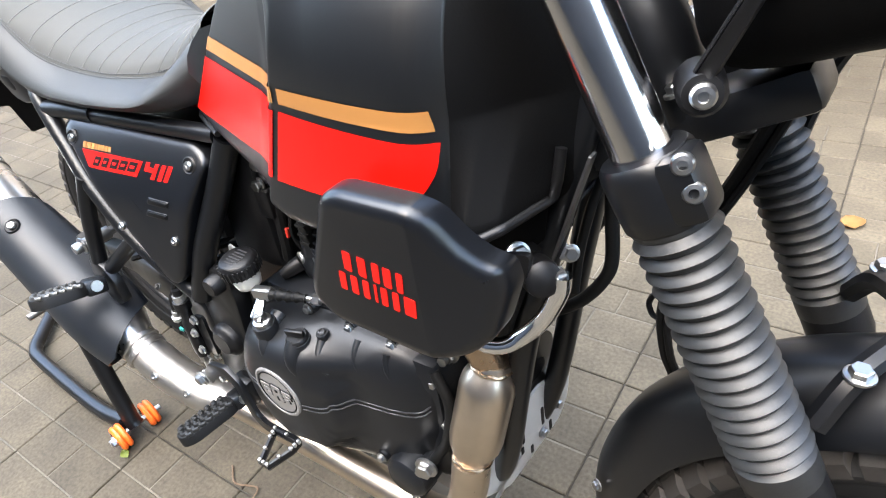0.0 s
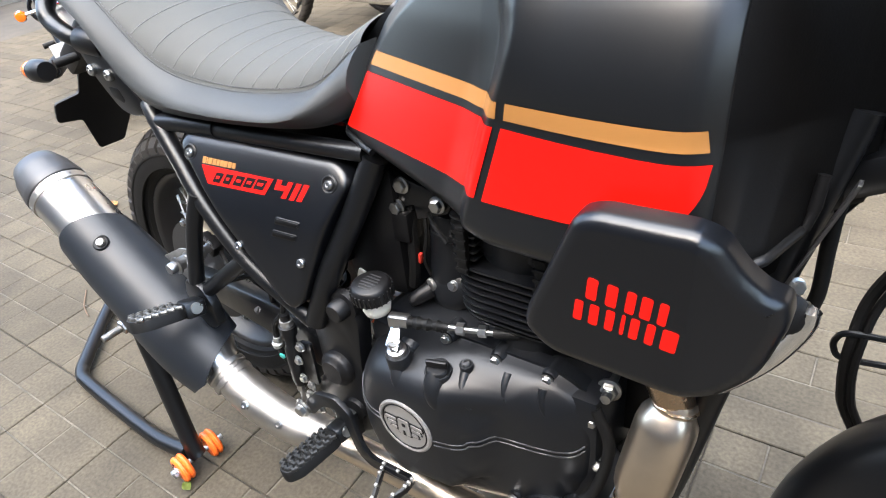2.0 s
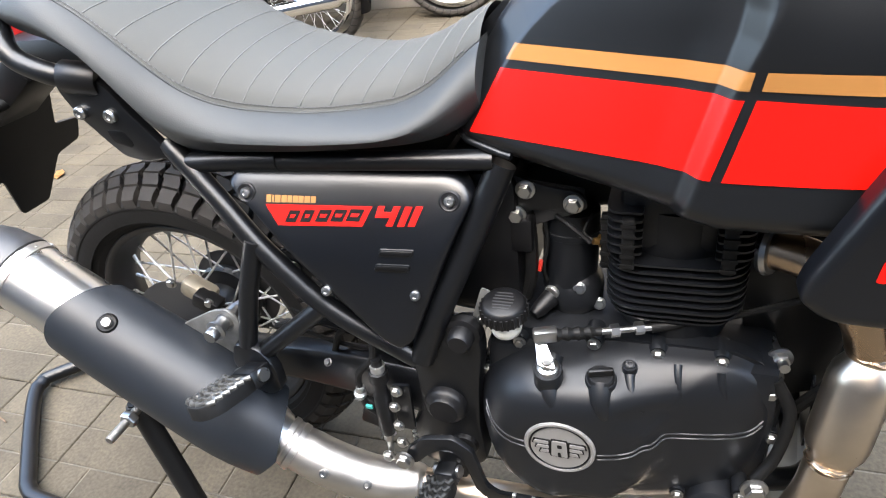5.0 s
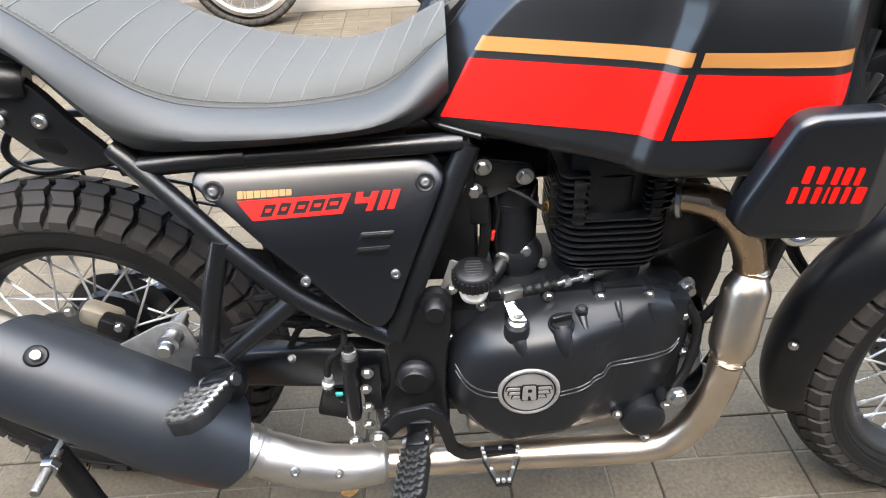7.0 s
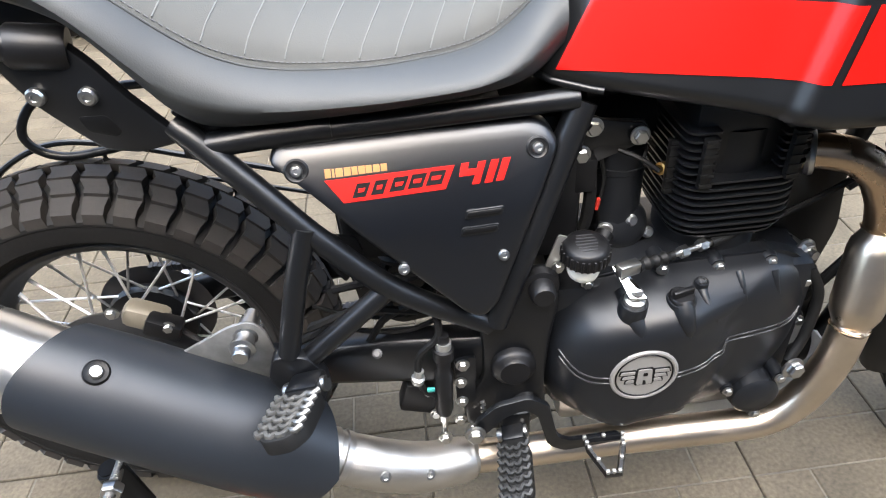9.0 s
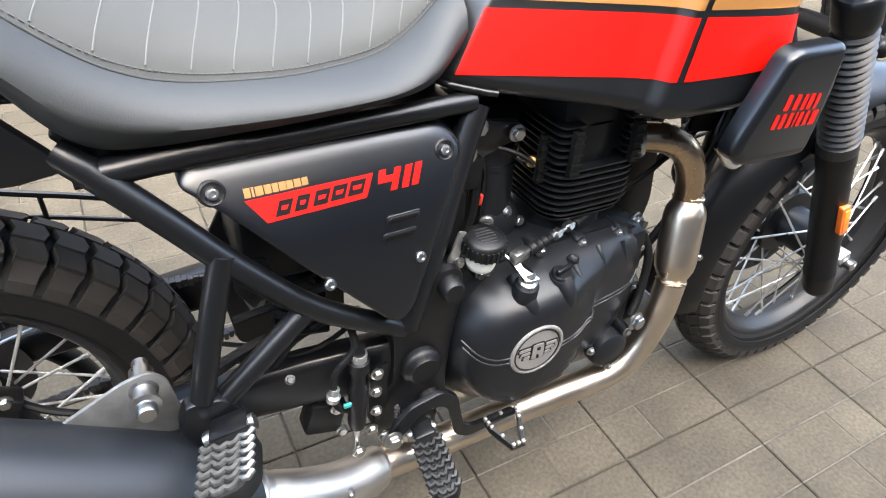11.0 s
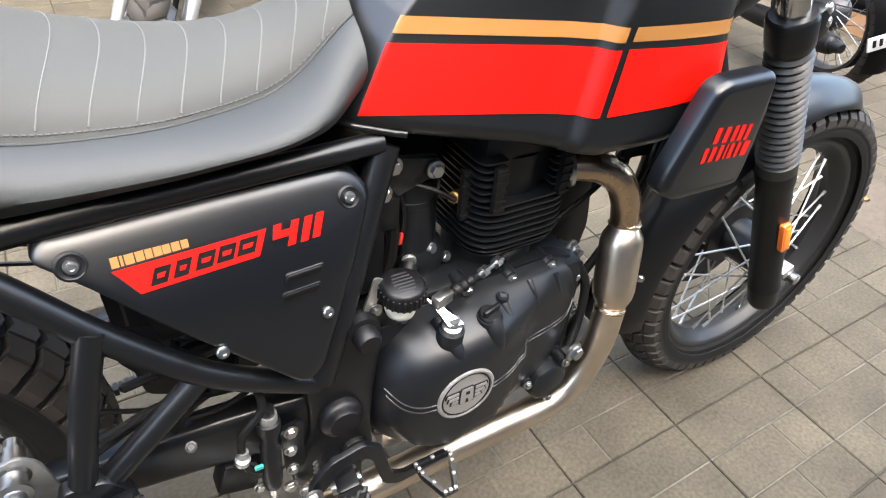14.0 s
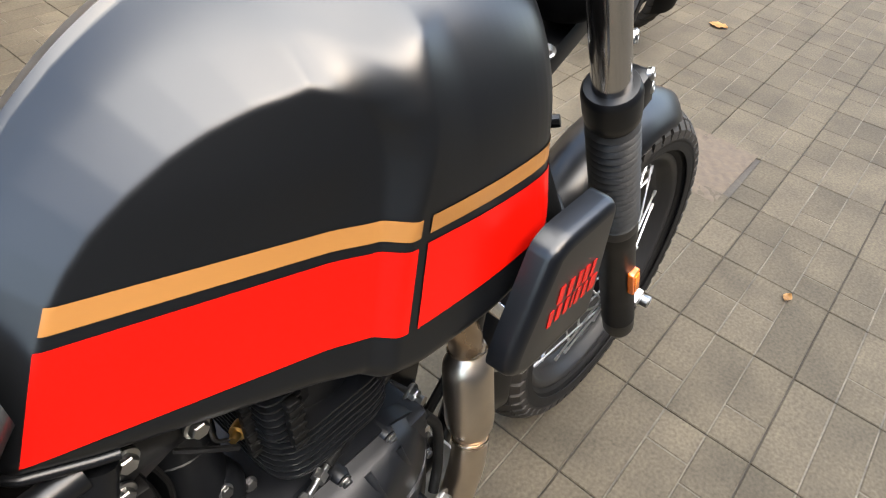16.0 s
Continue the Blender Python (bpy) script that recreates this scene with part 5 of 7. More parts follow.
turned("temperature_sensor", [(0.0, 0.018), (0.004, 0.018), (0.005, 0.010), (0.008, 0.009), (0.008, 0.0), (0.006, -0.01)], (0.738, -0.060, 0.630), (-0.75, -0.45, 0.2), BRASS, head, "brass sensor", 10)
tube("sensor_wire", [(0.722, -0.082, 0.640), (0.70, -0.075, 0.655), (0.68, -0.06, 0.66)], 0.003, RUBBER, head, seg=6)
plate("engine_hanger", rounded([(0.885, 0.665), (0.935, 0.672), (0.985, 0.600), (1.000, 0.500), (0.985, 0.420), (0.930, 0.400), (0.900, 0.460), (0.888, 0.560)], 0.012), lambda u, v, d: Vector((u, -0.040 + d, v)), 0.006, SATIN, frame_part, "black steel engine hanger", 0.001)
# starter motor, intake, wiring behind the cylinder
turned("starter_motor", [(0.0, 0.0), (0.034, 0.0), (0.034, 0.072), (0.0355, 0.073), (0.0355, 0.080), (0.034, 0.081), (0.033, 0.105), (0.026, 0.112), (0.0, 0.113)], (0.690, -0.030, 0.545), (0.03, 0.10, 1), ENGINE, engine, "black starter motor", 28)
st = turned("starter_cap", [(0.0, 0.020), (0.020, 0.018), (0.031, 0.011), (0.036, 0.0), (0.036, -0.04)], (0.697, -0.046, 0.547), (0.05, -0.85, 0.35), ENGINE, engine, "black starter end cover", 28)
turned("starter_boot", [(0.0, 0.034), (0.007, 0.032), (0.010, 0.022), (0.012, 0.0)], (0.672, -0.064, 0.545), (-0.55, -0.75, -0.35), PLASTIC, st, "", 16)
turned("boot_ring", [(0.0085, 0.0), (0.0095, 0.001), (0.0095, 0.004), (0.0085, 0.005)], (0.674, -0.060, 0.552), (-0.3, -0.75, -0.1), ALU, st, "pale ring", 16)
for p in ((0.706, -0.060, 0.559), (0.730, -0.058, 0.537)):
    bolt(p, (0.1, -0.9, 0.35), 0.0058, st)
turned("intake_boot", [(0.0, 0.0), (0.040, 0.0), (0.044, 0.01), (0.044, 0.05), (0.038, 0.06), (0.036, 0.12), (0.0, 0.12)], (0.62, CY + 0.045, 0.665), (1, 0, 0.08), RUBBER, engine, "black rubber intake boot", 24)
boxed("airbox", (0.11, 0.16, 0.20), Matrix.Translation((0.585, CY + 0.03, 0.62)), PLASTIC, bike, "black plastic airbox", 0.02)
plate("engine_mount", rounded([(0.636, 0.668), (0.652, 0.640), (0.672, 0.648), (0.705, 0.660), (0.712, 0.690), (0.64, 0.70)], 0.005), lambda u, v, d: Vector((u, -0.052 + d, v)), 0.004, DARKMETAL, engine, "dark alloy mount plate", 0.0008)
tube("wiring_loom", [(0.645, -0.050, 0.66), (0.650, -0.060, 0.62), (0.648, -0.062, 0.575), (0.640, -0.060, 0.54)], 0.008, RUBBER, bike, "black wiring loom", seg=8)
tube("wiring", [(0.662, -0.045, 0.655), (0.668, -0.055, 0.62), (0.663, -0.058, 0.585), (0.668, -0.05, 0.55)], 0.0028, RUBBER, bike, "thin black wire", seg=6)
tube("wiring", [(0.720, -0.045, 0.655), (0.712, -0.06, 0.640), (0.724, -0.066, 0.634), (0.735, -0.062, 0.631)], 0.0022, RUBBER, bike, "thin black wire", seg=6)
boxed("relay", (0.005, 0.006, 0.016), Matrix.Translation((0.660, -0.062, 0.590)) @ Euler((0, 0.15, 0)).to_matrix().to_4x4(), BARRED, bike, "small red connector", 0.0015)
boxed("fuse_box", (0.028, 0.028, 0.044), Matrix.Translation((0.640, -0.058, 0.635)), PLASTIC, bike, "black plastic connector block", 0.004)
# rear brake fluid reservoir
res = turned("brake_reservoir", [(0.0, -0.030), (0.012, -0.030), (0.0175, -0.026), (0.0195, -0.018), (0.021, -0.004), (0.021, 0.0)], (0.629, -0.128, 0.563), (0, -0.12, 1), WHITECUP, bike, "brake fluid reservoir, white cup with black cap", 28)
bm = bmesh.new()
prof = [(0.0, 0.022), (0.022, 0.022), (0.0245, 0.020), (0.027, 0.016), (0.027, 0.0), (0.024, -0.002)]
lathe(bm, prof, frame_at((0.629, -0.128, 0.563), (0, -0.12, 1)), 40)
bmesh.ops.recalc_face_normals(bm, faces=bm.faces)
rcap = part("reservoir_cap", bm, PLASTIC, res, "ribbed black cap", 40)
for k in range(26):
    a = 2 * math.pi * k / 26
    boxed("cap_rib", (0.003, 0.002, 0.016), frame_at((0.629, -0.128, 0.563), (0, -0.12, 1)) @ Matrix.Translation((0.0275 * math.cos(a), 0.0275 * math.sin(a), 0.008)), PLASTIC, rcap, "", 0.0006)
for k in range(6):
    boxed("cap_bar", (0.026 - abs(k - 2.5) * 0.003, 0.0016, 0.0008), frame_at((0.629, -0.128, 0.563), (0, -0.12, 1)) @ Matrix.Translation((0, -0.0125 + k * 0.005, 0.0223)), DARKMETAL, rcap, "raised unreadable line", 0.0)
plate("reservoir_bracket", rounded([(0.597, 0.535), (0.612, 0.585), (0.60, 0.59), (0.585, 0.545)], 0.004), lambda u, v, d: Vector((u, -0.118 + d, v)), 0.003, ALU, res)
bolt(Vector((0.600, -0.120, 0.545)), RIGHT, 0.006, res)

# ---- exhaust
tube("header_pipe", [(0.896, -0.070, 0.640), (0.916, -0.082, 0.644), (0.943, -0.095, 0.640), (0.968, -0.105, 0.622), (0.988, -0.108, 0.588), (1.000, -0.105, 0.558), (1.007, -0.103, 0.533)], 0.0212, BRONZE, bike, "heat-tinted bronze exhaust header", 24, 10)
turned("header_flange", [(0.020, -0.005), (0.026, -0.005), (0.028, 0.0), (0.026, 0.005), (0.022, 0.006)], (0.902, -0.074, 0.641), (1, -0.55, 0.15), ZINC, head, "plated exhaust flange", 24)
axis0, axis1 = Vector((1.007, -0.103, 0.542)), Vector((0.986, -0.138, 0.405))
L = (axis1 - axis0).length
pre = turned("pre_muffler", [(0.021, -0.004), (0.0225, 0.0), (0.0235, 0.004), (0.0225, 0.008), (0.0245, 0.012), (0.030, 0.022), (0.0318, 0.034), (0.0318, L - 0.036), (0.030, L - 0.024), (0.0245, L - 0.012), (0.0225, L - 0.008), (0.0235, L - 0.004), (0.0215, L)], axis0, axis1 - axis0, STRAW, bike, "stainless pre-silencer with weld beads", 36)
for k, base in ((0.0, axis0), (1.0, axis1)):
    bm = bmesh.new()
    d = (axis1 - axis0).normalized()
    m = frame_at(base + d * (0.003 if k == 0 else -0.004), d)
    sweep(bm, [m @ Vector((0.0228 * math.cos(a), 0.0228 * math.sin(a), 0.0008 * math.sin(9 * a))) for a in [2 * math.pi * i / 60 for i in range(60)]], 0.0022, 6, True)
    part("weld_bead", bm, BRONZE, pre)
low = tube("lower_pipe", [(0.986, -0.138, 0.407), (0.978, -0.142, 0.350), (0.955, -0.142, 0.282), (0.915, -0.140, 0.240), (0.85, -0.138, 0.229), (0.70, -0.138, 0.229), (0.56, -0.142, 0.231), (0.465, -0.150, 0.240)], 0.0236, STRAW, bike, "stainless lower exhaust pipe", 24, 10)
mid = tube("link_pipe", [(0.490, -0.149, 0.239), (0.481, -0.150, 0.240), (0.462, -0.155, 0.243), (0.415, -0.169, 0.257), (0.366, -0.179, 0.284), (0.330, -0.182, 0.306), (0.310, -0.183, 0.318)], [0.0225, 0.029, 0.0325, 0.034, 0.0345, 0.034, 0.032], STEEL, bike, "brushed steel link pipe shield", 28, 8)
for p, d in (((0.366, -0.209, 0.303), (0.1, -0.8, 0.55)), ((0.422, -0.194, 0.275), (0.1, -0.8, 0.55))):
    bolt(p, d, 0.0075, mid, ZINC, "cap")
A0, A1 = Vector((0.300, -0.183, 0.324)), Vector((-0.136, -0.176, 0.629))
AX = (A1 - A0).normalized()
LM = (A1 - A0).length
turned("clamp_band", [(0.031, -0.014), (0.036, -0.013), (0.0365, -0.004), (0.0345, -0.002), (0.0345, 0.004), (0.0365, 0.006), (0.036, 0.014), (0.030, 0.015)], A0 - AX * 0.004, AX, STEEL, mid, "steel clamp band", 32)
muf = turned("muffler", [(0.0, 0.0), (0.032, 0.0), (0.036, 0.02), (0.049, 0.055), (0.053, 0.07), (0.053, LM - 0.066), (0.0, LM - 0.066)], A0, AX, MUFFLER, bike, "stainless muffler with black heat shield", 48)
turned("end_cap", [(0.053, -0.006), (0.0555, -0.004), (0.0555, 0.006), (0.0545, 0.009), (0.050, 0.036), (0.040, 0.062), (0.034, 0.066), (0.028, 0.062), (0.026, 0.0)], A0 + AX * (LM - 0.066), AX, DARKMETAL, muf, "tapered dark end cap", 48)
turned("end_ring", [(0.052, -0.022), (0.0552, -0.021), (0.0552, -0.008), (0.052, -0.007)], A0 + AX * (LM - 0.066), AX, STEEL, muf, "riveted steel ring", 48)
for k in range(10):
    a = 2 * math.pi * k / 10
    m = frame_at(A0 + AX * (LM - 0.0805), AX)
    q = m @ Vector((0.0552 * math.cos(a), 0.0552 * math.sin(a), 0))
    turned("rivet", [(0.0, 0.0016), (0.002, 0.001), (0.0024, -0.001)], q, q - (m @ Vector((0, 0, 0))), ZINC, muf, "", 8)


def build_shield():
    """A curved sheet over the outer half of the muffler, its ends cut slanting."""
    bm = bmesh.new()
    m = frame_at(A0, AX)
    q = m.to_3x3().inverted() @ Vector((0, -0.85, 0.53))
    mid_a = math.atan2(q.y, q.x)
    rows, inner = [], []
    for i in range(41):
        t = i / 40
        rows.append([]), inner.append([])
        for k in range(33):
            a = mid_a + (k / 32 - 0.5) * radians(236 - 50 * max(0, t - 0.7))
            s = (k / 32 - 0.5) * 2
            lo = 0.030 - 0.030 * (1 - abs(s)) + 0.02 * max(0.0, s)
            hi = 0.366 - 0.050 * abs(s) ** 1.6
            h = lo + (hi - lo) * t
            r = blend(h, [(-0.02, 0.054), (0.02, 0.063), (0.07, 0.0705), (0.12, 0.0715), (0.30, 0.067), (0.385, 0.061)])
            if abs(s) > 0.93:
                r -= 0.004
            for store, dr in ((rows, 0.0), (inner, -0.003)):
                store[-1].append(m @ Vector(((r + dr) * math.cos(a), (r + dr) * math.sin(a), h)))
    a, b = grid(bm, rows), grid(bm, inner)
    for k in range(40):
        for e in (0, -1):
            bm.faces.new((a[k][e], a[k + 1][e], b[k + 1][e], b[k][e]))
    for e in (0, -1):
        for k in range(32):
            bm.faces.new((a[e][k], a[e][k + 1], b[e][k + 1], b[e][k]))
    bmesh.ops.recalc_face_normals(bm, faces=bm.faces)
    return part("heat_shield", bm, SHIELD, muf, "matte black muffler heat shield", 50)


build_shield()
n = Vector((0.42, -0.45, 0.79))
sp = A0 + AX * 0.2955 + (n - AX * n.dot(AX)).normalized() * 0.0668
# black disc under the bolt stands for the shade of its recess
turned("shield_recess", [(0.0, 0.001), (0.009, 0.001), (0.012, 0.0022), (0.014, 0.0)], sp, n, DECALHOLEBLACK, muf, "", 20)
bolt(sp + n * 0.0015, n, 0.0072, muf, ZINC, "cap")
# hanger plate
plate("muffler_hanger", rounded([(0.212, 0.528), (0.238, 0.534), (0.252, 0.518), (0.262, 0.440), (0.165, 0.440), (0.130, 0.486)], 0.008), lambda u, v, d: Vector((u, -0.146 + d, v)), 0.004, DARKALU, muf, "grey steel hanger plate", 0.0008)
turned("hanger_mount", [(0.0, 0.030), (0.0085, 0.030), (0.010, 0.027), (0.010, 0.018), (0.015, 0.016), (0.015, 0.013), (0.011, 0.011), (0.011, -0.004), (0.0145, -0.006), (0.0145, -0.012), (0.012, -0.014), (0.012, -0.034), (0.008, -0.036), (0.008, -0.048), (0.0, -0.048)], (0.2290, -0.152, 0.512), (0, -1, 0.02), ZINC, muf, "plated rubber mount with bolt", 18)

# ---- footrest hangers, pegs and brake pedal
plate("peg_hanger", rounded([(0.262, 0.505), (0.300, 0.500), (0.318, 0.470), (0.318, 0.430), (0.296, 0.415), (0.272, 0.425), (0.250, 0.470)], 0.010), lambda u, v, d: Vector((u, -0.180 + d, v)), 0.016, SATIN, frame_part, "black pillion peg hanger", 0.004)


def build_peg(root, tip, up, width, name, label, tip_mat, ribs):
    """A folding footrest: a core with a ribbed rubber top."""
    root, tip, up = Vector(root), Vector(tip), Vector(up).normalized()
    d = (tip - root).normalized()
    side = d.cross(up).normalized()
    up = side.cross(d)
    L = (tip - root).length
    m = Matrix((side, d, up)).transposed().to_4x4()
    m.translation = root
    out = rounded([(-width * 0.38, 0.018), (-width * 0.5, 0.030), (-width * 0.5, L - 0.018), (-width * 0.25, L), (width * 0.25, L), (width * 0.5, L - 0.018), (width * 0.5, 0.030), (width * 0.38, 0.018)], 0.008, 3)
    peg = plate(name, out, lambda u, v, dd: m @ Vector((u, v, 0.008 - dd)), 0.018, RUBBER, bike, label, 0.003)
    for i in range(ribs):
        v = 0.028 + (L - 0.042) * i / (ribs - 1)
        bm = bmesh.new()
        pts = [m @ Vector((k / 6 * width * 0.47, v + 0.008 * (1 - abs(k / 6)) - 0.003 * math.cos(k * 2.0), 0.0085)) for k in range(-6, 7)]
        sweep(bm, pts, 0.0036, 6)
        part("peg_rib", bm, tip_mat, peg, "", 60)
    boxed("peg_clevis", (width * 0.75, 0.034, 0.026), m @ Matrix.Translation((0, 0.004, -0.002)), SATIN, peg, "", 0.005)
    turned("peg_pin", [(0.0, 0.004), (0.008, 0.003), (0.009, 0.0), (0.009, -width * 0.9), (0.0, -width * 0.9)], m @ Vector((width * 0.45, 0.004, 0.0)), side, ZINC, peg, "plated pivot pin", 16)
    return peg


build_peg((0.300, -0.198, 0.477), (0.2795, -0.292, 0.494), (-0.30, 0.05, 1.0), 0.056, "pillion_peg", "folded black pillion peg with worn alloy ribs", PEGALU, 6)
build_peg((0.5400, -0.160, 0.303), (0.5270, -0.272, 0.301), (-0.25, -0.12, 1.0), 0.042, "rider_peg", "black rubber-topped rider footpeg", GAITER, 7)
boxed("peg_mount", (0.040, 0.034, 0.052), Matrix.Translation((0.544, -0.142, 0.308)), SATIN, frame_part, "", 0.006)
pedal = plate("brake_pedal", rounded([(0.490, 0.350), (0.515, 0.376), (0.558, 0.386), (0.584, 0.366), (0.597, 0.302), (0.612, 0.289), (0.682, 0.292), (0.686, 0.279), (0.607, 0.270), (0.586, 0.284), (0.570, 0.352), (0.552, 0.366), (0.526, 0.356), (0.500, 0.326), (0.484, 0.326)], 0.008), lambda u, v, d: Vector((u, -0.178 + d, v)), 0.008, SATIN, bike, "black cranked brake pedal", 0.0015)
bm = bmesh.new()
tread = [(0.634, -0.176, 0.285), (0.686, -0.176, 0.285), (0.683, -0.190, 0.282), (0.668, -0.226, 0.277), (0.652, -0.226, 0.277), (0.637, -0.190, 0.282)]
sweep(bm, [Vector(p) for p in tread], 0.0045, 6, True, 1.6)
tr = part("pedal_tread", bm, SATIN, pedal, "open toothed pedal tread", 30)
for i in range(12):
    k = i / 12 * len(tread)
    a, b = Vector(tread[int(k) % 6]), Vector(tread[(int(k) + 1) % 6])
    q = a.lerp(b, k - int(k))
    boxed("tooth", (0.005, 0.005, 0.008), Matrix.Translation(q + Vector((0, 0, 0.006))), ALU, tr, "", 0.001)
bolt(Vector((0.4865, -0.184, 0.336)), RIGHT, 0.010, pedal)
tube("pedal_spring", [(0.500 + 0.003 * math.sin(i * 1.5), -0.165, 0.350 + i * 0.002) for i in range(14)], 0.0016, ZINC, pedal, seg=6, n=2)
# rear master cylinder
mc = turned("master_cylinder", [(0.0, 0.0), (0.010, 0.0), (0.012, 0.01), (0.012, 0.075), (0.009, 0.08), (0.009, 0.10), (0.013, 0.102), (0.013, 0.118), (0.008, 0.12), (0.007, 0.14), (0.0, 0.14)], (0.450, -0.150, 0.345), (0.05, 0, 1), PLASTIC, bike, "black rear brake master cylinder", 18)
turned("banjo_fitting", [(0.0, 0.012), (0.010, 0.012), (0.010, 0.0), (0.012, -0.002), (0.012, -0.014), (0.0, -0.014)], (0.456, -0.150, 0.462), (0.05, 0, 1), ALU, mc, "silver banjo fitting", 14)
turned("push_rod", [(0.0, 0.0), (0.004, 0.0), (0.004, 0.045), (0.0, 0.045)], (0.448, -0.152, 0.305), (0.05, 0, 1), ZINC, mc, "", 10)
bolt(Vector((0.448, -0.160, 0.305)), RIGHT, 0.007, mc)
for z in (0.372, 0.408):
    bolt(Vector((0.474, -0.158, z)), RIGHT, 0.006, mc)
tube("brake_hose", [(0.440, -0.150, 0.380), (0.425, -0.152, 0.40), (0.425, -0.150, 0.45), (0.452, -0.148, 0.485), (0.44, -0.13, 0.52), (0.39, -0.115, 0.490), (0.35, -0.095, 0.425), (0.28, -0.065, 0.405), (0.19, -0.045, 0.388), (0.12, -0.02, 0.395), (0.07, 0.0, 0.425)], 0.0048, RUBBER, bike, "black rear brake hose", seg=8)
plate("cylinder_bracket", rounded([(0.468, 0.355), (0.492, 0.355), (0.495, 0.44), (0.468, 0.435)], 0.006), lambda u, v, d: Vector((u, -0.148 + d, v)), 0.005, SATIN, mc)

# ---- swingarm, chain, disc and caliper
def build_swingarm(side, y0):
    """A pressed box-section arm that tapers towards the axle."""
    y1 = REAR[1] + side * 0.106
    bm = bmesh.new()
    rings = []
    for x, t, low, high in ((0.555, 0.0, 0.368, 0.446), (0.50, 0.05, 0.368, 0.452), (0.40, 0.16, 0.374, 0.450), (0.30, 0.34, 0.366, 0.432), (0.20, 0.56, 0.346, 0.408), (0.05, 0.95, 0.310, 0.362), (-0.07, 1.0, 0.304, 0.350)):
        y = y0 + (y1 - y0) * t
        ring = []
        for a, b in ((-1, -0.7), (-0.7, -1), (0.7, -1), (1, -0.7), (1, 0.7), (0.7, 1), (-0.7, 1), (-1, 0.7)):
            ring.append(bm.verts.new((x, y + a * 0.019, 0.5 * (low + high) + b * 0.5 * (high - low))))
        rings.append(ring)
    for a, b in zip(rings, rings[1:]):
        for k in range(8):
            bm.faces.new((a[k], a[(k + 1) % 8], b[(k + 1) % 8], b[k]))
    bm.faces.new(rings[0][::-1])
    bm.faces.new(rings[-1])
    bmesh.ops.recalc_face_normals(bm, faces=bm.faces)
    bmesh.ops.bevel(bm, geom=[e for e in bm.edges], offset=0.002, segments=1, affect='EDGES')
    return part("swingarm", bm, SATIN, bike, "satin black box-section swingarm", 40)


for side, y0 in ((-1, -0.118), (1, 0.120)):
    build_swingarm(side, y0)
turned("rear_axle", [(0.0, -0.12), (0.011, -0.12), (0.011, 0.12), (0.0, 0.12)], REAR, (0, 1, 0), ZINC, bike, "plated rear axle", 14)
disc = turned("brake_disc", [(0.060, 0.0), (0.120, 0.0), (0.120, 0.004), (0.060, 0.004)], Vector(REAR) + Vector((0, -0.068, 0)), RIGHT, DARKMETAL, bike, "dark drilled rear disc", 48)
cal = boxed("brake_caliper", (0.064, 0.036, 0.036), Matrix.Translation((0.045, REAR[1] - 0.080, 0.435)) @ Euler((0, 0.5, 0)).to_matrix().to_4x4(), CALIPER, bike, "grey-gold rear brake caliper", 0.012)
boxed("caliper_body", (0.050, 0.03, 0.030), Matrix.Translation((0.070, REAR[1] - 0.095, 0.425)) @ Euler((0, 0.5, 0)).to_matrix().to_4x4(), PLASTIC, cal, "", 0.006)
for x, z in ((0.015, 0.465), (0.080, 0.430)):
    bolt(Vector((x, REAR[1] - 0.104, z)), RIGHT, 0.007, cal)
turned("sprocket", [(0.035, 0.0), (0.090, 0.0), (0.095, 0.002), (0.090, 0.006), (0.035, 0.006)], Vector(REAR) + Vector((0, 0.070, 0)), (0, 1, 0), DARKMETAL, bike, "dark rear sprocket", 40)
for z0, z1 in ((0.410, 0.440), (0.230, 0.36)):
    bm = bmesh.new()
    sweep(bm, [Vector((0.56 * t, 0.155 - 0.045 * t, z0 + (z1 - z0) * t)) for t in (0.0, 1.0)], 0.005, 6)
    for i in range(70):
        t = i / 70
        block(bm, (0.0065, 0.012 if i % 2 else 0.016, 0.012), Matrix.Translation((0.56 * t, 0.155 - 0.045 * t, z0 + (z1 - z0) * t)))
    part("drive_chain", bm, DARKMETAL, bike, "oily drive chain", 0)
# inner mudguard, shock and wiring behind the side cover
plate("splash_plate", rounded([(0.330, 0.560), (0.355, 0.605), (0.50, 0.605), (0.50, 0.36), (0.40, 0.345), (0.344, 0.375), (0.332, 0.470)], 0.010), lambda u, v, d: Vector((u, 0.030 + d, v)), 0.005, PLASTIC, bike, "black plastic splash plate", 0.001)
for v in (0.452, 0.470):
    plate("plate_rib", rounded([(0.352, v), (0.382, v + 0.004), (0.382, v + 0.011), (0.352, v + 0.007)], 0.003), lambda u, w, d: Vector((u, 0.0285 + d, w)), 0.003, SATIN, bike, "raised rib", 0.0008)
# wire guard on the far side of the wheel
wire = tube("wheel_guard", [(-0.26, 0.22, 0.42), (-0.22, 0.22, 0.54), (-0.18, 0.22, 0.584), (-0.098, 0.22, 0.612), (0.0, 0.22, 0.598), (0.116, 0.22, 0.563), (0.196, 0.22, 0.540), (0.29, 0.22, 0.508)], 0.0048, SATIN, bike, "black wire guard beside the wheel", seg=8)
tube("guard_wire", [(-0.22, 0.22, 0.545), (-0.06, 0.22, 0.568), (0.107, 0.22, 0.529), (0.256, 0.22, 0.486), (0.29, 0.22, 0.476)], 0.0035, SATIN, wire, seg=8)
for x, z in ((-0.032, 0.602), (0.148, 0.552)):
    tube("guard_wire", [(x, 0.22, z), (x, 0.22, z - 0.2), (x, 0.215, z - 0.30)], 0.0035, SATIN, wire, seg=8)
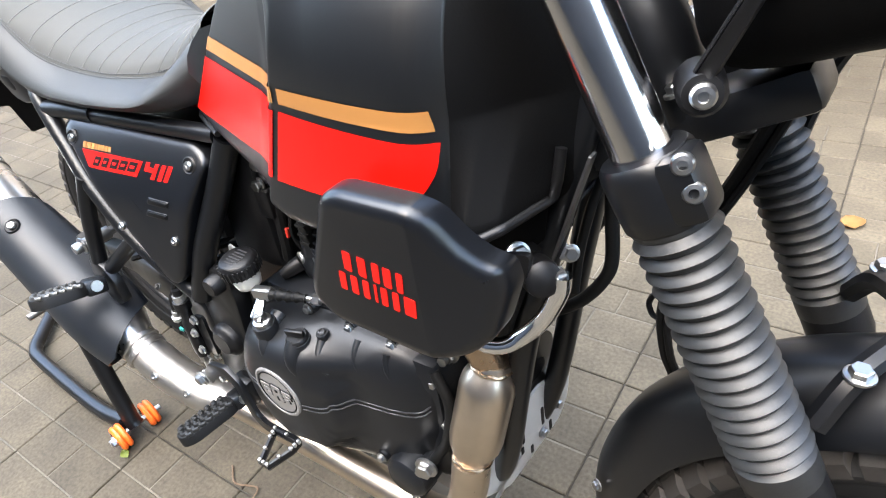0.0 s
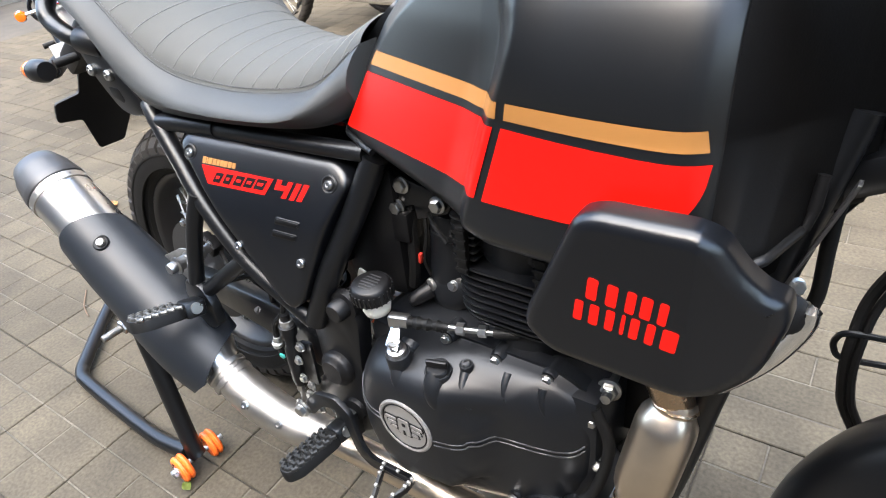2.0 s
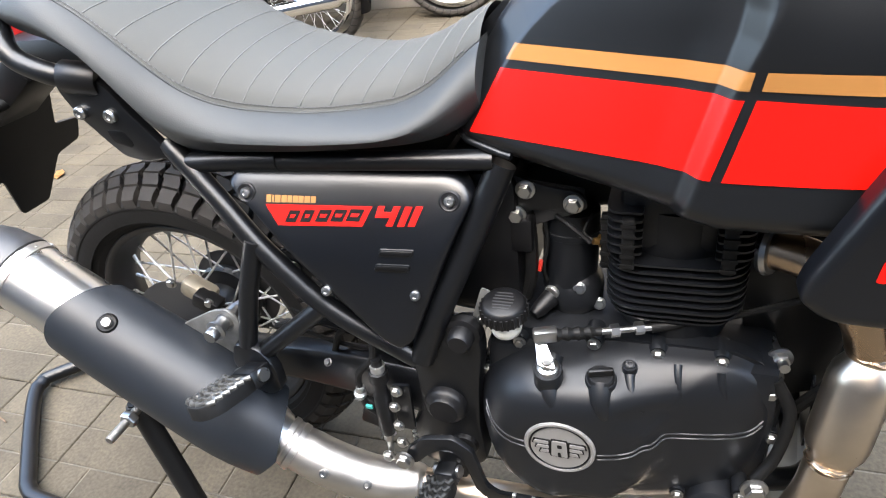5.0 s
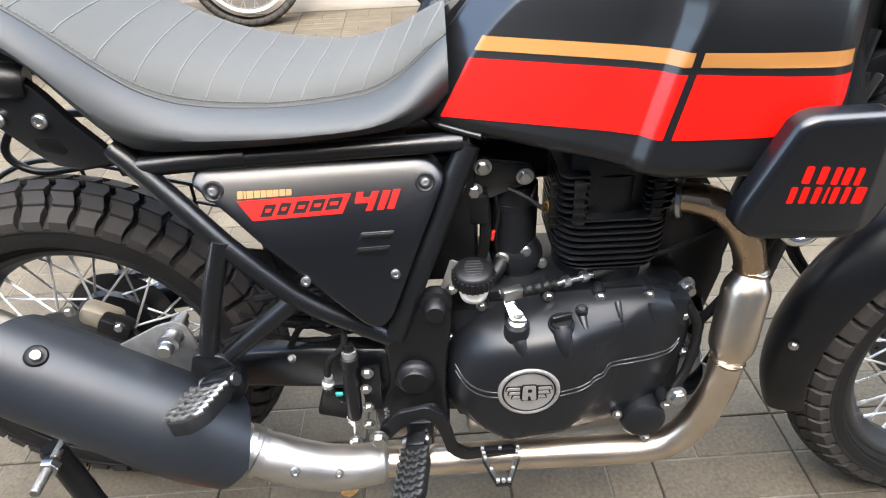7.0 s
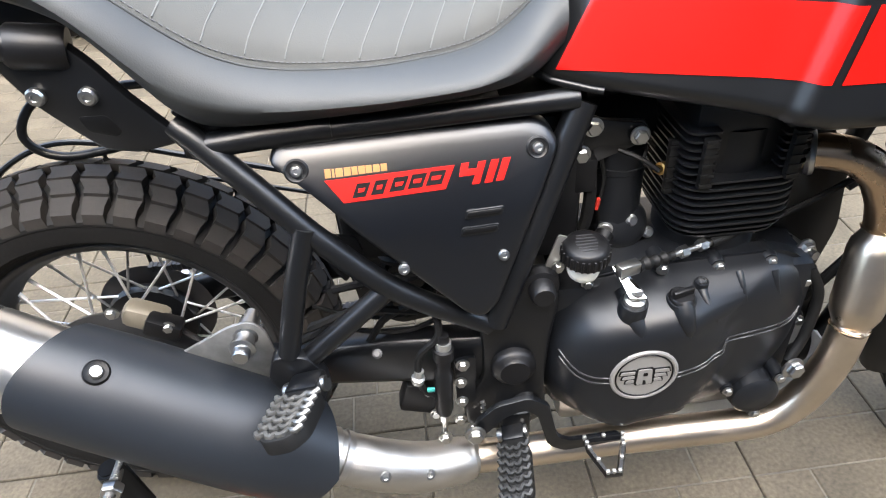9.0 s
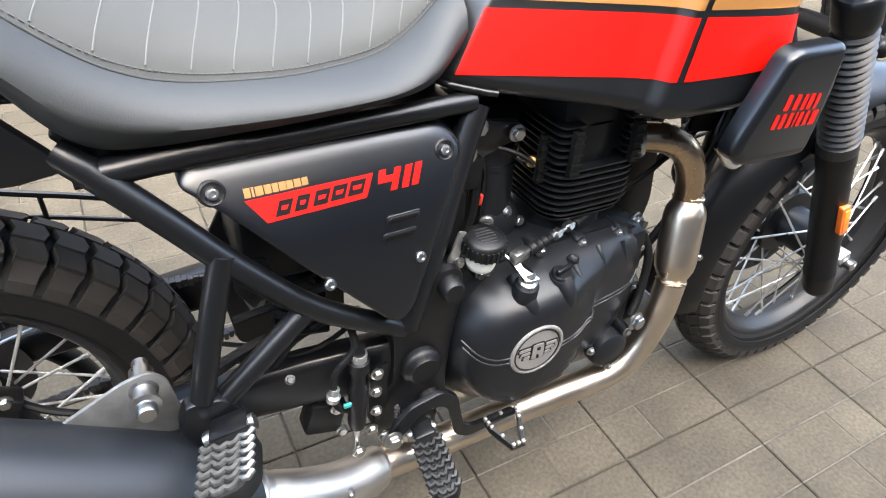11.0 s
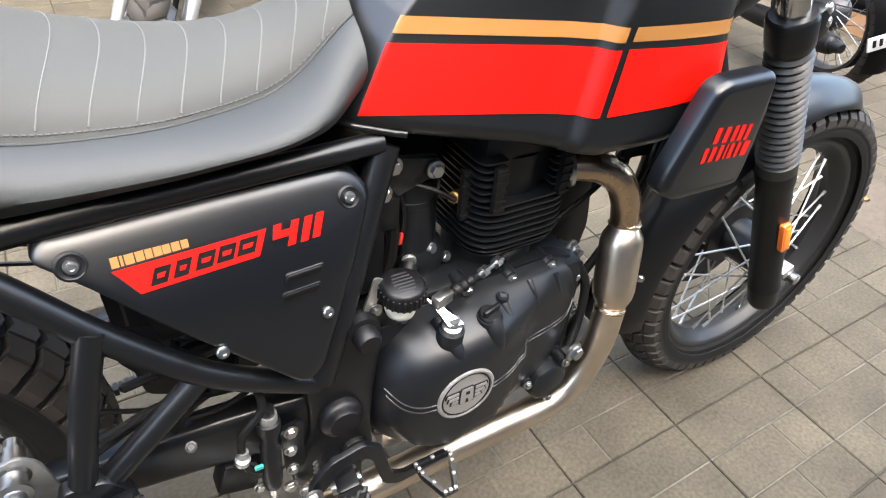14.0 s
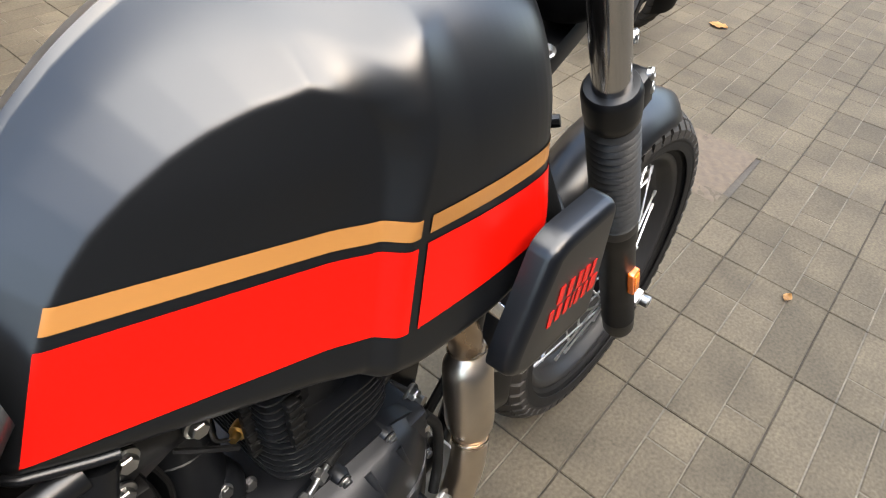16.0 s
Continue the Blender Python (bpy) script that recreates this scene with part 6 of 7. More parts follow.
boxed("battery_box", (0.20, 0.13, 0.17), Matrix.Translation((0.45, CY, 0.645)), PLASTIC, bike, "black plastic battery box", 0.012)
plate("inner_bracket", rounded([(0.335, 0.625), (0.372, 0.618), (0.378, 0.592), (0.352, 0.555), (0.335, 0.585)], 0.006), lambda u, v, d: Vector((u, -0.120 + d, v)), 0.004, SATIN, frame_part, "", 0.001)
bolt(Vector((0.353, -0.124, 0.600)), RIGHT, 0.0075, frame_part)
tube("shock_spring", [(0.42 + 0.032 * math.cos(i * 0.9), CY + 0.032 * math.sin(i * 0.9), 0.42 + i * 0.0042) for i in range(48)], 0.006, RUBBER, bike, "black shock absorber spring", seg=6, n=2)
for pts in ([(0.30, -0.13, 0.50), (0.36, -0.125, 0.515), (0.43, -0.12, 0.50)], [(0.33, -0.10, 0.53), (0.40, -0.10, 0.54), (0.47, -0.10, 0.55)], [(0.28, -0.12, 0.47), (0.35, -0.115, 0.50), (0.42, -0.115, 0.53)]):
    tube("wiring", pts, 0.005, RUBBER, bike, "black cable run", seg=6)
bolt(Vector((0.375, -0.140, 0.455)), (0, -0.7, 0.7), 0.0045, frame_part, DARKMETAL)

plate("mount_tab", rounded([(0.343, 0.543), (0.366, 0.537), (0.377, 0.524), (0.370, 0.505), (0.358, 0.494), (0.350, 0.520)], 0.004), lambda u, v, d: Vector((u, -0.062 + d, v)), 0.005, DARKALU, frame_part, "grey steel tab", 0.001)
bolt(Vector((0.367, -0.064, 0.529)), RIGHT, 0.007, frame_part, DARKMETAL)
tube("wiring", [(0.290, -0.10, 0.470), (0.302, -0.10, 0.479), (0.332, -0.10, 0.467), (0.376, -0.10, 0.455), (0.418, -0.10, 0.452), (0.461, -0.10, 0.473), (0.475, -0.10, 0.50)], 0.0035, RUBBER, bike, "black cable run", seg=6)
tube("wiring", [(0.300, -0.09, 0.500), (0.345, -0.09, 0.478), (0.40, -0.09, 0.468), (0.45, -0.09, 0.487)], 0.0028, RUBBER, bike, "thin black cable", seg=6)
swb = boxed("switch_box", (0.050, 0.034, 0.052), Matrix.Translation((0.419, -0.105, 0.338)) @ Euler((0, 0.30, 0)).to_matrix().to_4x4(), PLASTIC, bike, "small black plastic switch box", 0.006)
for p in ((0.438, -0.124, 0.312), (0.432, -0.124, 0.358)):
    bolt(Vector(p), RIGHT, 0.006, swb)
turned("hose_fitting", [(0.0, -0.010), (0.008, -0.010), (0.009, -0.002), (0.006, 0.0), (0.006, 0.010), (0.0, 0.010)], (0.422, -0.152, 0.420), (0.2, 0, 1), ALU, mc, "silver hose fitting", 12)
boxed("fitting_tag", (0.010, 0.004, 0.006), Matrix.Translation((0.436, -0.160, 0.402)), surf("teal_tag", (0.02, 0.20, 0.17), 0.5), mc, "small teal tag", 0.001)
turned("rod_clevis", [(0.0, -0.012), (0.007, -0.012), (0.007, 0.012), (0.0, 0.012)], (0.4505, -0.153, 0.345), (0.05, 0, 1), ZINC, mc, "plated adjuster", 6)
for p in ((0.487, -0.152, 0.308), (0.470, -0.152, 0.330), (0.478, -0.152, 0.432)):
    bolt(Vector(p), RIGHT, 0.0065, mc)

# ---- tail: bracket, grab rail, plate holder, indicators
tb = plate("tail_bracket", rounded([(0.090, 0.862), (0.128, 0.860), (0.152, 0.853), (0.168, 0.834), (0.190, 0.800), (0.219, 0.764), (0.221, 0.750), (0.182, 0.744), (0.152, 0.751), (0.132, 0.771), (0.106, 0.801), (0.088, 0.835)], 0.008), lambda u, v, d: Vector((u, -0.124 + d, v)), 0.012, SATIN, bike, "black tail bracket with lightening slot", 0.003)
# slot is a black inlay coloured like the shade within it
plate("bracket_slot", rounded([(0.139, 0.787), (0.166, 0.786), (0.175, 0.769), (0.169, 0.763), (0.144, 0.771)], 0.005), lambda u, v, d: Vector((u, -0.1246 + d, v)), 0.004, DECALHOLEBLACK, tb, "", 0.001)
for p in ((0.158, -0.126, 0.806), (0.113, -0.126, 0.810)):
    bolt(p, RIGHT, 0.0085, tb, ZINC, "cap")
tube("grab_rail", [(0.130, -0.118, 0.850), (0.100, -0.130, 0.860), (0.058, -0.130, 0.876), (0.040, -0.126, 0.892), (0.020, -0.108, 0.908), (-0.025, -0.075, 0.922), (-0.060, 0.02, 0.930), (-0.060, 0.10, 0.930), (-0.025, 0.19, 0.922), (0.03, 0.225, 0.900), (0.10, 0.225, 0.870)], 0.0135, SATIN, bike, "satin black grab rail", 16)
turned("rail_socket", [(0.0, 0.0), (0.018, 0.0), (0.020, 0.006), (0.020, 0.045), (0.016, 0.050), (0.0, 0.050)], (0.152, -0.112, 0.846), (-0.9, -0.20, 0.18), PLASTIC, tb, "black rail socket", 18)
boxed("tail_unit", (0.26, 0.11, 0.06), Matrix.Translation((-0.03, 0.065, 0.842)), PLASTIC, bike, "black plastic tail unit", 0.02)
turned("tail_lamp", [(0.0, 0.03), (0.028, 0.024), (0.042, 0.006), (0.044, -0.03)], (-0.18, 0.065, 0.862), (-1, 0, 0.1), LENSRED, bike, "round red tail lamp", 28)
TY = 0.060
ph = plate("plate_holder", rounded([(-0.05, 0.11), (0.05, 0.11), (0.058, 0.03), (0.112, 0.022), (0.112, -0.020), (0.060, -0.030), (0.030, -0.114), (-0.030, -0.114), (-0.060, -0.030), (-0.112, -0.020), (-0.112, 0.022), (-0.058, 0.03)], 0.008), lambda u, v, d: Vector((-0.279 + 0.5 * v + d * 0.9, TY + u, 0.667 + v - 0.4 * d)), 0.006, PLASTIC, bike, "empty black number plate holder", 0.001)
for s in (-1, 1):
    plate("holder_slot", rounded([(-0.018, -0.003), (0.018, -0.003), (0.018, 0.003), (-0.018, 0.003)], 0.002), lambda u, v, d: Vector((-0.281 + 0.5 * v + d * 0.9, TY + s * 0.085 + u, 0.668 + v - 0.4 * d)), 0.004, ALU, ph, "pale slot")
boxed("holder_arm", (0.15, 0.09, 0.05), Matrix.Translation((-0.175, TY - 0.03, 0.795)) @ Euler((0, -0.55, 0)).to_matrix().to_4x4(), PLASTIC, ph, "", 0.01)
for s in (-1, 1):
    tube("indicator_stalk", [(-0.165, TY + s * 0.03, 0.785), (-0.180, TY + s * 0.115, 0.776)], 0.009, RUBBER, bike, "black rubber indicator stalk", 12)
    ind = turned("indicator", [(0.0, -0.024), (0.014, -0.020), (0.021, 0.0), (0.021, 0.03), (0.017, 0.042), (0.0, 0.042)], (-0.190, TY + s * 0.145, 0.772), (1, 0, 0.05), PLASTIC, bike, "black indicator housing", 20)
    turned("indicator_lens", [(0.0, 0.012), (0.013, 0.009), (0.018, 0.0), (0.018, -0.01)], (-0.210, TY + s * 0.145, 0.771), (-1, 0, -0.05), AMBER, ind, "amber lens", 20)
# luggage loops behind the seat rail on the far side
tube("rack_loop", [(0.24, 0.09, 0.735), (0.10, 0.11, 0.730), (-0.02, 0.115, 0.725), (-0.06, 0.10, 0.68), (-0.02, 0.10, 0.645), (0.10, 0.10, 0.655), (0.26, 0.09, 0.66)], 0.006, SATIN, bike, "black wire loop rack", 10)

# ---------------------------------------------------------------- paddock stand
stand = new("paddock_stand")
tagged(stand, "black steel paddock stand with small orange wheels under the swingarm", "paddock stand")
tube("base_bar", [(0.085, -0.218, 0.045), (-0.05, -0.224, 0.030), (-0.34, -0.210, 0.026), (-0.405, -0.197, 0.026), (-0.450, -0.160, 0.026), (-0.575, -0.035, 0.026), (-0.632, 0.030, 0.026), (-0.642, 0.060, 0.026), (-0.628, 0.092, 0.026), (-0.46, 0.24, 0.026), (-0.40, 0.272, 0.026), (-0.34, 0.282, 0.026), (0.030, 0.290, 0.045)], 0.0165, SATIN, stand, "black powder-coated tube", 16, 6)
for y, s, fx in ((-0.208, -1, 0.095), (0.286, 1, 0.145)):
    tube("upright", [(fx + 0.006, y, 0.034), (fx - 0.001, y, 0.048), (fx - 0.012, y - 0.006 * s, 0.090), (fx - 0.040, y - 0.024 * s, 0.220), (0.022, y - 0.045 * s, 0.354)], 0.0175, SATIN, stand, "black upright tube", 16)
    for k, off in ((0, -0.036), (1, 0.036)):
        w = turned("wheel", [(0.008, -0.012), (0.026, -0.012), (0.030, -0.008), (0.030, -0.003), (0.026, 0.0), (0.030, 0.003), (0.030, 0.008), (0.026, 0.012), (0.008, 0.012)], (fx, y + off, 0.031), (0.1, 1, 0), WHEELORANGE, stand, "orange nylon wheel", 28)
        # wheel holes are black plugs in place of shaded openings
        for j in range(6):
            a = j * math.pi / 3
            turned("wheel_hole", [(0.0, 0.0128), (0.0032, 0.0128), (0.0032, -0.0128), (0.0, -0.0128)], (fx + 0.017 * math.cos(a), y + off, 0.031 + 0.017 * math.sin(a)), (0.1, 1, 0), DECALHOLEBLACK, w, "", 10)
    turned("axle_bolt", [(0.0, -0.060), (0.006, -0.060), (0.006, 0.060), (0.0, 0.060)], (fx, y, 0.031), (0.1, 1, 0), ZINC, stand, "threaded axle bolt", 12)
    bolt(Vector((fx, y - 0.050, 0.031)), (0, -1, 0), 0.0095, stand)
    turned("hook_bolt", [(0.0, 0.0), (0.0062, 0.0), (0.0070, 0.002), (0.0070, 0.118), (0.0, 0.118)], (0.035, y - 0.030, 0.357) if s < 0 else (0.035, y + 0.030, 0.357), (-0.03, -s, -0.06), THREADROD, stand, "threaded support bolt", 14)
    for off in (0.008, 0.072):
        turned("hook_nut", [(0.007, -0.001), (0.0125, 0.0), (0.0140, 0.002), (0.0140, 0.011), (0.0125, 0.013), (0.007, 0.014)], (0.0345, y - s * off, 0.355 - 0.06 * off), (-0.03, -s, -0.06), ZINC, stand, "hex nut", 6)
    # black disc on the closed tube end imitates its shaded mouth
    turned("tube_mouth", [(0.0, 0.001), (0.0135, 0.001), (0.0135, -0.002)], (0.0205, y - 0.046 * s, 0.3555), (-0.10, -0.10 * s, 1), DECALHOLEBLACK, stand, "black disc for the shade inside the tube's end", 20)

# ---------------------------------------------------------------- other parked motorcycles


def classic_bike(paint, label, rim_mat, pipes=CHROME, narrow=False):
    """A parked roadster: x ahead, standing on z = 0."""
    b = new("parked_motorcycle")
    tagged(b, label, "motorcycle", "motorcycles parked round about")
    for nm, x, R, w in (("rear", 0.0, 0.32, 0.055), ("front", 1.38, 0.33, 0.045)):
        c = Vector((x, 0, R))
        ax = frame_at(c, (0, 1, 0))
        bm = bmesh.new()
        prof = [(R - 0.088 + 0.088 * (0.5 + 0.5 * math.cos(a)) ** 0.6, w * math.sin(a)) for a in [(-0.62 + 1.24 * k / 16) * math.pi for k in range(17)]]
        lathe_open(bm, prof, ax, 56)
        ty = part(nm + "_tyre", bm, TYRE, b, "dusty road tyre", 50)
        bm = bmesh.new()
        for k in range(42):
            for s in (-1, 1):
                lug = []
                for u in range(5):
                    row = []
                    for v in range(7):
                        e = (-0.03 + 0.62 * v / 6) * math.pi
                        turn = 2 * math.pi / 42 * (k + (0.5 if s > 0 else 0.0) + 0.90 * u / 4 + 0.9 * math.sin(1.6 * v / 6))
                        rad = R - 0.088 + 0.088 * (0.5 + 0.5 * math.cos(e)) ** 0.6 + (0.0035 if 0 < u < 4 and 0 < v < 6 else -0.001)
                        row.append(Vector((x + rad * math.cos(turn), s * (w + 0.002) * math.sin(e), R + rad * math.sin(turn))))
                    lug.append(row)
                grid(bm, lug)
        bmesh.ops.recalc_face_normals(bm, faces=bm.faces)
        part("tread", bm, ROADRUBBER, ty, "", 30)
        bm = bmesh.new()
        rr = R - 0.085
        lathe_open(bm, [(rr + 0.006, -0.03), (rr - 0.008, -0.026), (rr - 0.016, 0.0), (rr - 0.008, 0.026), (rr + 0.006, 0.03)], ax, 48)
        rim = part(nm + "_rim", bm, rim_mat, b, "spoked metal rim", 50)
        first = None
        for k in range(18):
            at = ax @ Matrix.Rotation(2 * math.pi * k / 18, 4, 'Z')
            if first is None:
                bm = bmesh.new()
                sweep(bm, [Vector((0.03, 0.05, 0.03)), Vector((rr - 0.012, 0, 0))], 0.002, 6)
                sweep(bm, [Vector((0.03, -0.05, -0.03)), Vector((rr - 0.012, 0.03, 0))], 0.002, 6)
                first = part("spoke", bm, ZINC, rim, "", 40, at)
            else:
                again(first, at)
        turned(nm + "_hub", [(0.0, -0.06), (0.06, -0.055), (0.075, -0.03), (0.075, 0.03), (0.06, 0.055), (0.0, 0.06)], c, (0, 1, 0), DARKMETAL, b, "dark drum hub")
        bm = bmesh.new()
        a0, a1 = (38, 175) if nm == "front" else (40, 200)
        rows = [[c + Vector(((R + 0.035 - 0.03 * abs(k / 5) ** 2) * math.cos(a), k / 5 * (w + 0.02), (R + 0.035 - 0.03 * abs(k / 5) ** 2) * math.sin(a))) for k in range(-5, 6)] for a in [radians(a0 + (a1 - a0) * i / 24) for i in range(25)]]
        grid(bm, rows)
        bmesh.ops.solidify(bm, geom=list(bm.faces), thickness=0.003)
        bmesh.ops.recalc_face_normals(bm, faces=bm.faces)
        part(nm + "_mudguard", bm, paint, b, "painted metal mudguard", 50)
    for s in (-1, 1):
        turned("fork_leg", [(0.0, 0.0), (0.020, 0.0), (0.020, 0.38), (0.016, 0.39), (0.016, 0.72), (0.0, 0.72)], (1.38, s * 0.095, 0.29), (-0.42, 0, 0.90), ALU, b, "pale alloy fork leg", 18)
        tube("shock", [(0.02, s * 0.11, 0.36), (0.12, s * 0.11, 0.68)], 0.025, CHROME, b, "chromed rear shock", 12)
        tube("footpeg", [(0.55, s * 0.10, 0.32), (0.55, s * 0.26, 0.32)], 0.016, RUBBER, b, "rubber footpeg", 10)
        tube("stay", [(1.38, s * 0.075, 0.32), (1.18, s * 0.07, 0.52)], 0.006, DARKMETAL, b, "mudguard stay", 8)
    en = boxed("engine", (0.42, 0.26, 0.24), Matrix.Translation((0.66, 0, 0.38)), DARKMETAL, b, "dark engine block", 0.05)
    turned("crank_cover", [(0.0, 0.03), (0.08, 0.026), (0.10, 0.0), (0.10, -0.02)], (0.74, -0.13, 0.38), RIGHT, CHROME, en, "polished cover", 28)
    turned("crank_cover", [(0.0, 0.03), (0.08, 0.026), (0.10, 0.0), (0.10, -0.02)], (0.74, 0.13, 0.38), (0, 1, 0), GLOSSBLACK, en, "black cover", 28)
    for k in range(7):
        boxed("fin", (0.17, 0.18, 0.006), Matrix.Translation((0.74, 0, 0.52 + k * 0.018)), DARKMETAL, en, "", 0.0)
    bm = bmesh.new()
    lathe(bm, [(0.0, -0.28), (0.07, -0.26), (0.13, -0.14), (0.15, 0.02), (0.13, 0.18), (0.06, 0.25), (0.0, 0.26)], frame_at((0.80, 0, 0.80), (1, 0, 0.08)), 28)
    part("tank", bm, paint, b, "rounded painted tank", 60)
    bm = bmesh.new()
    block(bm, (0.62, 0.24, 0.09), Matrix.Translation((0.28, 0, 0.78)), 0.035, 3)
    part("seat", bm, SEATSIDE, b, "black bench seat")
    for s in (-1, 1):
        tube("silencer", [(0.62, s * 0.15, 0.27), (0.35, s * 0.17, 0.27), (0.20, s * 0.175, 0.285), (-0.20, s * 0.18, 0.33), (-0.26, s * 0.18, 0.337), (-0.30, s * 0.18, 0.34)], [0.02, 0.035, 0.042, 0.042, 0.026, 0.018], pipes, b, "long silencer", 18)
    tube("handlebar", [(1.02, -0.36, 1.03), (1.05, -0.20, 1.05), (1.10, 0, 1.0), (1.05, 0.20, 1.05), (1.02, 0.36, 1.03)], 0.011, CHROME, b, "chromed handlebar", 12)
    turned("headlamp", [(0.0, 0.05), (0.08, 0.045), (0.09, 0.03), (0.085, -0.03), (0.05, -0.09), (0.0, -0.10)], (1.24, 0, 0.93), (1, 0, -0.05), CHROME, b, "round headlamp", 28)
    tube("crash_bar", [(0.98, -0.06, 0.30), (0.99, -0.24, 0.38), (1.0, -0.26, 0.50), (0.99, -0.06, 0.62)], 0.013, GLOSSBLACK, b, "black crash bar", 12)
    tube("crash_bar", [(0.98, 0.06, 0.30), (0.99, 0.24, 0.38), (1.0, 0.26, 0.50), (0.99, 0.06, 0.62)], 0.013, GLOSSBLACK, b, "black crash bar", 12)
    turned("tail_lamp", [(0.0, 0.03), (0.03, 0.026), (0.042, 0.0), (0.042, -0.03)], (-0.30, 0, 0.66), (-1, 0, 0.2), LENSRED, b, "round red tail lamp", 24)
    for s in (-1, 1):
        turned("indicator", [(0.0, 0.03), (0.02, 0.025), (0.026, 0.0), (0.016, -0.03), (0.0, -0.035)], (-0.27, s * 0.17, 0.60), (-1, 0, 0), AMBER, b, "amber indicator", 18)
        tube("indicator_stem", [(-0.25, s * 0.15, 0.60), (-0.25, 0, 0.60)], 0.008, CHROME, b, "", 8)
    at = Matrix.Translation((-0.355, 0, 0.36 if narrow else 0.41)) @ Euler((0, 0.25, 0)).to_matrix().to_4x4()
    pl = boxed("number_plate", (0.006, 0.25, 0.052 if narrow else 0.10), at, PLATEWHITE, b, "white number plate with dark bars", 0.001)
    for v, n in ((0.0, 8),) if narrow else ((0.022, 4), (-0.022, 5)):
        for i in range(n):
            boxed("plate_bar", (0.003, 0.013 if narrow else 0.018, 0.026), at @ Matrix.Translation((-0.0036, (i - (n - 1) / 2) * (0.028 if narrow else 0.036), v)), DECALHOLEBLACK, pl, "dark bar", 0.0)
    return b


def park(ob, x, y, heading, lean=7):
    ob.matrix_basis = pose(x, y, 0.0, 0, 0, heading) @ pose(0, 0, 0, -lean, 0, 0)


first_bike = classic_bike(GLOSSBLACK, "gloss black roadster parked on the pavers, front wheel forward", CHROME)
park(first_bike, 0.555 + 1.38 * math.cos(radians(74)), 1.50 + 1.38 * math.sin(radians(74)), -108, 19)
dark_bike = classic_bike(PLASTIC, "dark dusty motorcycle seen from its number plate end", DARKMETAL, PLASTIC, True)
park(dark_bike, 3.24, 0.88, 74, 16)
row_bike = copy_thing(first_bike, pose(-1.12, 2.60, 0.0, 0, 0, 185) @ pose(0, 0, 0, -5, 0, 0))
tagged(row_bike, "dark motorcycle with chrome silencers near the wall")
tail_bike = classic_bike(PALEGREY, "pale grey motorcycle with amber indicators and a white plate", DARKMETAL, PLASTIC)
tail_bike.matrix_basis = pose(-2.343, 1.085, 0.0, 0, 0, 152) @ pose(0, 0, 0, -6, 0, 0)
blue = classic_bike(BLUE, "blue roadster parked near the wall", ALU)
park(blue, -1.83, 2.915, 9)

# ---------------------------------------------------------------- ground, wall, litter
ground = tagged(part("ground", grid_sheet(60.0, -0.0055), JOINT, None, "dirty joint bed", 0), "grey-brown paved yard, dirt between the stones", "ground", "", "structure")
wall = tagged(boxed("wall_north", (14.0, 0.22, 3.2), Matrix.Translation((0.5, 3.51, 1.59)), WALLMAT, None, "", 0.01), "stained grey-brown rendered wall", "wall", "", "structure")
boxed("wall_plinth", (14.0, 0.03, 0.10), Matrix.Translation((0.5, 3.385, 0.05)), WALLMAT, wall, "", 0.006)

# unseen walls added round the yard to cut low sky light and reflections
for nm, size, p in (("wall_south", (18.0, 0.22, 5.6), (0.5, -4.2, 2.79)), ("wall_east", (0.22, 8.2, 1.5), (8.2, -0.3, 0.74)), ("wall_west", (0.22, 8.2, 1.7), (-7.5, -0.3, 0.84))):
    tagged(boxed(nm, size, Matrix.Translation(p), BLOCKERGREY if nm == "wall_south" else WALLMAT, None, "", 0.01), "unseen dark wall added to block southern sky and keep reflections dark" if nm == "wall_south" else "unseen plain wall added to block low sky light", "wall", "", "structure")
leaf_rng = random.Random(5)


def leaf(x, y, size, mat, label):
    bm = bmesh.new()
    a = leaf_rng.uniform(0, 6.28)
    rows = []
    for i in range(9):
        t = i / 8
        w = size * 0.33 * math.sin(math.pi * t) ** 0.8 + 0.0004
        curl = leaf_rng.uniform(0.05, 0.18)
        rows.append([Vector((size * (t - 0.5), k * w, 0.003 + curl * size * abs(k) * t + 0.002 * math.sin(6 * t))) for k in (-1, -0.5, 0, 0.5, 1)])
    grid(bm, rows)
    bmesh.ops.solidify(bm, geom=list(bm.faces), thickness=0.0006)
    ob = part("fallen_leaf", bm, mat, None, "", 60, pose(x, y, 0.003, 0, 0, math.degrees(a)))
    return tagged(ob, label, "leaf", "fallen leaves")


for x, y, s in ((1.27, 1.11, 0.10), (-1.26, 0.376, 0.11), (3.62, 0.516, 0.12), (2.084, -0.338, 0.045), (-1.345, 0.584, 0.08), (-1.645, 1.085, 0.10), (2.521, 0.196, 0.08), (3.855, 0.915, 0.06), (4.005, 0.868, 0.05), (0.389, -0.026, 0.05), (-1.33, -0.063, 0.06), (1.02, 0.70, 0.04)):
    leaf(x, y, s * 0.75, LEAFY, "dry ochre leaf lying on the pavers")
leaf(0.98, 0.888, 0.04, LEAFG, "small green leaf lying on the pavers")
leaf(0.117, -0.262, 0.028, LEAFG, "small yellow-green leaf beside the stand")
for pts in (((0.36, -0.16, 0.004), (0.40, -0.185, 0.006), (0.45, -0.17, 0.006), (0.46, -0.20, 0.004)), ((-0.80, 0.02, 0.004), (-0.72, -0.03, 0.006), (-0.66, -0.05, 0.004))):
    tagged(tube("twig", list(pts), 0.0018, TWIG, None, "", 6), "thin dry twig on the pavers", "twig")
box = tagged(new("cardboard_box"), "worn brown cardboard box with red print on the pavers", "box")
box.matrix_basis = pose(4.30, 1.10, 0.0, 0, 0, -5)
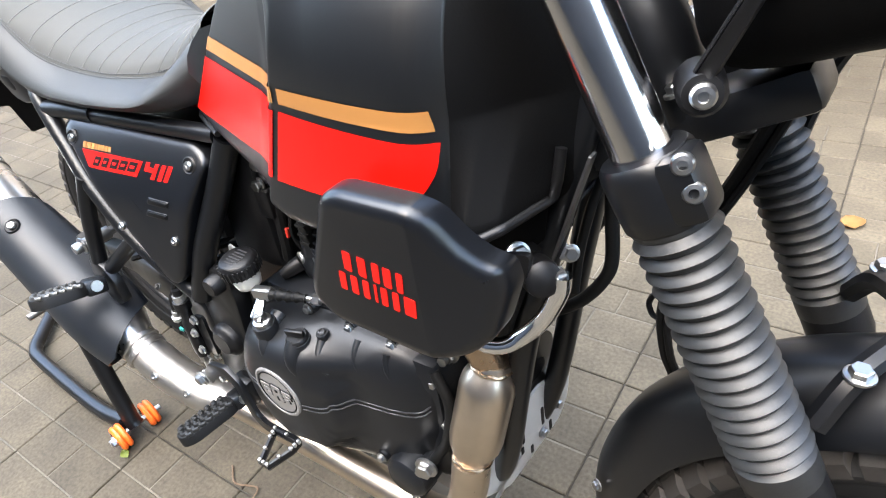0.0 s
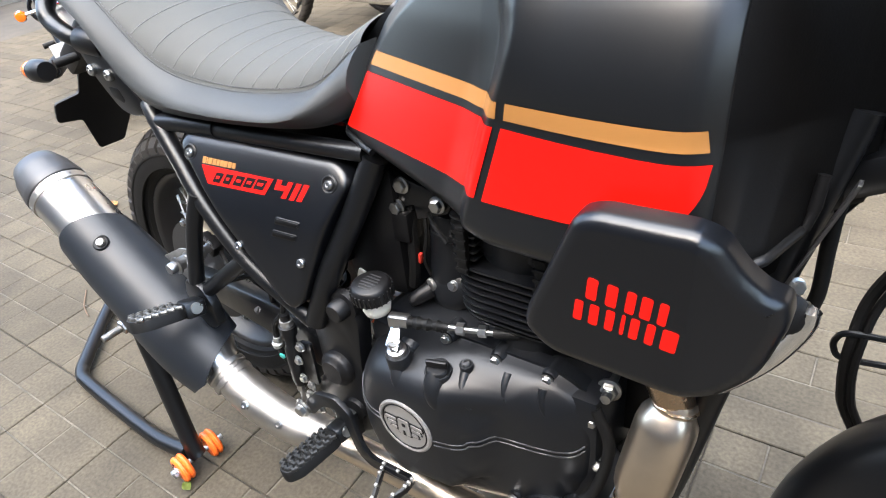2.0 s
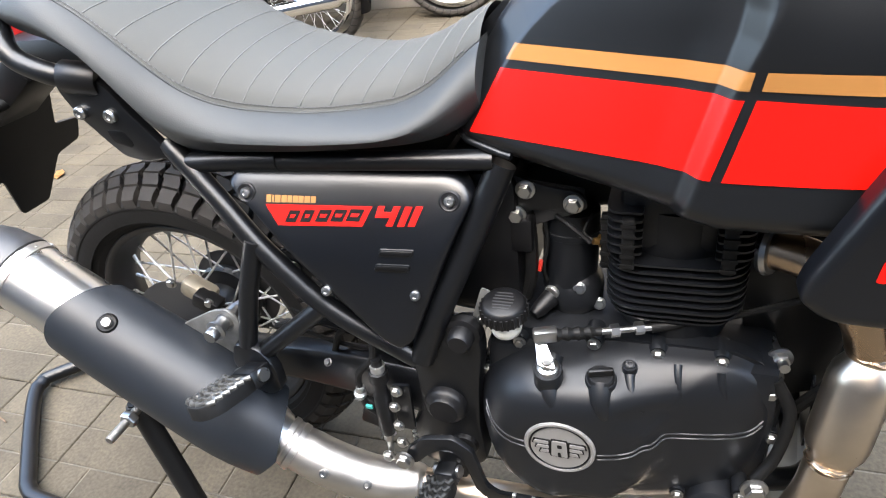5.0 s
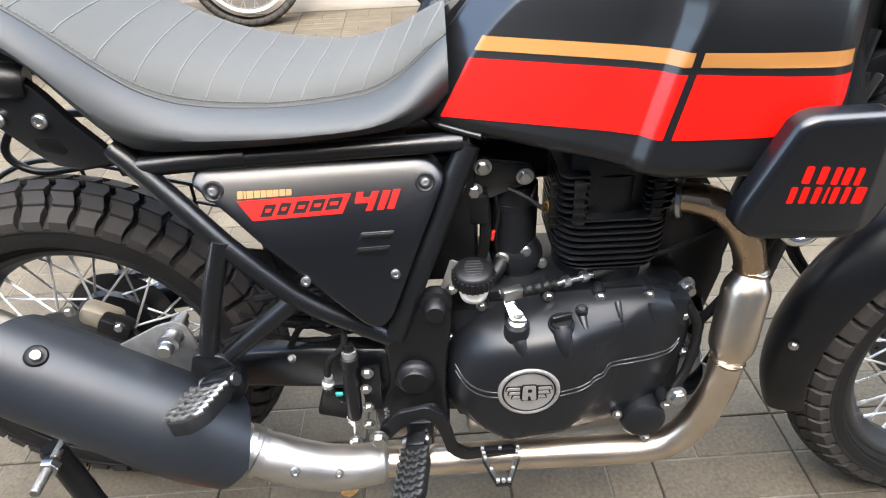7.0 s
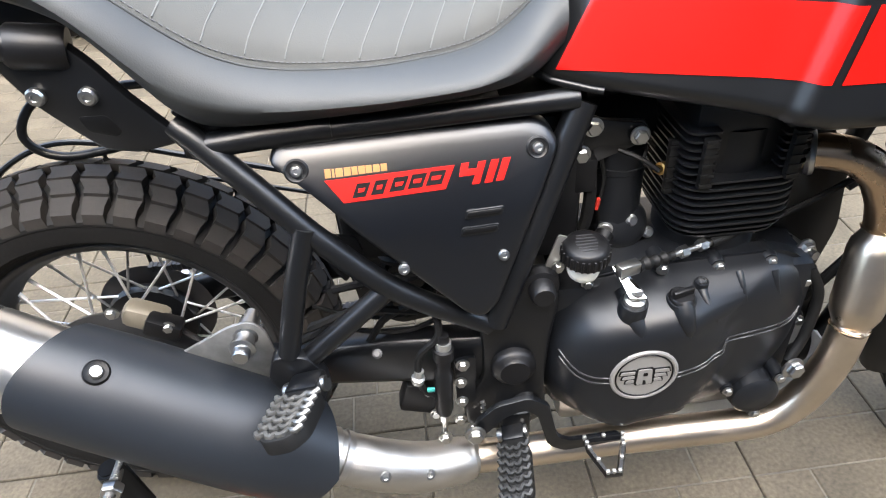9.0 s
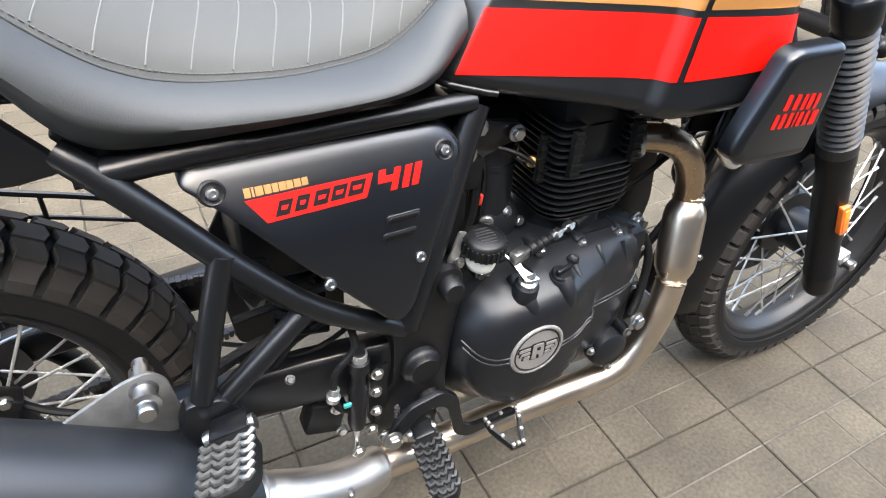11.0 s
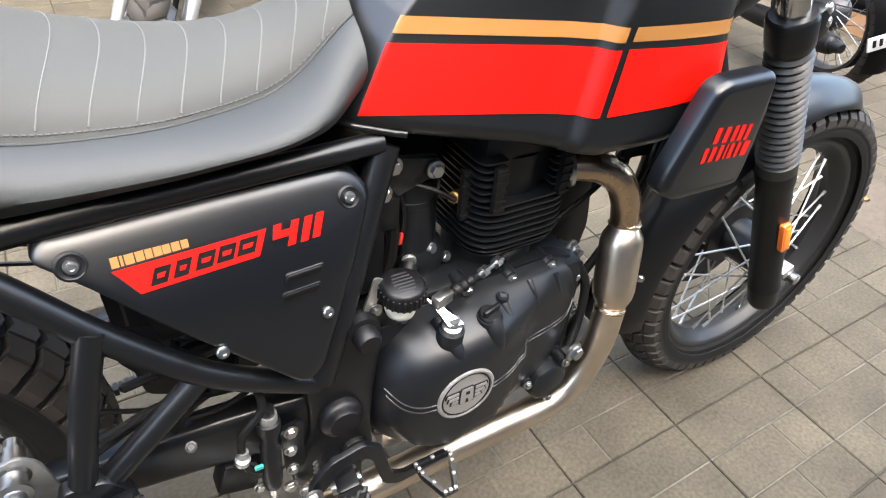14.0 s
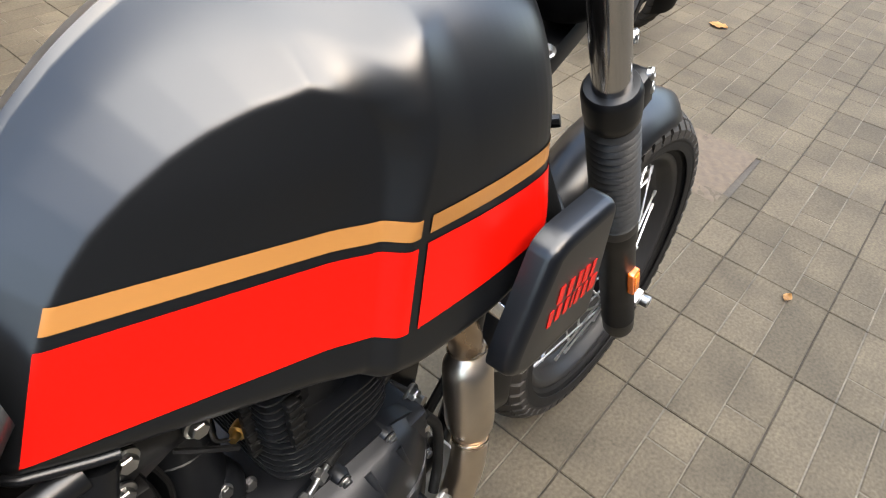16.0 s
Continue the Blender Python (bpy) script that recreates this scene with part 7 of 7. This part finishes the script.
bm = bmesh.new()
block(bm, (0.5, 0.4, 0.40), Matrix.Translation((0, 0, 0.20)), 0.004, 1)
part("carton", bm, CARD, box, "brown corrugated carton")
for z in (0.24, 0.12):
    boxed("print_bar", (0.14, 0.003, 0.05), Matrix.Translation((-0.05, -0.2015, z)), BARRED, box, "red printed patch", 0.0)

# gap where a slab is gone, filled with gritty soil
soil_rng = random.Random(3)
bm = bmesh.new()
grid(bm, [[Vector((2.33 + 0.014 * i, -0.03 + 0.014 * j, 0.0005 + soil_rng.uniform(-0.003, 0.004))) for j in range(21)] for i in range(27)])
for f in bm.faces:
    f.normal_update()
    if f.normal.z < 0:
        f.normal_flip()
tagged(part("soil_patch", bm, SOIL, None, "", 30), "gritty brown soil where a paver is missing", "soil", "", "stuff")

# paving: square slabs, each scored into brick-like stones
MOD = 0.283
OX, OY = 1.55, -0.164


def stone_mesh(lx, ly):
    bm = bmesh.new()
    c = 0.0022
    lo = [bm.verts.new((sx * lx / 2, sy * ly / 2, -0.012)) for sx, sy in ((-1, -1), (1, -1), (1, 1), (-1, 1))]
    mi = [bm.verts.new((sx * lx / 2, sy * ly / 2, -c)) for sx, sy in ((-1, -1), (1, -1), (1, 1), (-1, 1))]
    up = [bm.verts.new((sx * (lx / 2 - c), sy * (ly / 2 - c), 0.0)) for sx, sy in ((-1, -1), (1, -1), (1, 1), (-1, 1))]
    for a, b in ((lo, mi), (mi, up)):
        for k in range(4):
            bm.faces.new((a[k], a[(k + 1) % 4], b[(k + 1) % 4], b[k]))
    bm.faces.new(up)
    return bm


pave_rng = random.Random(11)
CUTS = [(0.5,), (0.33,), (0.67,), (), (0.5,), (0.36,), ()]
yaw = radians(1.2)
verts, faces = [], []
near = []
for i in range(-24, 20):
    for j in range(-13, 13):
        for k in range(3):
            cuts = CUTS[(i * 5 + j * 3 + k * 2 + pave_rng.randrange(2)) % len(CUTS)]
            ends = [0.0, *cuts, 1.0]
            for e0, e1 in zip(ends, ends[1:]):
                gap = 0.0024
                x0, x1 = e0 * MOD + (0.0014 if e0 == 0 else gap / 2), e1 * MOD - (0.0014 if e1 == 1 else gap / 2)
                y0, y1 = k * MOD / 3 + (0.0014 if k == 0 else gap / 2), (k + 1) * MOD / 3 - (0.0014 if k == 2 else gap / 2)
                cx, cy = OX + i * MOD + (x0 + x1) / 2, OY + j * MOD + (y0 + y1) / 2
                cx, cy = cx - (cy + 0.164) * math.sin(yaw), cy + (cx - 1.55) * math.sin(yaw)
                if 2.32 < cx < 2.69 and -0.03 < cy < 0.25:
                    continue
                near.append((cx, cy, x1 - x0, y1 - y0, pave_rng.uniform(-0.0007, 0.0004), pave_rng.uniform(-0.12, 0.12), pave_rng.uniform(-0.12, 0.12)))
pavement = tagged(new("pavement"), "grey-brown concrete pavers scored like bricks", "pavement", "", "structure")
# the stones that the walk passes nearest become single pieces
picked = sorted(range(len(near)), key=lambda q: (near[q][0] - 0.9) ** 2 * 0.45 + (near[q][1] + 0.25) ** 2 * 1.6)[:300]
meshes = {}
for q in picked:
    cx, cy, lx, ly, dz, rx, ry = near[q]
    at = pose(cx, cy, dz, rx, ry, math.degrees(yaw))
    key = (round(lx, 3), round(ly, 3))
    if key not in meshes:
        meshes[key] = part("paver", stone_mesh(lx, ly), PAVER, pavement, "", 0, at)
    else:
        again(meshes[key], at)
rest = set(range(len(near))) - set(picked)
for q in sorted(rest):
    cx, cy, lx, ly, dz, rx, ry = near[q]
    m = pose(cx, cy, dz, rx, ry, math.degrees(yaw))
    b0 = len(verts)
    c = 0.0022
    for z, g in ((-0.012, 0.0), (-c, 0.0), (0.0, c)):
        for sx, sy in ((-1, -1), (1, -1), (1, 1), (-1, 1)):
            verts.append(m @ Vector((sx * (lx / 2 - g), sy * (ly / 2 - g), z)))
    for r in (0, 4):
        for k in range(4):
            faces.append((b0 + r + k, b0 + r + (k + 1) % 4, b0 + r + 4 + (k + 1) % 4, b0 + r + 4 + k))
    faces.append((b0 + 8, b0 + 9, b0 + 10, b0 + 11))
sand_v, sand_f = [], []
for i in range(-24, 20):
    for j in range(-13, 13):
        cx, cy = OX + (i + 0.5) * MOD, OY + (j + 0.5) * MOD
        cx, cy = cx - (cy + 0.164) * math.sin(yaw), cy + (cx - 1.55) * math.sin(yaw)
        if 2.2 < cx < 2.72 and -0.08 < cy < 0.28:
            continue
        b0, h = len(sand_v), MOD / 2 - 0.0035
        for z in (-0.013, -0.0021):
            for sx, sy in ((-1, -1), (1, -1), (1, 1), (-1, 1)):
                q = pose(cx, cy, 0, 0, 0, math.degrees(yaw)) @ Vector((sx * h, sy * h, z))
                sand_v.append(tuple(q))
        sand_f += [(b0 + 4, b0 + 5, b0 + 6, b0 + 7)] + [(b0 + k, b0 + (k + 1) % 4, b0 + 4 + (k + 1) % 4, b0 + 4 + k) for k in range(4)]
me = bpy.data.meshes.new("groove_filling")
me.from_pydata(sand_v, [], sand_f)
me.materials.append(SAND)
filling = new("groove_filling", me)
filling.parent = pavement
tagged(filling, "pale sand in the shallow grooves", "", "", "stuff")
me = bpy.data.meshes.new("paver_field")
me.from_pydata([tuple(v) for v in verts], [], faces)
me.materials.append(PAVER)
field = new("paver_field", me)
field.parent = pavement
tagged(field, "", "", "", "stuff")
